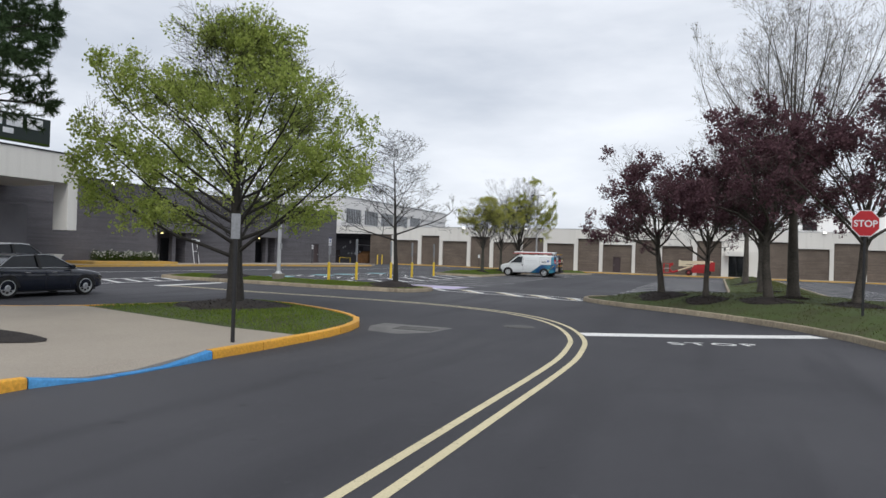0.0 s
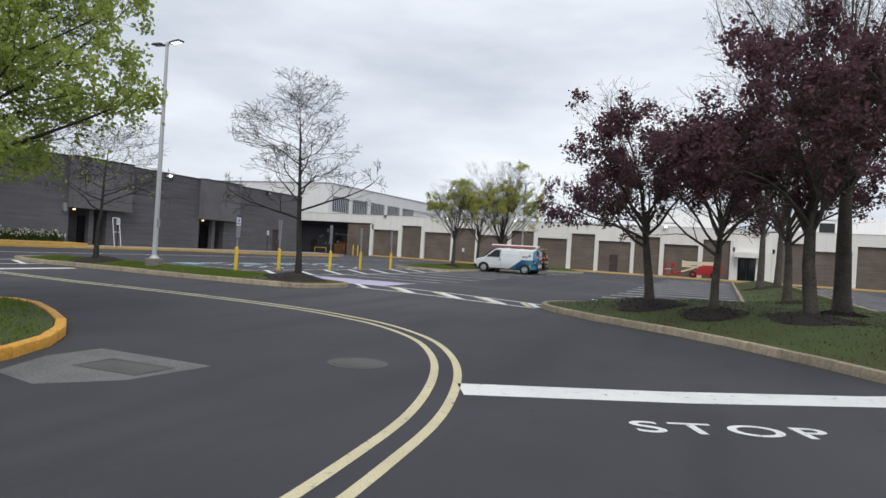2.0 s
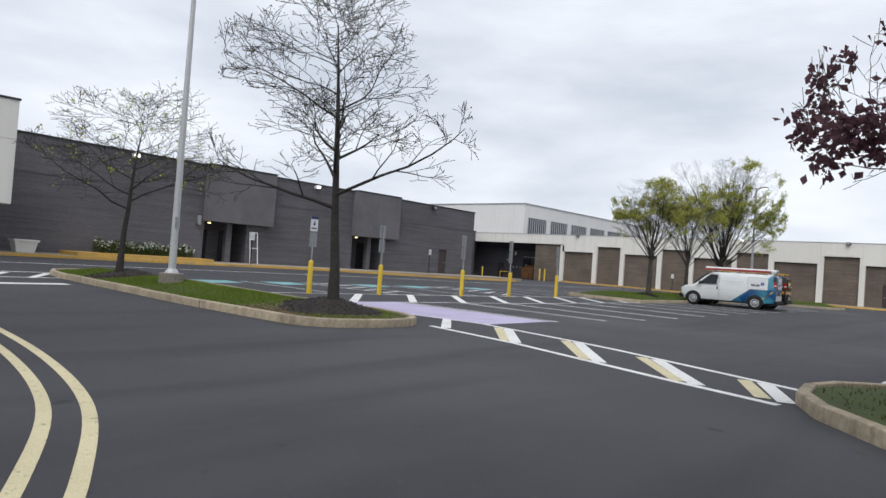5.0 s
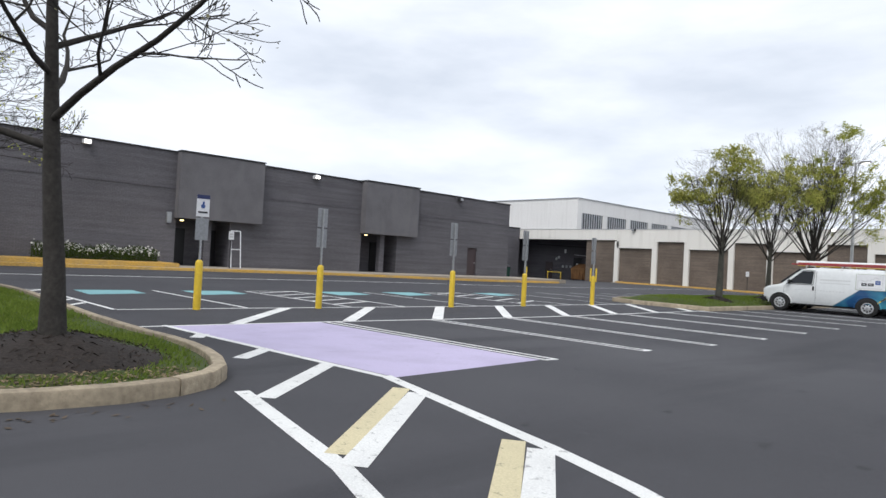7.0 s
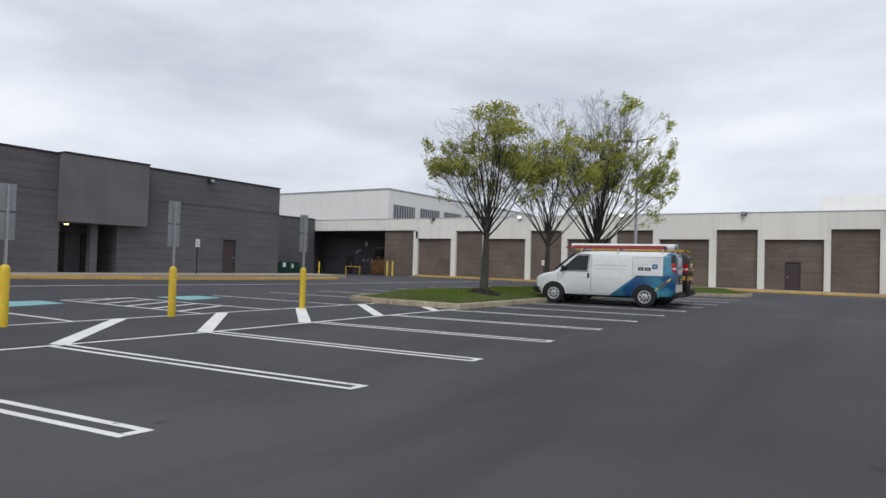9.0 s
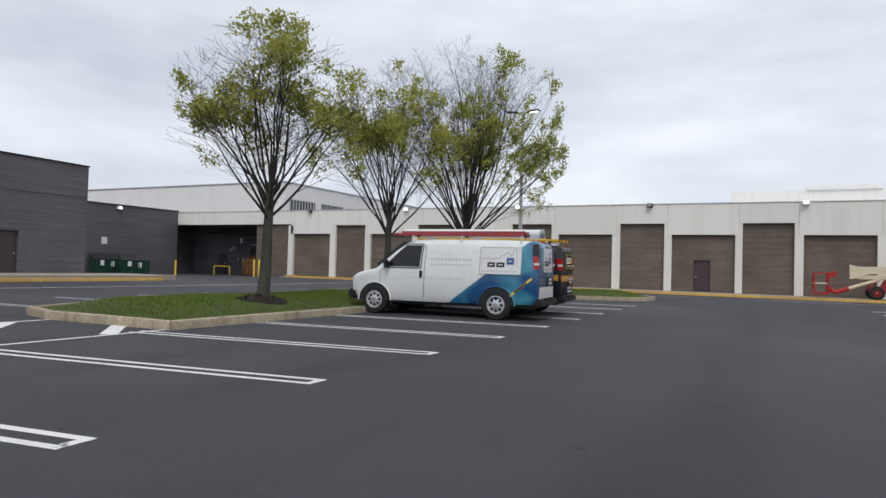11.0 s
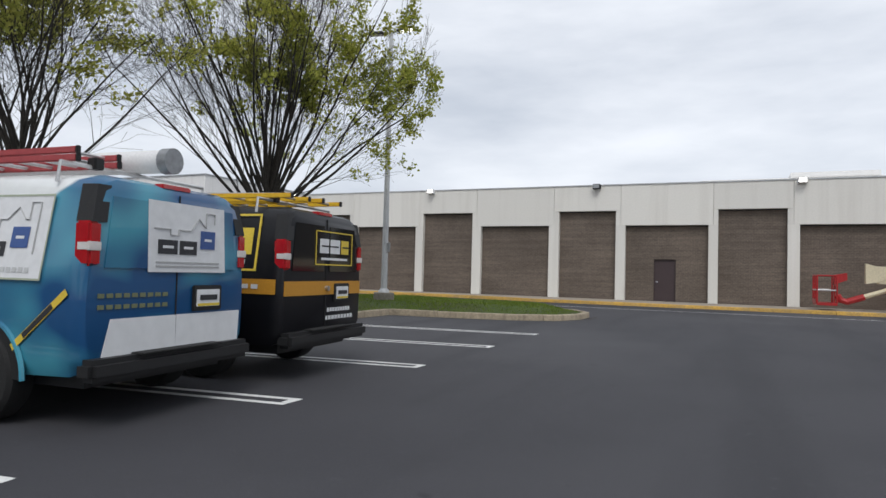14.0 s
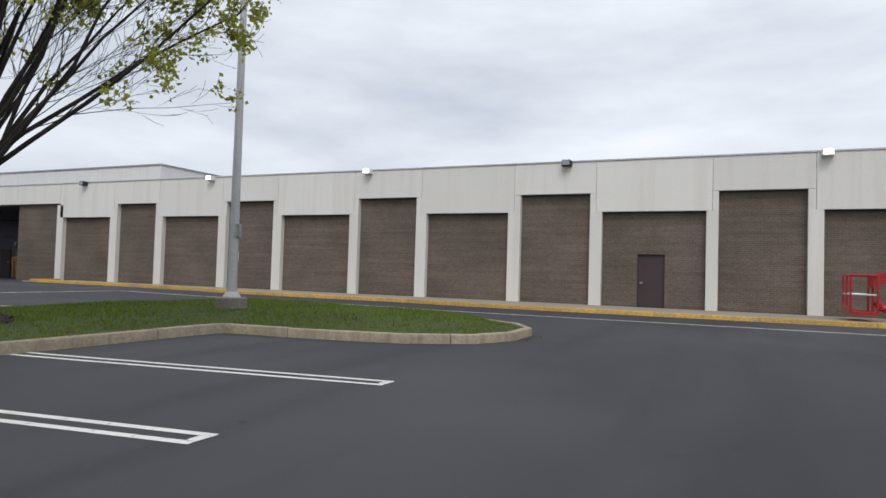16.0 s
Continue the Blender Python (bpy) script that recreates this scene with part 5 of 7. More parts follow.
MAPLE = dict(height=7.4, r=0.22, levels=4, kids=(46, 8, 6, 3), len=(4.6, 1.5, 0.75, 0.40), angle=((74, 20), (34, 28), (40, 34), (42, 36)), shape=lambda f: 1.12 - 0.90 * f ** 1.7, wander=0.075, lift=0.03, taper=0.93, thin=0.32, spread=0.055)
MAPLE["fit"] = (4.05, 8.2)
MAPLE["from"] = (0.19, 0.2, 0.15, 0.15)
BARE = dict(height=6.9, r=0.125, levels=4, kids=(17, 6, 5, 3), len=(3.0, 1.25, 0.62, 0.30), angle=((78, 40), (46, 40), (48, 42), (44, 40)), shape=lambda f: (1.15 - 0.80 * f) * (0.62 if 0.45 < f < 0.57 else 1), wander=0.15, lift=0.075, taper=0.9, thin=0.56, tip=0.0062)
BARE["fit"] = (2.95, 7.6)
BARE["from"] = (0.34, 0.22, 0.2, 0.2)
SMALL = dict(height=5.2, r=0.11, levels=4, kids=(14, 6, 5, 3), len=(2.7, 1.1, 0.6, 0.3), angle=((80, 36), (44, 36), (42, 36), (42, 36)), shape=lambda f: 1.1 - 0.65 * f, wander=0.17, lift=0.06, taper=0.9, thin=0.5, tip=0.006)
SMALL["fit"] = (3.2, 6.1)
SMALL["from"] = (0.42, 0.2, 0.2, 0.2)


def vase(h, fork, r, spread, wide, kids=(24, 7, 5, 3), thin=0.32):
    c = dict(height=fork + 0.8, r=r, levels=4, kids=kids, len=((h - fork) * 0.72, (h - fork) * 0.32, 0.85, 0.42), angle=((74 * spread, 6 * spread), (26, 18), (30, 26), (34, 30)), shape=lambda f: 0.86 + 0.28 * f, wander=0.075, lift=0.05, taper=0.45, thin=thin)
    c["fit"] = (wide, h)
    c["peak"] = 0.96
    c["from"] = ((fork - 0.3) / (fork + 0.8), 0.22, 0.2, 0.2)
    return c


PLUM = dict(height=2.7, r=0.145, levels=4, kids=(13, 8, 5, 3), len=(2.9, 1.35, 0.7, 0.36), angle=((76, 16), (44, 36), (44, 38), (42, 36)), shape=lambda f: 0.95 + 0.15 * math.sin(9 * f), wander=0.15, lift=0.06, taper=0.5, thin=0.5)
PLUM["fit"] = (3.15, 5.75)
PLUM["peak"] = 0.975
PLUM["squeeze"] = 0.8
PLUM["from"] = (0.60, 0.2, 0.15, 0.15)
PINE = dict(height=11.0, r=0.24, levels=3, kids=(40, 9, 6), len=(3.6, 1.1, 0.5), angle=((92, 50), (50, 40), (45, 40)), shape=lambda f: 1.15 - 0.95 * f, wander=0.07, lift=0.02, taper=0.92, thin=0.4)
PINE["fit"] = (3.6, 11.0)
PINE["from"] = (0.46, 0.15, 0.1)

tree("maple_tree", pose(-11.9, 13.95, 0.42), MAPLE, 11, M["bark_dark"], "broad maple in fresh green leaf with a dark trunk", "", [(20, 0.088, M["leaf_green"], 0.95, lambda p, q: math.sin(p.x * 1.9) + math.sin(p.y * 2.1 + 1) + math.sin(p.z * 3.6) > -0.6 and q.uniform() < 1.65 - 0.18 * p.z)])
tree("bare_tree", pose(-14.3, 28.36, 0.42, 0, 0, 215), BARE, 21, M["bark_dark"], "leafless young oak with wide dark branches", "", [(2, 0.045, M["leaf_bud"], 0.5, None)])
tree("young_tree", pose(-24.1, 27.5, 0.45), SMALL, 31, M["bark_dark"], "small young tree with few yellow-green leaves", "", [(4, 0.08, M["leaf_zelkova_green"], 0.12, None)])


def shell(p, z0, tall):
    """More leaf to the outside and towards the top, bare limbs within."""
    return (max(0.0, (p.z - z0) / (tall - z0)) + 0.12) * (0.25 + 0.35 * math.hypot(p.x, p.y))


ZL = "vase-shaped zelkova with fine branches and patchy new leaves"
tree("zelkova_tree", pose(-19.58, 55.97, 0.36, -1, 2, 0), vase(6.7, 2.5, 0.17, 0.92, 2.75), 41, M["bark_grey"], ZL, "trees on the island", [(20, 0.09, M["leaf_zelkova"], 1.0, (66, 0.44, lambda p: shell(p, 3.8, 6.7)))], M["bark_smooth"])
tree("zelkova_tree", pose(-19.85, 62.3, 0.36, 0, 2, 0), vase(7.2, 2.3, 0.15, 1.0, 2.95), 42, M["bark_grey"], ZL, "trees on the island", [(22, 0.095, M["leaf_zelkova"], 1.0, (84, 0.46, lambda p: 0.12 + shell(p, 2.6, 7.2)))], M["bark_smooth"])
tree("zelkova_tree", pose(-19.9, 68.5, 0.36), vase(9.9, 2.2, 0.24, 1.28, 4.2, (40, 9, 7, 3), 0.27), 43, M["bark_grey"], "tall zelkova with fine branches and patchy yellow-green new leaves", "trees on the island", [(20, 0.095, M["leaf_zelkova_green"], 1.0, (145, 0.44, lambda p: (max(0.0, 0.8 * p.x + 0.6 * p.y + 1.0) + 0.4) * max(0.12, 2.1 - p.z / 4.4)))])

PL = "purple-leaved plum tree with a dark trunk on mulch"


def plum_leaves(count):
    return [(30, 0.095, M["leaf_plum"], 1.0, (count, 0.46, lambda p: 0.5 + math.hypot(p.x, p.y)))]


tree("plum_tree", pose(-1.56, 27.4, 0.6, 0, 0, 165), PLUM, 51, M["bark_plum"], PL, "plum trees", plum_leaves(96))
tree("plum_tree", pose(0.13, 26.0, 0.6) @ Matrix.Scale(0.82, 4), PLUM, 52, M["bark_plum"], PL + ", smaller", "plum trees", plum_leaves(96))
p3 = tree("plum_tree", pose(2.26, 25.6, 0.6) @ Matrix.Scale(1.22, 4), PLUM, 53, M["bark_plum"], PL, "plum trees", plum_leaves(105))
copy_thing(p3, pose(4.87, 25.2, 0.6, 0, 0, 140))
copy_thing(p3, pose(2.55, 35.5, 0.55, 0, 0, 250))
tall = tree("tall_tree", pose(3.35, 28.9, 0.6), vase(12.0, 3.4, 0.24, 0.9, 4.3, (28, 9, 7, 3)), 61, M["bark_plum"], "tall vase-shaped tree with bare upright branches", "tall bare trees", [(2, 0.055, M["leaf_bud"], 0.5, None)])
copy_thing(tall, pose(2.5, 54.0, 0.5, 0, 0, 75))
copy_thing(tall, pose(3.6, 56.0, 0.5, 0, 0, 200))


def needle_tree(m):
    rng = random.Random(71)
    limbs, twigs = branches(rng, PINE)
    t = thing("pine_tree", m, "dark green pine reaching over the concrete walk", "tree")
    new("trunk", tube_mesh("trunk", limbs, (0,), M["bark_grey"], 0.4)).parent = t
    for k in range(PINE["kids"][0]):
        new("limb", tube_mesh("limb", limbs, (1, 2, 3), M["bark_grey"], 0.0, k)).parent = t
    r = np.random.default_rng(72)
    V = []
    for pts in twigs:
        P = np.array([tuple(q) for q in pts])
        k = 72
        s = r.uniform(0.0, 1.0, k) * (len(P) - 1)
        i = np.minimum(s.astype(int), len(P) - 2)
        c = P[i] + (P[i + 1] - P[i]) * (s - i)[:, None]
        d = (P[-1] - P[0]) / (np.linalg.norm(P[-1] - P[0]) + 1e-9) + r.normal(0, 0.75, (k, 3))
        d /= np.linalg.norm(d, axis=1)[:, None]
        w = np.cross(d, r.normal(0, 1, (k, 3)))
        w /= np.linalg.norm(w, axis=1)[:, None]
        V.append(np.stack([c - w * 0.013, c + w * 0.013, c + d * 0.16], 1))
    V = np.concatenate(V)
    me = bpy.data.meshes.new("needles")
    me.from_pydata(V.reshape(-1, 3).tolist(), [], np.arange(3 * len(V)).reshape(-1, 3).tolist())
    me.materials.append(M["leaf_pine"])
    new("crown", me).parent = t


needle_tree(pose(-15.75, 7.2, 0.15))

# hedge with white flowers by the grey store
hedge = thing("flower_hedge", pose(-41.3, 35.4, 0.36), "low clipped hedge dotted with white flowers in a yellow-edged bed", "hedge")
part("bed_edge", Geo().box(-0.9, 2.0, -4.2, 3.4, 0, 0.22, 0.03), M["dull_yellow"], hedge)
rr = np.random.default_rng(81)
for nm, k, size, mt, lo in (("foliage", 9000, 0.07, M["leaf_hedge"], 0.0), ("blossom", 420, 0.13, M["petal"], 0.75)):
    P = np.stack([rr.uniform(-0.5, 0.5, k), rr.uniform(-2.7, 2.9, k), rr.uniform(lo, 1.0, k)], 1)
    P[:, 2] = 0.2 + P[:, 2] * (0.72 + 0.08 * np.sin(P[:, 1] * 4)) * np.sqrt(np.clip(1 - (P[:, 0] / 0.56) ** 2, 0, 1))
    tw = [[Vector(p), Vector(p) + Vector((0, 0, 0.05))] for p in P]
    ob = new(nm, leaf_mesh(nm, tw, 1, size, mt, 82, spread=0.03))
    ob.parent = hedge


# ---- vehicles ----
def body_loft(stations, roofy=0.86, belt=1.15, full=2.0):
    """A closed shell from rear to front: each station x, sill, top, half-width."""
    g, rings = Geo(), []
    ts = ((0, 0.93), (0.08, 0.985), (0.3, 1), (0.5, 1), (0.62, 1), (0.78, 1), (0.9, 0.99), (0.965, 0.945), (1.0, 0.80))
    for x, zb, zt, w in stations:
        half = []
        for t, k in ts:
            z = zb + (zt - zb) * t
            ww = w * (1 - (1 - roofy) * max(0, z - belt) / (full - belt))
            half.append((ww * k, z))
        rings.append([(x, y, z) for y, z in half] + [(x, -y, z) for y, z in reversed(half)])
    return g.loft(rings)


def wheel(parent, x, y, r, width, rim_r, side, rim_mat, dark=False):
    """A tyre with a dished rim, its face to the side given."""
    n = 28
    ring = lambda rad, yy: [(x + rad * math.cos(2 * math.pi * j / n), yy, r + rad * math.sin(2 * math.pi * j / n)) for j in range(n)]
    yo, yi = y, y - side * width
    tyre = Geo().loft([ring(rim_r, yo - side * 0.02), ring(rim_r + 0.02, yo), ring(r - 0.03, yo - side * 0.005), ring(r, yo - side * 0.04), ring(r, yi + side * 0.04), ring(r - 0.03, yi), ring(rim_r, yi)], False)
    w = part("wheel", tyre, M["rubber"], parent, smooth=True)
    g = Geo().loft([ring(rim_r, yo - side * 0.015), ring(rim_r * 0.93, yo - side * 0.01), ring(rim_r * 0.86, yo - side * 0.06), ring(rim_r * 0.4, yo - side * 0.035), ring(rim_r * 0.33, yo - side * 0.01), ring(rim_r * 0.1, yo - side * 0.005)], False)
    part("rim", g, rim_mat, w, smooth=True)
    for k in range(8):
        a = 2 * math.pi * k / 8
        cx, cz = x + rim_r * 0.63 * math.cos(a), r + rim_r * 0.63 * math.sin(a)
        h = Geo().tube([(cx, yo - side * 0.06, cz), (cx, yo - side * 0.032, cz)], rim_r * 0.155, 10)
        part("rim_slot", h, M["black"], w)
    part("hub", Geo().tube([(x, yo - side * 0.05, r), (x, yo + side * 0.004, r)], rim_r * 0.2, 12), M["galv"], w, smooth=True)


def plate_on_side(v, name, W, x0, x1, z0, z1, key, s=1, off=0.014, slant=0.0):
    q = lambda x, z: (x, s * (W(z) + off), z)
    return part(name, Geo().slab([q(x0 + slant, z0), q(x1 + slant, z0), q(x1, z1), q(x0, z1)], (0, s * 0.001, 0)), M[key], v)


def cargo_van(name, m, label, body, lettering):
    v = thing(name, m, label, "van", "parked vans")
    W = lambda z: 1.0 * (1 - 0.14 * max(0, z - 1.15) / 0.85)
    st = [(-2.76, .52, 1.91, .95), (-2.72, .46, 1.98, .985), (-2.61, .42, 2.02, 1.0), (-1.9, .40, 2.04, 1.0), (0, .38, 2.04, 1.0), (0.60, .38, 2.02, 1.0), (0.86, .38, 1.95, 1.0), (1.12, .38, 1.78, 1.0), (1.42, .38, 1.51, 1.0), (1.72, .38, 1.25, 1.0), (1.86, .39, 1.205, 1.0), (2.06, .41, 1.165, .985), (2.26, .44, 1.115, .96), (2.38, .48, 1.05, .935), (2.44, .54, .97, .90)]
    part("body", body_loft(st), body, v, smooth=True)
    part("windshield", Geo().slab([(1.70, .84, 1.29), (1.70, -.84, 1.29), (0.93, -.76, 1.93), (0.93, .76, 1.93)], (0.05, 0, 0.05)), M["glass"], v)
    for s in (1, -1):
        q = lambda x, z, o=0.012: (x, s * (W(z) + o), z)
        win = part("side_window", Geo().slab([q(1.42, 1.30), q(0.42, 1.30), q(0.38, 1.86), q(0.80, 1.86)], (0, s * 0.006, 0)), M["glass"], v)
        fr = Geo()
        for a, b in (((1.47, 1.26), (0.38, 1.26)), ((0.38, 1.26), (0.34, 1.90)), ((0.34, 1.90), (0.79, 1.90)), ((0.79, 1.90), (1.47, 1.26))):
            fr.tube([q(*a), q(*b)], 0.012, 6)
        part("window_seal", fr, M["black"], win)
        for x in (0.27, 1.56):
            part("door_seam", Geo().tube([q(x, 0.5, 0.001), q(x, 1.15, 0.001), q(x if x < 1 else x - 0.2, 1.3 if x > 1 else 1.88, 0.002)], 0.006, 5), M["black"], v)
        part("door_handle", Geo().box(0.33, 0.41, s * 1.0 - 0.02, s * 1.0 + 0.028, 1.00, 1.20, 0.02), M["black"], v)
        mir = part("mirror", Geo().box(1.26, 1.38, min(s * 1.04, s * 1.23), max(s * 1.04, s * 1.23), 1.27, 1.46, 0.035), M["black"], v)
        part("mirror_arm", Geo().tube([(1.36, s * 0.96, 1.28), (1.31, s * 1.1, 1.30)], 0.025, 6), M["black"], mir)
        for x in (-1.715, 1.715):
            n = 20
            arc = [(x + 0.47 * math.cos(math.pi * j / n), s * 0.999, 0.37 + 0.47 * math.sin(math.pi * j / n)) for j in range(n + 1)]
            arc += [(x + 0.36 * math.cos(math.pi * j / n), s * 0.999, 0.38 + 0.36 * math.sin(math.pi * j / n)) for j in range(n, -1, -1)]
            part("wheel_arch", Geo().slab(arc, (0, s * 0.005, 0)), M["black"], v)
            lip = Geo().tube([(x + 0.485 * math.cos(math.pi * j / n), s * 1.0, 0.37 + 0.485 * math.sin(math.pi * j / n)) for j in range(n + 1)], 0.022, 6)
            part("arch_lip", lip, body, v, smooth=True)
            wheel(v, x, s * 1.035, 0.385, 0.25, 0.235, s, M["dark_rim"] if body is M["van_black"] else M["steel_rim"])
        trim = [[(-2.778, s * .80, 1.625), (-2.778, s * .938, 1.625), (-2.615, s * .942, 1.625), (-2.615, s * .80, 1.625)], [(-2.745, s * .74, 1.925), (-2.745, s * .868, 1.925), (-2.60, s * .884, 1.925), (-2.60, s * .74, 1.925)]]
        part("corner_trim", Geo().loft(trim if s < 0 else [ring[::-1] for ring in trim]), M["black"], v)
        lt = part("tail_light", Geo().box(-2.780, -2.620, s * 0.84 if s > 0 else -0.962, 0.962 if s > 0 else s * 0.84, 1.28, 1.63, 0.02), M["light_red"], v, "red tail lamp with a clear reversing band")
        part("reverse_lens", Geo().box(-2.788, -2.660, s * 0.85 if s > 0 else -0.966, 0.966 if s > 0 else s * 0.85, 1.40, 1.47, 0.006), M["white_lens"], lt)
        part("head_light", Geo().box(2.30, 2.47, s * 0.62 if s > 0 else -0.9, 0.9 if s > 0 else s * 0.62, 0.78, 1.00, 0.03), M["white_lens"], v)
        part("rear_glass", Geo().slab([(-2.762, s * 0.07, 1.27), (-2.762, s * 0.80, 1.27), (-2.758, s * 0.74, 1.84), (-2.758, s * 0.07, 1.84)], (-0.012, 0, 0)), M["glass"] if body is M["van_black"] else body, v)
    part("rear_seam", Geo().tube([(-2.764, 0, 0.55), (-2.764, 0, 1.93)], 0.008, 5), M["black"], v)
    part("grille", Geo().box(2.38, 2.50, -0.6, 0.6, 0.70, 0.99, 0.02), M["black"], v)
    part("front_bumper", Geo().box(2.26, 2.57, -0.96, 0.96, 0.38, 0.66, 0.06), M["black"], v)
    rb = part("rear_bumper", Geo().box(-2.885, -2.690, -0.98, 0.98, 0.39, 0.565, 0.045), M["black"], v)
    part("step", Geo().box(-2.90, -2.730, -0.5, 0.5, 0.56, 0.578, 0.006), M["rubber"], rb)
    part("underbody", Geo().box(-2.610, 2.2, -0.80, 0.80, 0.31, 0.50), M["black"], v)
    pl = part("number_plate", Geo().box(-2.795, -2.770, -0.56, -0.24, 0.92, 1.08, 0.004), M["sign_white"], v)
    part("plate_frame", Geo().box(-2.788, -2.760, -0.60, -0.20, 0.88, 1.12, 0.01), M["black"], v)
    part("plate_bar", Geo().box(-2.799, -2.794, -0.52, -0.28, 0.98, 1.03), M["text_dark"], pl)
    part("plate_band", Geo().box(-2.799, -2.794, -0.55, -0.25, 0.925, 0.95), M["text_yellow"], pl)
    part("brake_light", Geo().box(-2.730, -2.620, -0.18, 0.18, 1.97, 2.02, 0.01), M["light_red"], v)
    for x in (-2.3, -0.7, 0.7):
        rk = part("roof_bar", Geo().tube([(x, -0.86, 1.95), (x, -0.84, 2.118), (x, 0.84, 2.118), (x, 0.86, 1.95)], 0.018, 6), M["alu"], v)
        part("clamp", Geo().box(x - 0.05, x + 0.05, 0.45, 0.55, 2.10, 2.20, 0.01), M["black"], rk)
    lettering(v, W)
    return v


def letters_blue(v, W):
    for s in (1, -1):
        b = plate_on_side(v, "logo_panel", W, -1.27, -2.33, 1.17, 1.83, "sign_white", s, 0.012)
        for x0, x1, z0, z1 in ((-1.25, -2.35, 1.83, 1.845), (-1.25, -2.35, 1.155, 1.17), (-1.25, -1.265, 1.17, 1.83), (-2.335, -2.35, 1.17, 1.83)):
            plate_on_side(b, "logo_border", W, x0, x1, z0, z1, "text_border", s, 0.016)
        for x0, x1, z0, z1, key in ((-1.46, -1.66, 1.34, 1.46, "text_dark"), (-1.70, -1.91, 1.34, 1.46, "text_dark"), (-1.96, -2.15, 1.41, 1.58, "text_blue")):
            plate_on_side(b, "logo_shape", W, x0, x1, z0, z1, key, s, 0.018)
            plate_on_side(b, "logo_slot", W, x0 - 0.05, x1 + 0.05, (z0 + z1) / 2 - 0.012, (z0 + z1) / 2 + 0.012, "sign_white", s, 0.0195)
        # the outline of roofs above the mark
        roofs = [(-1.33, 1.30), (-1.33, 1.57), (-1.52, 1.57), (-1.52, 1.52), (-1.62, 1.52), (-1.62, 1.57), (-1.80, 1.57), (-1.80, 1.64), (-1.88, 1.64), (-1.99, 1.74), (-2.08, 1.64), (-2.12, 1.64), (-2.12, 1.78), (-2.22, 1.78), (-2.22, 1.36)]
        part("logo_outline", Geo().tube([(x, s * (W(z) + 0.019), z) for x, z in roofs], 0.0065, 4), M["text_grey"], b)
        for k in range(14):
            plate_on_side(b, "logo_bar", W, -1.31 - 0.066 * k, -1.355 - 0.066 * k, 1.215, 1.255, "text_pale", s, 0.018)
        for x0, x1, z0, z1 in ((0.12, -1.06, 1.475, 1.535), (0.12, -1.06, 1.345, 1.385)):
            n = 12 if z0 > 1.4 else 14
            for k in range(n):
                a = x0 + (x1 - x0) * (k + 0.12) / n
                plate_on_side(v, "letter_bar", W, a, a + (x1 - x0) * 0.62 / n, z0, z1, "text_pale", s, 0.007)
        for k in range(16):
            a = 1.1 - 0.125 * k
            plate_on_side(v, "letter_bar", W, a, a - 0.07, 1.0, 1.018, "text_pale", s, 0.007)
        st = Geo().slab([(-2.06, s * 1.006, 0.645), (-2.09, s * 1.006, 0.60), (-2.64, s * 1.006, 1.055), (-2.61, s * 1.006, 1.10)], (0, s * 0.003, 0))
        st = part("stripe", st, M["text_yellow"], v)
        part("stripe_core", Geo().slab([(-2.18, s * 1.0095, 0.737), (-2.203, s * 1.0095, 0.702), (-2.50, s * 1.0095, 0.948), (-2.477, s * 1.0095, 0.983)], (0, s * 0.002, 0)), M["text_dark"], st)
    p = part("rear_logo", Geo().slab([(-2.776, 0.36, 1.24), (-2.776, -0.64, 1.24), (-2.772, -0.60, 1.86), (-2.772, 0.38, 1.86)], (-0.004, 0, 0)), M["sign_white"], v)
    for y0, y1, z0, z1, key in ((0.26, 0.03, 1.40, 1.525, "text_dark"), (0.0, -0.22, 1.40, 1.525, "text_dark"), (-0.27, -0.47, 1.46, 1.63, "text_blue")):
        part("logo_shape", Geo().box(-2.786, -2.781, y1, y0, z0, z1), M[key], p)
        part("logo_slot", Geo().box(-2.788, -2.785, y1 + 0.05, y0 - 0.05, (z0 + z1) / 2 - 0.012, (z0 + z1) / 2 + 0.012), M["sign_white"], p)
    roofs = [(0.31, 1.62), (0.12, 1.62), (0.12, 1.57), (0.02, 1.57), (0.02, 1.62), (-0.14, 1.62), (-0.24, 1.74), (-0.34, 1.66), (-0.34, 1.80), (-0.46, 1.80), (-0.46, 1.70)]
    part("logo_outline", Geo().tube([(-2.784, y, z) for y, z in roofs], 0.0065, 4), M["text_grey"], p)
    for z in (1.285, 1.32):
        part("logo_bar", Geo().box(-2.786, -2.781, -0.54, 0.28, z, z + 0.014), M["text_grey"], p)
    part("white_band", Geo().slab([(-2.766, 0.80, 0.56), (-2.766, -0.88, 0.56), (-2.764, -0.90, 0.86), (-2.764, 0.72, 0.86)], (-0.006, 0, 0)), M["van_white"], v)
    for k in range(9):
        for z in (0.94, 1.03):
            part("letter_bar", Geo().box(-2.770, -2.764, 0.79 - 0.085 * k, 0.85 - 0.085 * k, z, z + 0.035), M["text_olive"], v)


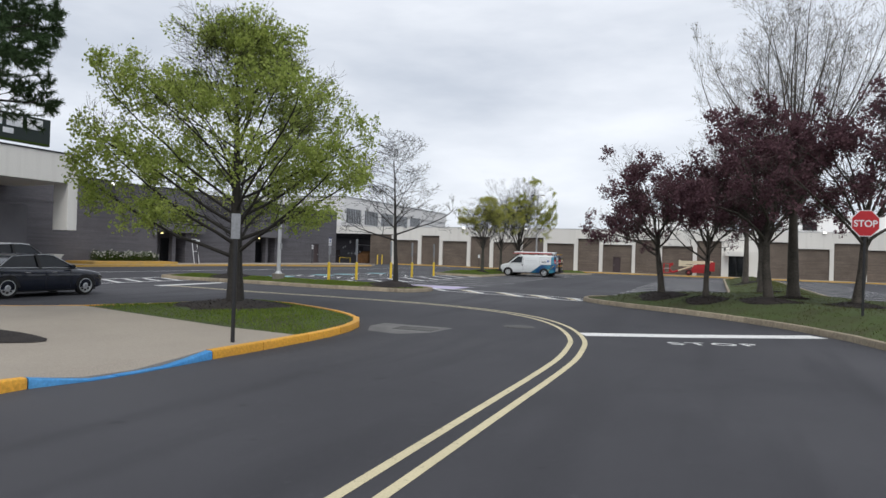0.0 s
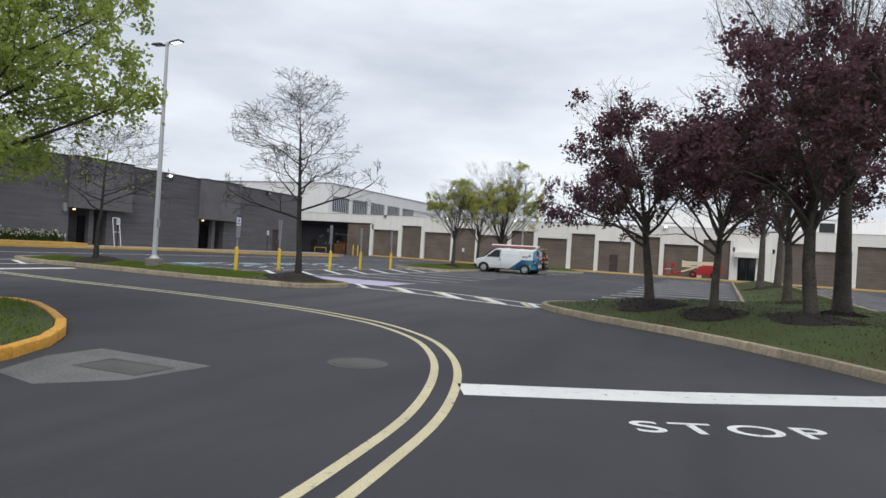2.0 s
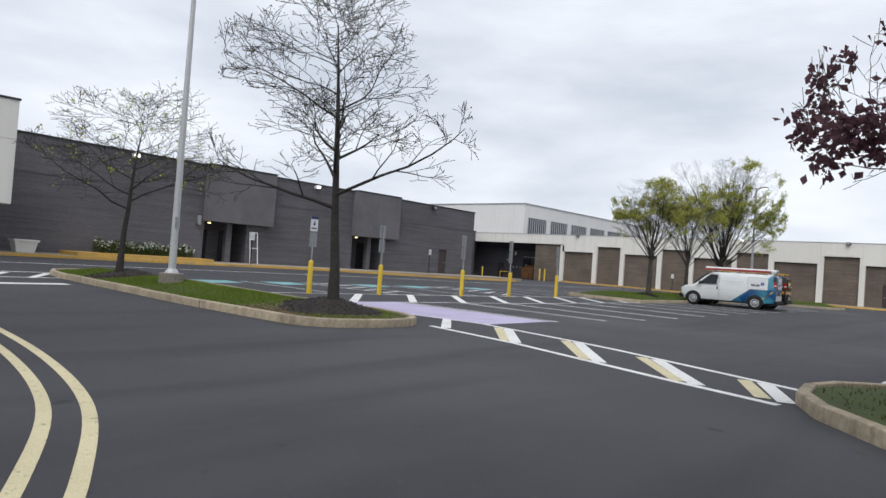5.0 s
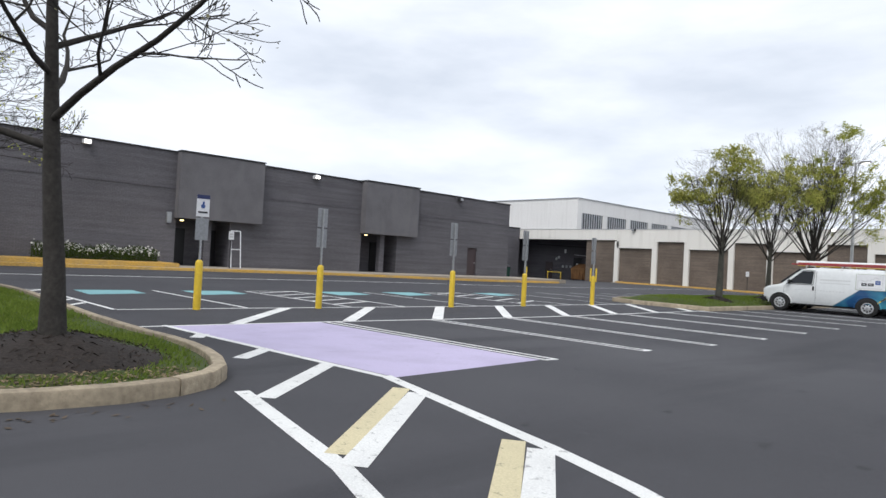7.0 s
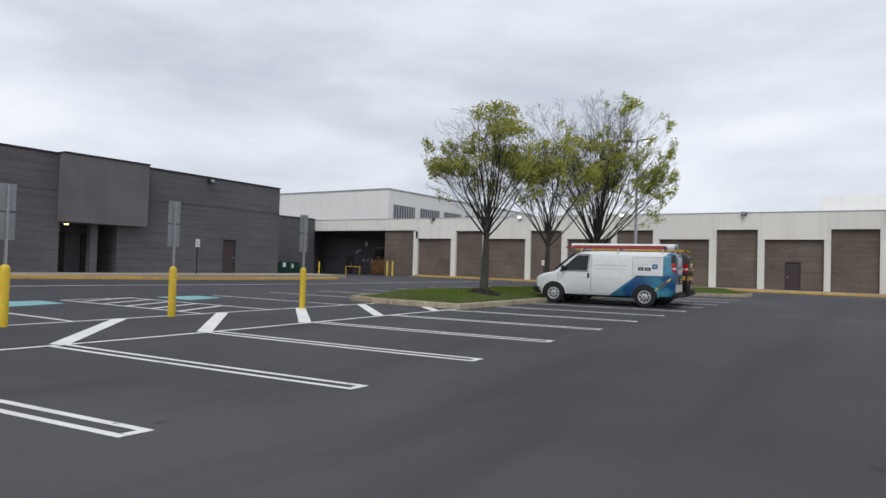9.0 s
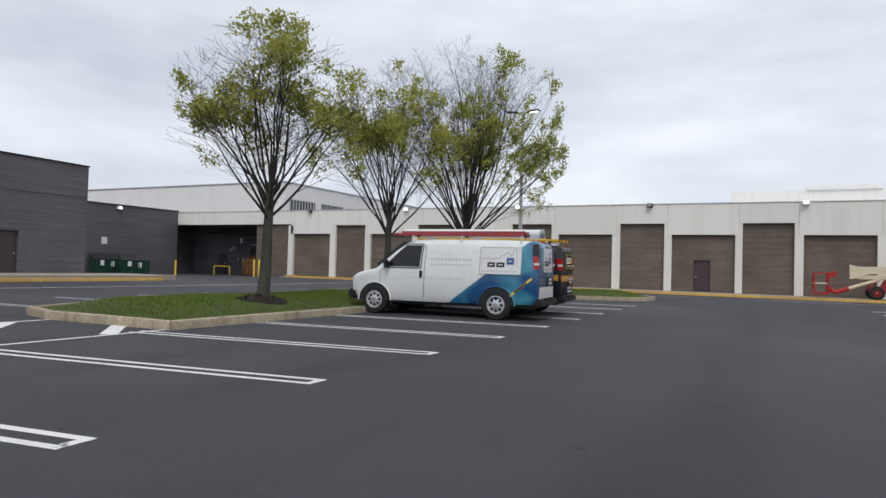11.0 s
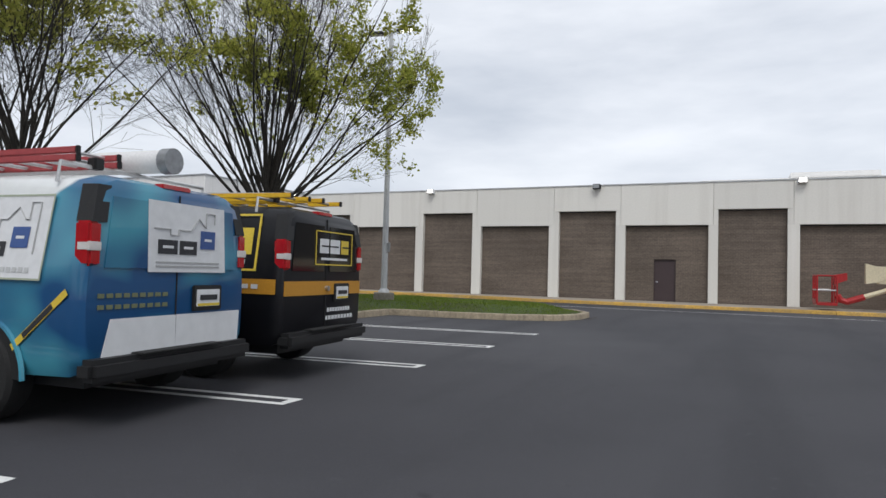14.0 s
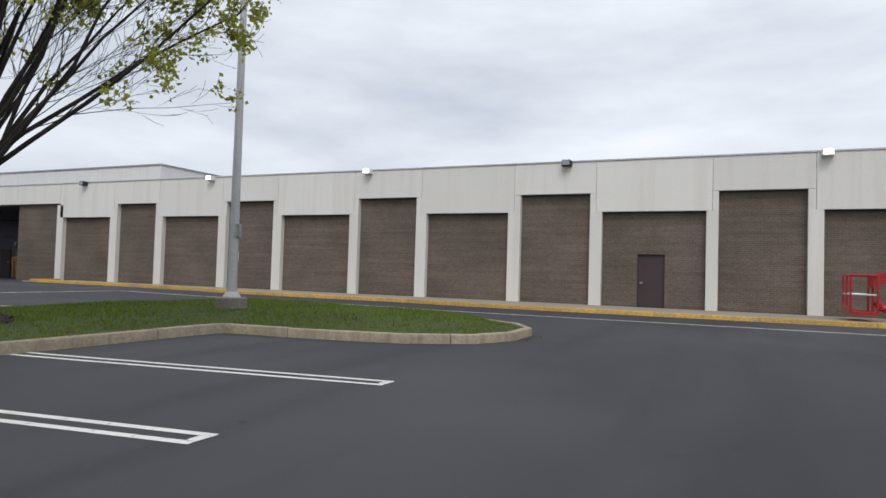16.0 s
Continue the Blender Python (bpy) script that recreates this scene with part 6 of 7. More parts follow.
def letters_black(v, W):
    for s in (1, -1):
        plate_on_side(v, "orange_band", W, 1.7, -2.690, 1.00, 1.17, "orange", s, 0.007)
        for x0, x1, z0, z1, key in ((-1.35, -2.40, 1.90, 1.925, "text_yellow"), (-1.35, -2.40, 1.26, 1.285, "text_yellow"), (-2.38, -2.41, 1.26, 1.925, "text_yellow"), (-1.36, -1.39, 1.26, 1.925, "text_yellow"), (-1.50, -1.76, 1.45, 1.76, "sign_white"), (-1.80, -2.05, 1.45, 1.76, "sign_white"), (-2.09, -2.32, 1.45, 1.76, "text_yellow"), (-1.45, -2.25, 1.34, 1.39, "text_grey")):
            plate_on_side(v, "logo_shape", W, x0, x1, z0, z1, key, s, 0.009)
        for k in range(10):
            plate_on_side(v, "letter_bar", W, -1.2 - 0.13 * k, -1.29 - 0.13 * k, 1.06, 1.11, "sign_white", s, 0.013)
    part("orange_band", Geo().box(-2.772, -2.755, -0.94, 0.94, 0.98, 1.15), M["orange"], v)
    part("latch", Geo().tube([(-2.810, 0.0, 1.06), (-2.760, 0.0, 1.06)], 0.035, 10), M["chrome"], v)
    for y0, y1, z0, z1, key in ((0.30, -0.66, 1.765, 1.78, "text_yellow"), (0.30, -0.66, 1.35, 1.365, "text_yellow"), (0.30, 0.285, 1.35, 1.78, "text_yellow"), (-0.645, -0.66, 1.35, 1.78, "text_yellow"), (0.20, -0.02, 1.50, 1.68, "sign_white"), (-0.06, -0.31, 1.50, 1.68, "sign_white"), (-0.35, -0.55, 1.50, 1.68, "text_yellow"), (0.16, -0.52, 1.415, 1.445, "sign_white"), (0.16, -0.08, 1.58, 1.60, "van_black"), (-0.10, -0.27, 1.58, 1.60, "van_black"), (-0.38, -0.55, 1.58, 1.60, "van_black")):
        part("logo_shape", Geo().box(-2.784 if key != "van_black" else -2.786, -2.779, min(y0, y1), max(y0, y1), z0, z1), M[key], v)
    for k in range(9):
        part("letter_bar", Geo().box(-2.768, -2.762, -0.10 - 0.07 * k, -0.05 - 0.07 * k, 0.76, 0.81), M["sign_white"], v)
        part("letter_bar", Geo().box(-2.768, -2.762, -0.06 - 0.085 * k, 0.0 - 0.085 * k, 0.66, 0.71), M["sign_white"], v)


VAN1 = pose(-16.19, 59.535, gz(-16, 59.7), 0, 0, 185.2)
VAN2 = pose(-16.33, 62.05, gz(-16, 62.0), 0, 0, 185.4)
cargo_van("cargo_van", VAN1, "white and blue cargo van with ladders on its roof rack", M["van_blue_white"], letters_blue)
cargo_van("cargo_van", VAN2, "black cargo van with an orange band and yellow ladders", M["van_black"], letters_black)


def ladder(m, length, key, label, width=0.42, rungs=12):
    t = thing("ladder", m, label, "ladder", "ladders on the vans")
    for s in (-1, 1):
        part("rail", Geo().box(-length / 2, length / 2, s * width / 2 - 0.016, s * width / 2 + 0.016, 0, 0.058, 0.008), M[key], t)
        part("end_cap", Geo().box(-length / 2 - 0.03, -length / 2, s * width / 2 - 0.019, s * width / 2 + 0.019, -0.004, 0.062, 0.006), M["black"], t)
    for k in range(rungs):
        x = -length / 2 + length * (k + 0.5) / rungs
        part("rung", Geo().tube([(x, -width / 2, 0.03), (x, width / 2, 0.03)], 0.016, 6), M["alu"], t)
    return t


ladder(VAN1 @ pose(-0.50, 0.52, 2.140), 3.7, "ladder_red", "red fibreglass extension ladder on the van's roof rack")
ladder(VAN1 @ pose(-0.62, 0.50, 2.200, 0, 0.3, 0), 3.4, "ladder_red", "red fibreglass ladder section lying on another")
tubeth = thing("conduit_tube", VAN1 @ pose(-0.4, 0.02, 2.244), "wide white plastic storage tube with a cap", "storage tube")
part("pipe", Geo().tube([(-2.2, 0, 0), (1.7, 0, 0)], 0.108, 16), M["pvc"], tubeth, smooth=True)
part("cap", Geo().tube([(-2.3, 0, 0), (-2.2, 0, 0)], 0.12, 16), M["sign_back"], tubeth, smooth=True)
ladder(VAN2 @ pose(-0.4, 0.48, 2.142, 0, 0, 2), 4.4, "ladder_yellow", "yellow fibreglass extension ladder on the black van")
ladder(VAN2 @ pose(-0.7, -0.30, 2.142, 0, 0, -3), 4.0, "ladder_yellow", "yellow fibreglass step ladder on the black van")
ladder(VAN2 @ pose(-0.3, 0.1, 2.225, 0, 0, 8), 3.6, "alu", "silver aluminium ladder across the yellow ones", 0.34)


def car(name, m, label, L, H, w, paint_mat, suv=False):
    """A saloon or wagon: lower shell, glazed cabin, roof, wheels and lamps."""
    c = thing(name, m, label, "car", "parked cars")
    h = 0.72 if not suv else 0.95
    z = lambda v: v * (1.16 if suv else 1.0)
    st = [(-L / 2, z(.45), z(.78), w * .80), (-L / 2 + .08, z(.34), z(.95), w * .92), (-L / 2 + .5, z(.25), z(1.0), w * .99), (-L * .2, z(.22), z(.97), w), (0, z(.22), z(.95), w), (L * .22, z(.22), z(.93), w), (L * .34, z(.24), z(.89), w * .99), (L / 2 - .25, z(.26), z(.82), w * .95), (L / 2 - .06, z(.30), z(.73), w * .86), (L / 2, z(.38), z(.62), w * .74)]
    part("body", body_loft(st, 0.95, 0.8, 1.2), paint_mat, c, smooth=True)
    rear = -L * (0.46 if suv else 0.36)
    cab = [(rear, .90 * w, z(.95)), (rear + .55 * (0.5 if suv else 1), .80 * w, H - .07), (0.05, .77 * w, H), (L * .07, .77 * w, H - .02), (L * .26, .88 * w, z(.93))]
    rings = []
    for x, ww, zz in cab:
        rings.append([(x, ww, zz), (x, -ww, zz), (x, -w * .94, z(.85)), (x, w * .94, z(.85))])
    part("cabin_glass", Geo().loft(rings), M["glass"], c, smooth=True)
    part("roof", Geo().loft([[(x, ww * 1.01, zz + .008), (x, -ww * 1.01, zz + .008), (x, -ww * 1.0, zz - .05), (x, ww * 1.0, zz - .05)] for x, ww, zz in ((rear + .5 * (0.5 if suv else 1), .80 * w, H - .08), (rear + .8, .79 * w, H - .02), (0.05, .775 * w, H + .005), (L * .085, .775 * w, H - .03))]), paint_mat, c, smooth=True)
    for s in (1, -1):
        for a, b in (((rear + .45, .82), (L * .08, .795)),):
            part("window_trim", Geo().tube([(rear + .05, s * w * .955, z(.97)), (rear + .55, s * w * .83, H - .08), (0.05, s * w * .80, H - .015), (L * .08, s * w * .80, H - .05), (L * .25, s * w * .945, z(.95)), (rear + .05, s * w * .955, z(.97))], 0.014, 6), M["chrome"], c, smooth=True)
        part("pillar", Geo().slab([(-0.25, s * w * .955, z(.95)), (-0.15, s * w * .955, z(.95)), (-0.22, s * w * .80, H - .02), (-0.32, s * w * .80, H - .02)], (0, s * .02, 0)), M["black"], c)
        for x in (L * .14, -L * .06):
            part("door_handle", Geo().box(x - .1 - .35, x + .1 - .35, s * w - .01, s * w + .025, z(.80), z(.83), .008), M["chrome"], c)
            part("door_seam", Geo().tube([(x + .25, s * (w + .001), z(.3)), (x + .25, s * (w + .001), z(.93))], .006, 5), M["black"], c)
        part("mirror", Geo().box(L * .17, L * .215, min(s * w * .95, s * w * 1.16), max(s * w * .95, s * w * 1.16), z(.93), z(1.06), .03), paint_mat, c)
        part("head_light", Geo().box(L / 2 - .42, L / 2 - .08, min(s * w * .55, s * w * .88), max(s * w * .55, s * w * .88), z(.58), z(.70), .04), M["white_lens"], c)
        part("tail_light", Geo().box(-L / 2 + .0, -L / 2 + .3, min(s * w * .6, s * w * .95), max(s * w * .6, s * w * .95), z(.74), z(.88), .03), M["light_red"], c)
        for x in (-L * .28, L * .325):
            r = 0.335 if not suv else 0.36
            n = 18
            part("wheel_arch", Geo().slab([(x + (r + .06) * math.cos(math.pi * j / n), s * (w + .002), r + (r + .06) * math.sin(math.pi * j / n)) for j in range(n + 1)] + [(x + (r - .02) * math.cos(math.pi * j / n), s * (w + .002), r + (r - .02) * math.sin(math.pi * j / n)) for j in range(n, -1, -1)], (0, s * .003, 0)), M["black"], c)
            wheel(c, x, s * (w + .012), r, .23, r * .74, s, M["steel_rim"])
    part("underbody", Geo().box(-L / 2 + .3, L / 2 - .3, -w * .85, w * .85, .17, .4), M["black"], c)
    return c


car("sedan", pose(-21.0, 14.2, gz(-21, 14.2), 0, 0, 90), "dark blue-black saloon with chrome window trim", 4.5, 1.42, 0.92, M["car_dark"])
car("wagon", pose(-23.9, 15.3, gz(-23.9, 15.3), 0, 0, 90), "white estate car with roof rails and dark glass", 4.7, 1.74, 0.92, M["van_white"], True)


# ---- posts, signs and street furniture ----
def bollard(x, y, front=False):
    b = thing("bollard", pose(x, y, gz(x, y)), "yellow steel bollard carrying a parking sign" , "bollard", "bollards along the walkway")
    part("post", Geo().tube([(0, 0, -0.1), (0, 0, 1.06), (0, 0, 1.11), (0, 0, 1.14), (0, 0, 1.15)], [0.085, 0.085, 0.075, 0.045, 0.012], 18), M["bollard"], b, smooth=True)
    part("sign_post", Geo().box(-0.03, 0.03, -0.02, 0.02, 1.12, 2.62, 0.004), M["galv"], b)
    s = 1 if front else -1
    a = part("upper_sign", Geo().box(0.028 * s - 0.003, 0.028 * s + 0.003, -0.15, 0.15, 2.14, 2.64, 0.001), M["sign_white"] if front else M["sign_back"], b)
    l = part("lower_sign", Geo().box(0.028 * s - 0.003, 0.028 * s + 0.003, -0.15, 0.15, 1.60, 2.10, 0.001), M["sign_back"], b)
    if front:
        part("header", Geo().box(0.033, 0.036, -0.15, 0.15, 2.55, 2.64), M["sign_blue"], a)
        ring = [(0.034, 0.05 * math.cos(k * math.pi / 8), 2.38 + 0.05 * math.sin(k * math.pi / 8)) for k in range(16)]
        part("symbol", Geo().slab(ring, (0.003, 0, 0)).box(0.034, 0.037, -0.015, 0.03, 2.42, 2.49), M["text_blue"], a)
        part("letter_bar", Geo().box(0.034, 0.037, -0.11, 0.11, 2.22, 2.26), M["text_dark"], a)
    return b


for i, y in enumerate((32.55, 35.77, 40.55, 44.0, 48.1)):
    bollard(-20.98, y, i == 0)


def street_lamp(m, h, label, yaw):
    t = thing("street_lamp", m, label, "street lamp", "car park lamps")
    part("footing", Geo().tube([(0, 0, -0.2), (0, 0, 0.18), (0, 0, 0.20)], [0.34, 0.33, 0.30], 16), M["footing"], t, smooth=True)
    part("base_cover", Geo().tube([(0, 0, 0.20), (0, 0, 0.24), (0, 0, 0.32)], [0.19, 0.18, 0.115], 12), M["pole_grey"], t, smooth=True)
    part("pole", Geo().tube([(0, 0, 0.2), (0, 0, h * 0.5), (0, 0, h)], [0.105, 0.085, 0.062], 14), M["pole_grey"], t, smooth=True)
    part("hand_box", Geo().box(0.08, 0.16, -0.06, 0.06, 1.5, 1.8, 0.01), M["galv"], t)
    c, s = math.cos(radians(yaw)), math.sin(radians(yaw))
    for k in (1, -1):
        part("arm", Geo().tube([(0, 0, h - 0.1), (k * 0.3 * c, k * 0.3 * s, h - 0.02)], 0.03, 8), M["pole_grey"], t)
        hd = Geo()
        hd.m = pose(k * 0.55 * c, k * 0.55 * s, h - 0.02, 0, -4 * k, yaw)
        hd.loft([[(-.3, -.13, -.05), (.3, -.15, -.05), (.3, .15, -.05), (-.3, .13, -.05)], [(-.3, -.13, 0), (.3, -.15, 0), (.3, .15, 0), (-.3, .13, 0)], [(-.22, -.07, .06), (.2, -.08, .05), (.2, .08, .05), (-.22, .07, .06)]])
        head = part("lamp_head", hd, M["dark_metal"], t)
        ln = Geo()
        ln.m = hd.m
        ln.box(-.22, .22, -.1, .1, -.062, -.052)
        part("lens", ln, M["lamp_glow"] if k > 0 else M["white_lens"], head)
    return t


street_lamp(pose(-21.0, 27.75, 0.36), 9.04, "tall pale grey steel lamp post on a concrete footing", -6)
street_lamp(pose(-19.15, 73.6, 0.40), 8.73, "tall grey steel lamp post on a concrete footing in turf", 0)

# stop sign
ss = thing("stop_sign", pose(4.4, 21.4, 0.43, 0, 0, 14), "red octagonal stop sign on a dark post", "sign")
part("post", Geo().box(-0.03, 0.03, 0.0, 0.05, -0.2, 2.55, 0.004), M["dark_metal"], ss)
octo = lambda r, y: [(r * math.cos(math.pi / 8 + k * math.pi / 4), y, 2.70 + r * math.sin(math.pi / 8 + k * math.pi / 4)) for k in range(8)]
pl = part("plate", Geo().slab(octo(0.41, -0.008), (0, 0.006, 0)), M["sign_white"], ss)
part("red_field", Geo().slab(octo(0.385, -0.012), (0, 0.003, 0)), M["sign_red"], pl)
word = Geo()
text_mesh(word, "STOP", 0.265, pose(0, -0.015, 2.605, 90, 0, 0), 0.001)
part("lettering", word, M["sign_white"], pl)
# sign on the walk, seen from its edge of the drive
ws = thing("walk_sign", pose(-7.52, 8.85, 0.14, 0, 0, 20), "plain white sign plate on a dark post in the walk", "sign")
part("post", Geo().box(-0.03, 0.03, 0.0, 0.05, -0.1, 2.32, 0.004), M["dark_metal"], ws)
part("plate", Geo().box(-0.085, 0.085, -0.01, 0.0, 1.88, 2.34, 0.001), M["sign_back"], ws)


def small_sign(m, label, dark=True, h=2.0):
    t = thing("sign_post", m, label, "sign", "small fire-lane signs")
    part("post", Geo().box(-0.025, 0.025, -0.025, 0.025, -0.05, h, 0.003), M["dark_metal"] if dark else M["galv"], t)
    p = part("plate", Geo().box(0.028, 0.034, -0.15, 0.15, h - 0.42, h + 0.03, 0.001), M["sign_white"], t)
    part("letter_bar", Geo().box(0.035, 0.038, -0.1, 0.1, h - 0.15, h - 0.09), M["text_grey"], p)
    part("letter_bar", Geo().box(0.035, 0.038, -0.1, 0.1, h - 0.3, h - 0.24), M["text_grey"], p)


for x, y, a in ((-40.2, 41.8, 0), (-40.2, 58.6, 0)):
    small_sign(pose(x, y, 0.385, 0, 0, a), "small white fire-lane sign on a dark post")
small_sign(pose(-31.2, 87.2, 0.145, 0, 0, -90), "small white sign on a thin dark post by the wall", True, 1.75)

# a white metal frame leaning by the store door
fr = thing("leaning_frame", pose(-41.2, 42.5, 0.385, 0, 0, 90), "white metal frame leaning beside the store door", "frame")
for x in (-0.28, 0.28):
    part("upright", Geo().tube([(x, -0.25, 0), (x + 0.12, 0.25, 2.1)], 0.03, 8), M["sign_white"], fr)
part("crossbar", Geo().tube([(-0.16, 0.25, 2.1), (0.40, 0.25, 2.1)], 0.03, 8), M["sign_white"], fr)
part("crossbar", Geo().tube([(-0.22, 0, 1.05), (0.34, 0, 1.05)], 0.025, 8), M["sign_white"], fr)

# planter tub at the mall entrance
pot = thing("planter", pose(-41.0, 29.2, 0.36), "square tapered white concrete planter tub", "planter")
part("tub", Geo().loft([[(-.4, -.4, 0), (.4, -.4, 0), (.4, .4, 0), (-.4, .4, 0)], [(-.52, -.52, .6), (.52, -.52, .6), (.52, .52, .6), (-.52, .52, .6)]]), M["white_wall"], pot)
part("rim", Geo().box(-.58, .58, -.58, .58, .58, .68, .02), M["white_wall"], pot)


def skip(m, key, label, w=1.9, d=1.3, h=1.35, lid=True):
    t = thing("dumpster", m, label, "dumpster", "waste dumpsters")
    part("bin", Geo().loft([[(-w / 2, -d * .38, .15), (w / 2, -d * .38, .15), (w / 2, d * .5, .15), (-w / 2, d * .5, .15)], [(-w / 2, -d / 2, h * .72), (w / 2, -d / 2, h * .72), (w / 2, d / 2, h), (-w / 2, d / 2, h)]]), M[key], t)
    for k in range(4):
        x = -w / 2 + w * (k + .5) / 4
        part("rib", Geo().box(x - .04, x + .04, -d / 2 - .02, -d * .36, .2, h * .70), M[key], t)
    for x in (-w * .36, w * .36):
        for y in (-d * .3, d * .35):
            part("caster", Geo().tube([(x - .03, y, .08), (x + .03, y, .08)], .08, 10), M["black"], t)
    if lid:
        for s in (-1, 1):
            y, z = -d / 2 - .05, h * .72 + .01
            part("lid", Geo().slab([(s * .03, y, z), (s * w / 2, y, z), (s * w / 2, d / 2, h + .01), (s * .03, d / 2, h + .01)], (0, 0, .05)), M["black"], t)
        part("notice", Geo().box(-.6, -.25, -d / 2 - .012, -d / 2 - .002, h * .45, h * .7), M["sign_white"], t)
        part("notice", Geo().box(.2, .45, -d / 2 - .012, -d / 2 - .002, h * .4, h * .65), M["sign_white"], t)
    return t


skip(pose(-58.3, 79.6, gz(-57, 80), 0, 0, 66), "green_skip", "dark green steel waste dumpster with sloping black lids", 2.3, 1.8, 1.75)
skip(pose(-56.2, 80.7, gz(-55, 81), 0, 0, 60), "green_skip", "dark green steel waste dumpster with white notices", 2.2, 1.8, 1.7)
skip(pose(-52.4, 91.2, gz(-52, 91), 0, 0, 2), "rust_skip", "rust-brown open steel container in the loading corner", 1.9, 1.7, 2.05, False)
rail = thing("guard_rail", pose(-55.3, 89.7, gz(-55, 89)), "low yellow steel guard rail", "guard rail")
for x in (-1.0, 1.0):
    part("post", Geo().tube([(x, 0, -0.05), (x, 0, 0.95)], 0.05, 10), M["bollard"], rail)
for z in (0.92,):
    part("bar", Geo().tube([(-1.05, 0, z), (1.05, 0, z)], 0.04, 10), M["bollard"], rail)
for x, y in ((-46.4, 84.5), (-45.3, 83.9), (-54.35, 83.4)):
    b = solo("guard_post", Geo().tube([(0, 0, -0.1), (0, 0, 1.3), (0, 0, 1.38), (0, 0, 1.4)], [0.08, 0.08, 0.05, 0.01], 12), M["bollard"], "plain yellow steel guard post in the loading corner", "bollard", "guard posts", smooth=True, m=pose(x, y, gz(x, y)))

# the boom lift on the sidewalk
lift = thing("boom_lift", pose(-1.9, 86.6, 0.145), "parked boom lift, red chassis, cream folded boom, red basket", "boom lift")
part("chassis", Geo().box(-1.2, 1.6, -0.55, 0.55, 0.35, 0.75, 0.04), M["lift_red"], lift)
part("turntable", Geo().loft([[(-.6, -.6, .75), (1.9, -.6, .75), (1.9, .6, .75), (-.6, .6, .75)], [(-.3, -.58, 1.35), (2.0, -.58, 1.55), (2.0, .58, 1.55), (-.3, .58, 1.35)]]), M["lift_red"], lift)
part("counterweight", Geo().box(1.55, 2.1, -.6, .6, .6, 1.75, .05), M["lift_red"], lift)
for x in (-0.9, 1.3):
    for s in (1, -1):
        wheel(lift, x, s * 0.78, 0.38, 0.26, 0.2, s, M["lift_red"])
part("lower_boom", Geo().loft([[(x, -.14, z0), (x, .14, z0), (x, .14, z1), (x, -.14, z1)] for x, z0, z1 in ((-2.12, 1.12, 1.95), (-1.75, 1.18, 1.84), (-1.2, 1.42, 1.84), (1.9, 1.50, 1.90))]), M["lift_cream"], lift)
part("upper_boom", Geo().box(-1.75, 1.6, -.1, .1, 1.12, 1.36, .02), M["lift_cream"], lift)
part("riser", Geo().tube([(-0.7, 0, 1.12), (-1.3, 0, 0.90), (-2.22, 0, 0.56)], [.11, .10, .10], 8), M["lift_cream"], lift)
part("jib", Geo().tube([(-2.15, 0, 0.58), (-2.75, 0, 0.36), (-2.98, 0, 0.42), (-3.1, 0, 0.62)], 0.13, 8), M["lift_red"], lift)
bk = part("basket", Geo().box(-3.92, -3.18, -.75, .75, .20, .30, .01), M["lift_red"], lift)
for x in (-3.90, -3.20):
    for y in (-.73, 0, .73):
        part("basket_post", Geo().tube([(x, y, .28), (x, y, 1.42)], .035, 6), M["lift_red"], bk)
for z in (.82, 1.42):
    part("basket_rail", Geo().tube([(-3.90, -.73, z), (-3.20, -.73, z), (-3.20, .73, z), (-3.90, .73, z), (-3.90, -.73, z)], .032, 6), M["lift_red"] if z > 1 else M["alu"], bk)
part("kick_plate", Geo().box(-3.94, -3.92, -.75, .75, .28, .46, .004), M["lift_red"], bk)
part("control_box", Geo().loft([[(-3.25, -.3, 1.05), (-3.25, .3, 1.05), (-3.25, .3, 1.45), (-3.25, -.3, 1.45)], [(-2.78, -.25, 1.25), (-2.78, .25, 1.25), (-2.78, .25, 1.55), (-2.78, -.25, 1.55)]]), M["lift_red"], bk)


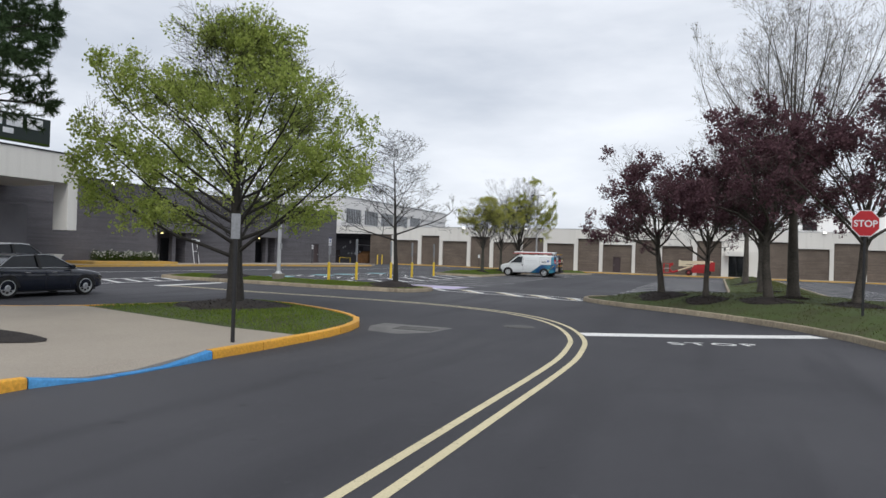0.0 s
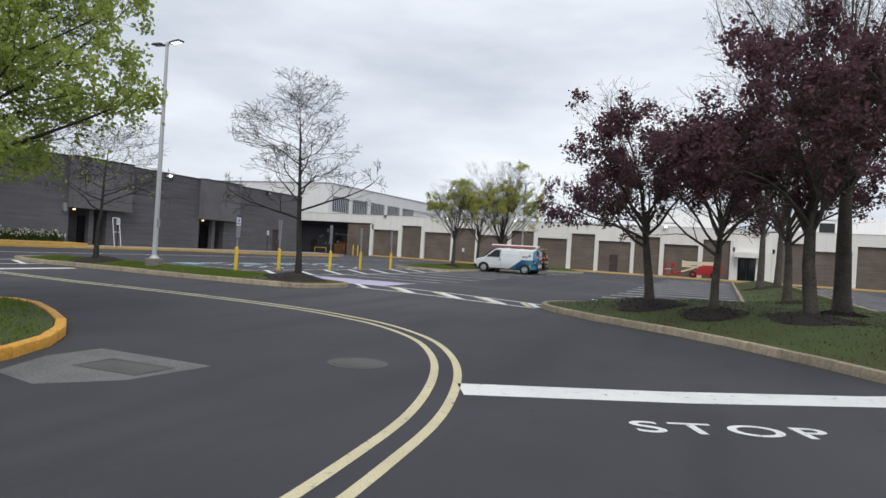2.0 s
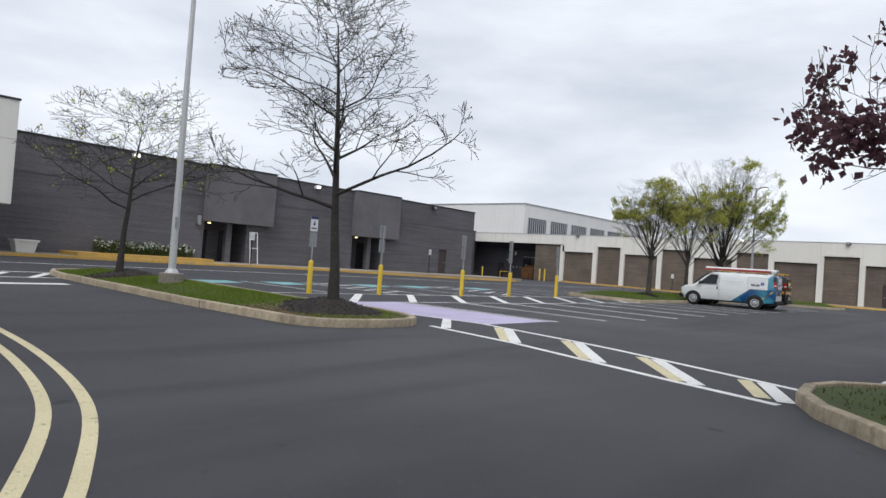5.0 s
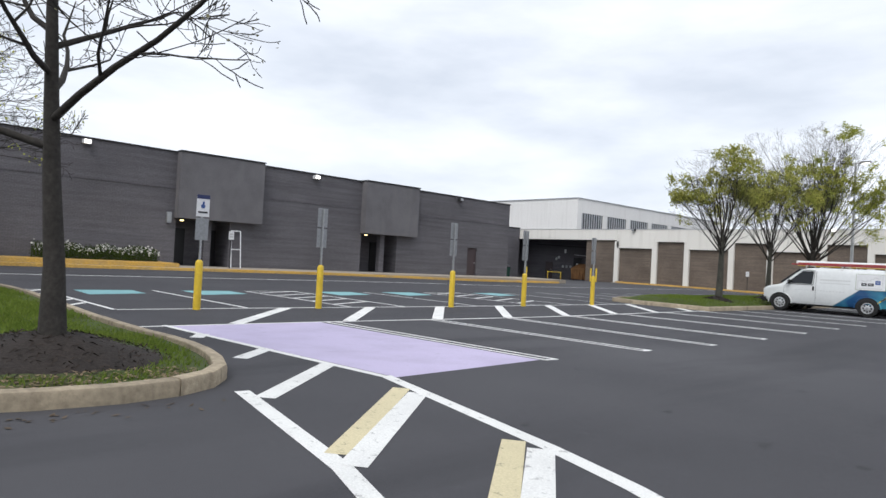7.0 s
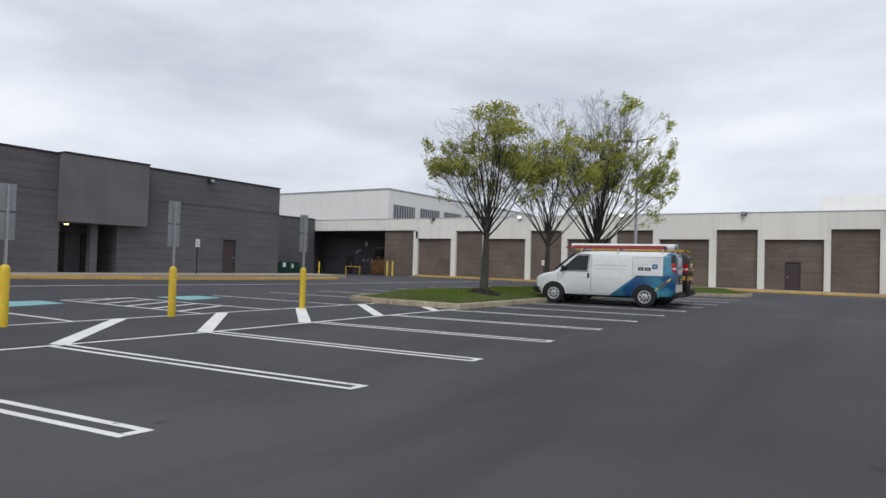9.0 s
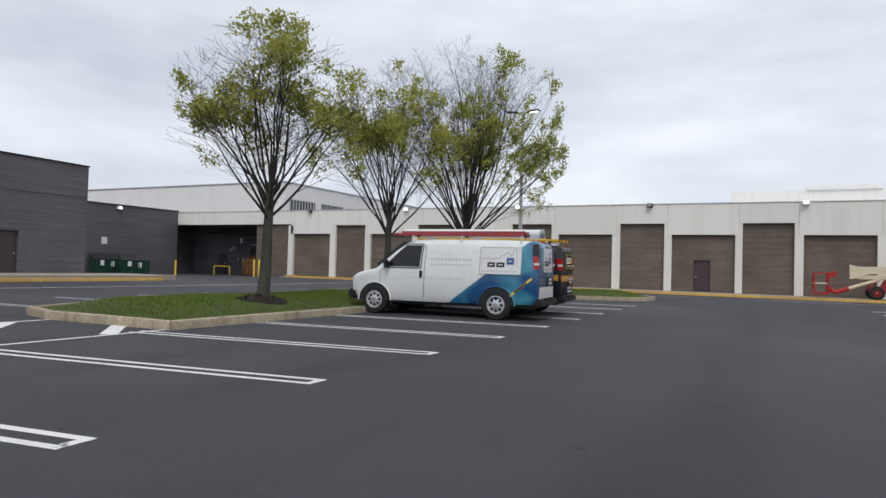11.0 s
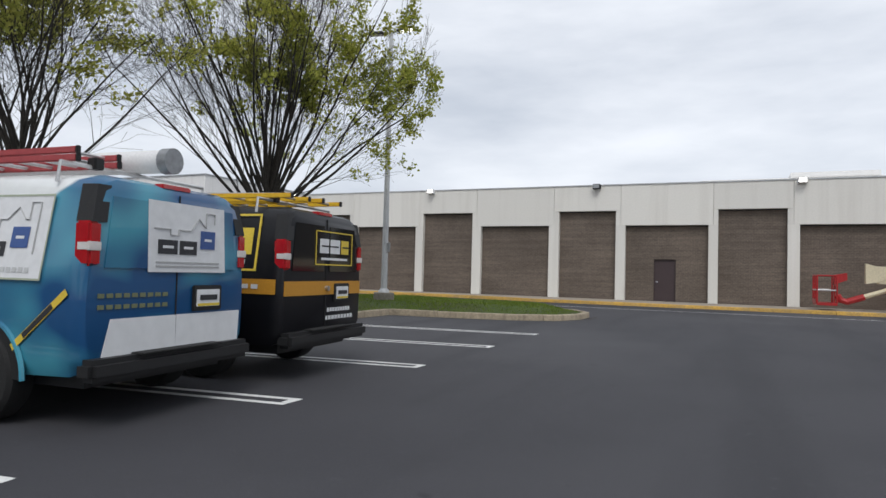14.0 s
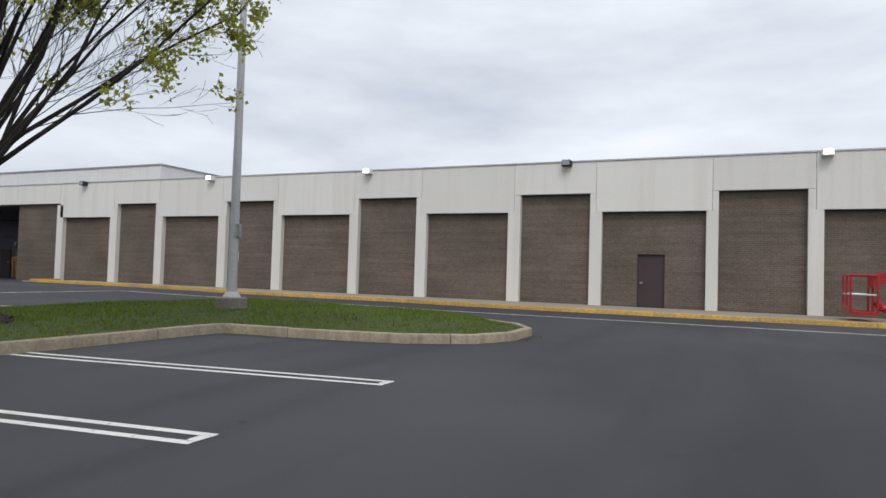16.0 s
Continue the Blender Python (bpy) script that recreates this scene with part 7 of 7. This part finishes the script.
# small litter of bark and dead leaves in the gutters
def gutter_litter(lines, count, seed):
    rng = random.Random(seed)
    V, F = [], []
    for _ in range(count):
        a, b = rng.choice(lines)
        t = rng.random()
        off = abs(rng.gauss(0, 0.16)) + 0.02
        dx, dy = b[0] - a[0], b[1] - a[1]
        n = math.hypot(dx, dy)
        x, y = a[0] + dx * t + dy / n * off, a[1] + dy * t - dx / n * off
        ang, le = rng.uniform(0, 6.3), rng.uniform(0.012, 0.045)
        c, q = math.cos(ang) * le, math.sin(ang) * le
        z, k = gz(x, y) + 0.005, len(V)
        V += [(x - c, y - q, z), (x + q * 0.5, y - c * 0.5, z + 0.004), (x + c, y + q, z + rng.uniform(0.002, 0.018)), (x - q * 0.5, y + c * 0.5, z + 0.004)]
        F += [(k, k + 1, k + 2), (k, k + 2, k + 3)]
    me = bpy.data.meshes.new("gutter_litter")
    me.from_pydata(V, [], F)
    me.materials.append(M["dead_leaf"])
    tagged(new("gutter_litter", me), "dead leaves and bark bits lying in the gutters", "litter", kind="stuff")


gutter_litter([((-26, 26.15), (-14.2, 26.5)), ((-14.2, 26.5), (-12.7, 26.9)), ((-12.4, 27.0), (-12.4, 29.6)), ((-3.8, 26.6), (-1.9, 24.98)), ((0.4, 23.05), (2.7, 20.15)), ((-18.05, 52.0), (-18.05, 72.0)), ((-17.9, 72.15), (-16.2, 72.35)), ((-12.98, 74.5), (-13.0, 75.8))], 320, 91)


# straw and dead leaves on the turf inside the kerb of the tree island
def lawn_litter(count, seed):
    rng = np.random.default_rng(seed)
    x = rng.uniform(-15.6, -12.75, count)
    y = np.where(x < -13.3, 26.75 + np.abs(rng.normal(0, 0.35, count)), rng.uniform(27.1, 29.5, count))
    keep = inside([(p[0], p[1]) for p in inset(ISLAND_TREE, 0.2)], x, y)
    x, y = x[keep], y[keep]
    z = tree_lawn_top(x, y) + 0.02
    V, F = [], []
    for px, py, pz in zip(x, y, z):
        a, le, w = rng.uniform(0, 6.3), rng.uniform(0.02, 0.06), rng.uniform(0.006, 0.018)
        c, q, k = math.cos(a), math.sin(a), len(V)
        V += [(px - c * le, py - q * le, pz), (px + q * w, py - c * w, pz + 0.006), (px + c * le, py + q * le, pz + rng.uniform(0, 0.02)), (px - q * w, py + c * w, pz + 0.006)]
        F += [(k, k + 1, k + 2), (k, k + 2, k + 3)]
    me = bpy.data.meshes.new("lawn_litter")
    me.from_pydata(V, [], F)
    me.materials.append(M["straw"])
    tagged(new("lawn_litter", me), "straw and dead leaves lying on the turf beside the kerb", "litter", kind="stuff")


lawn_litter(2600, 93)
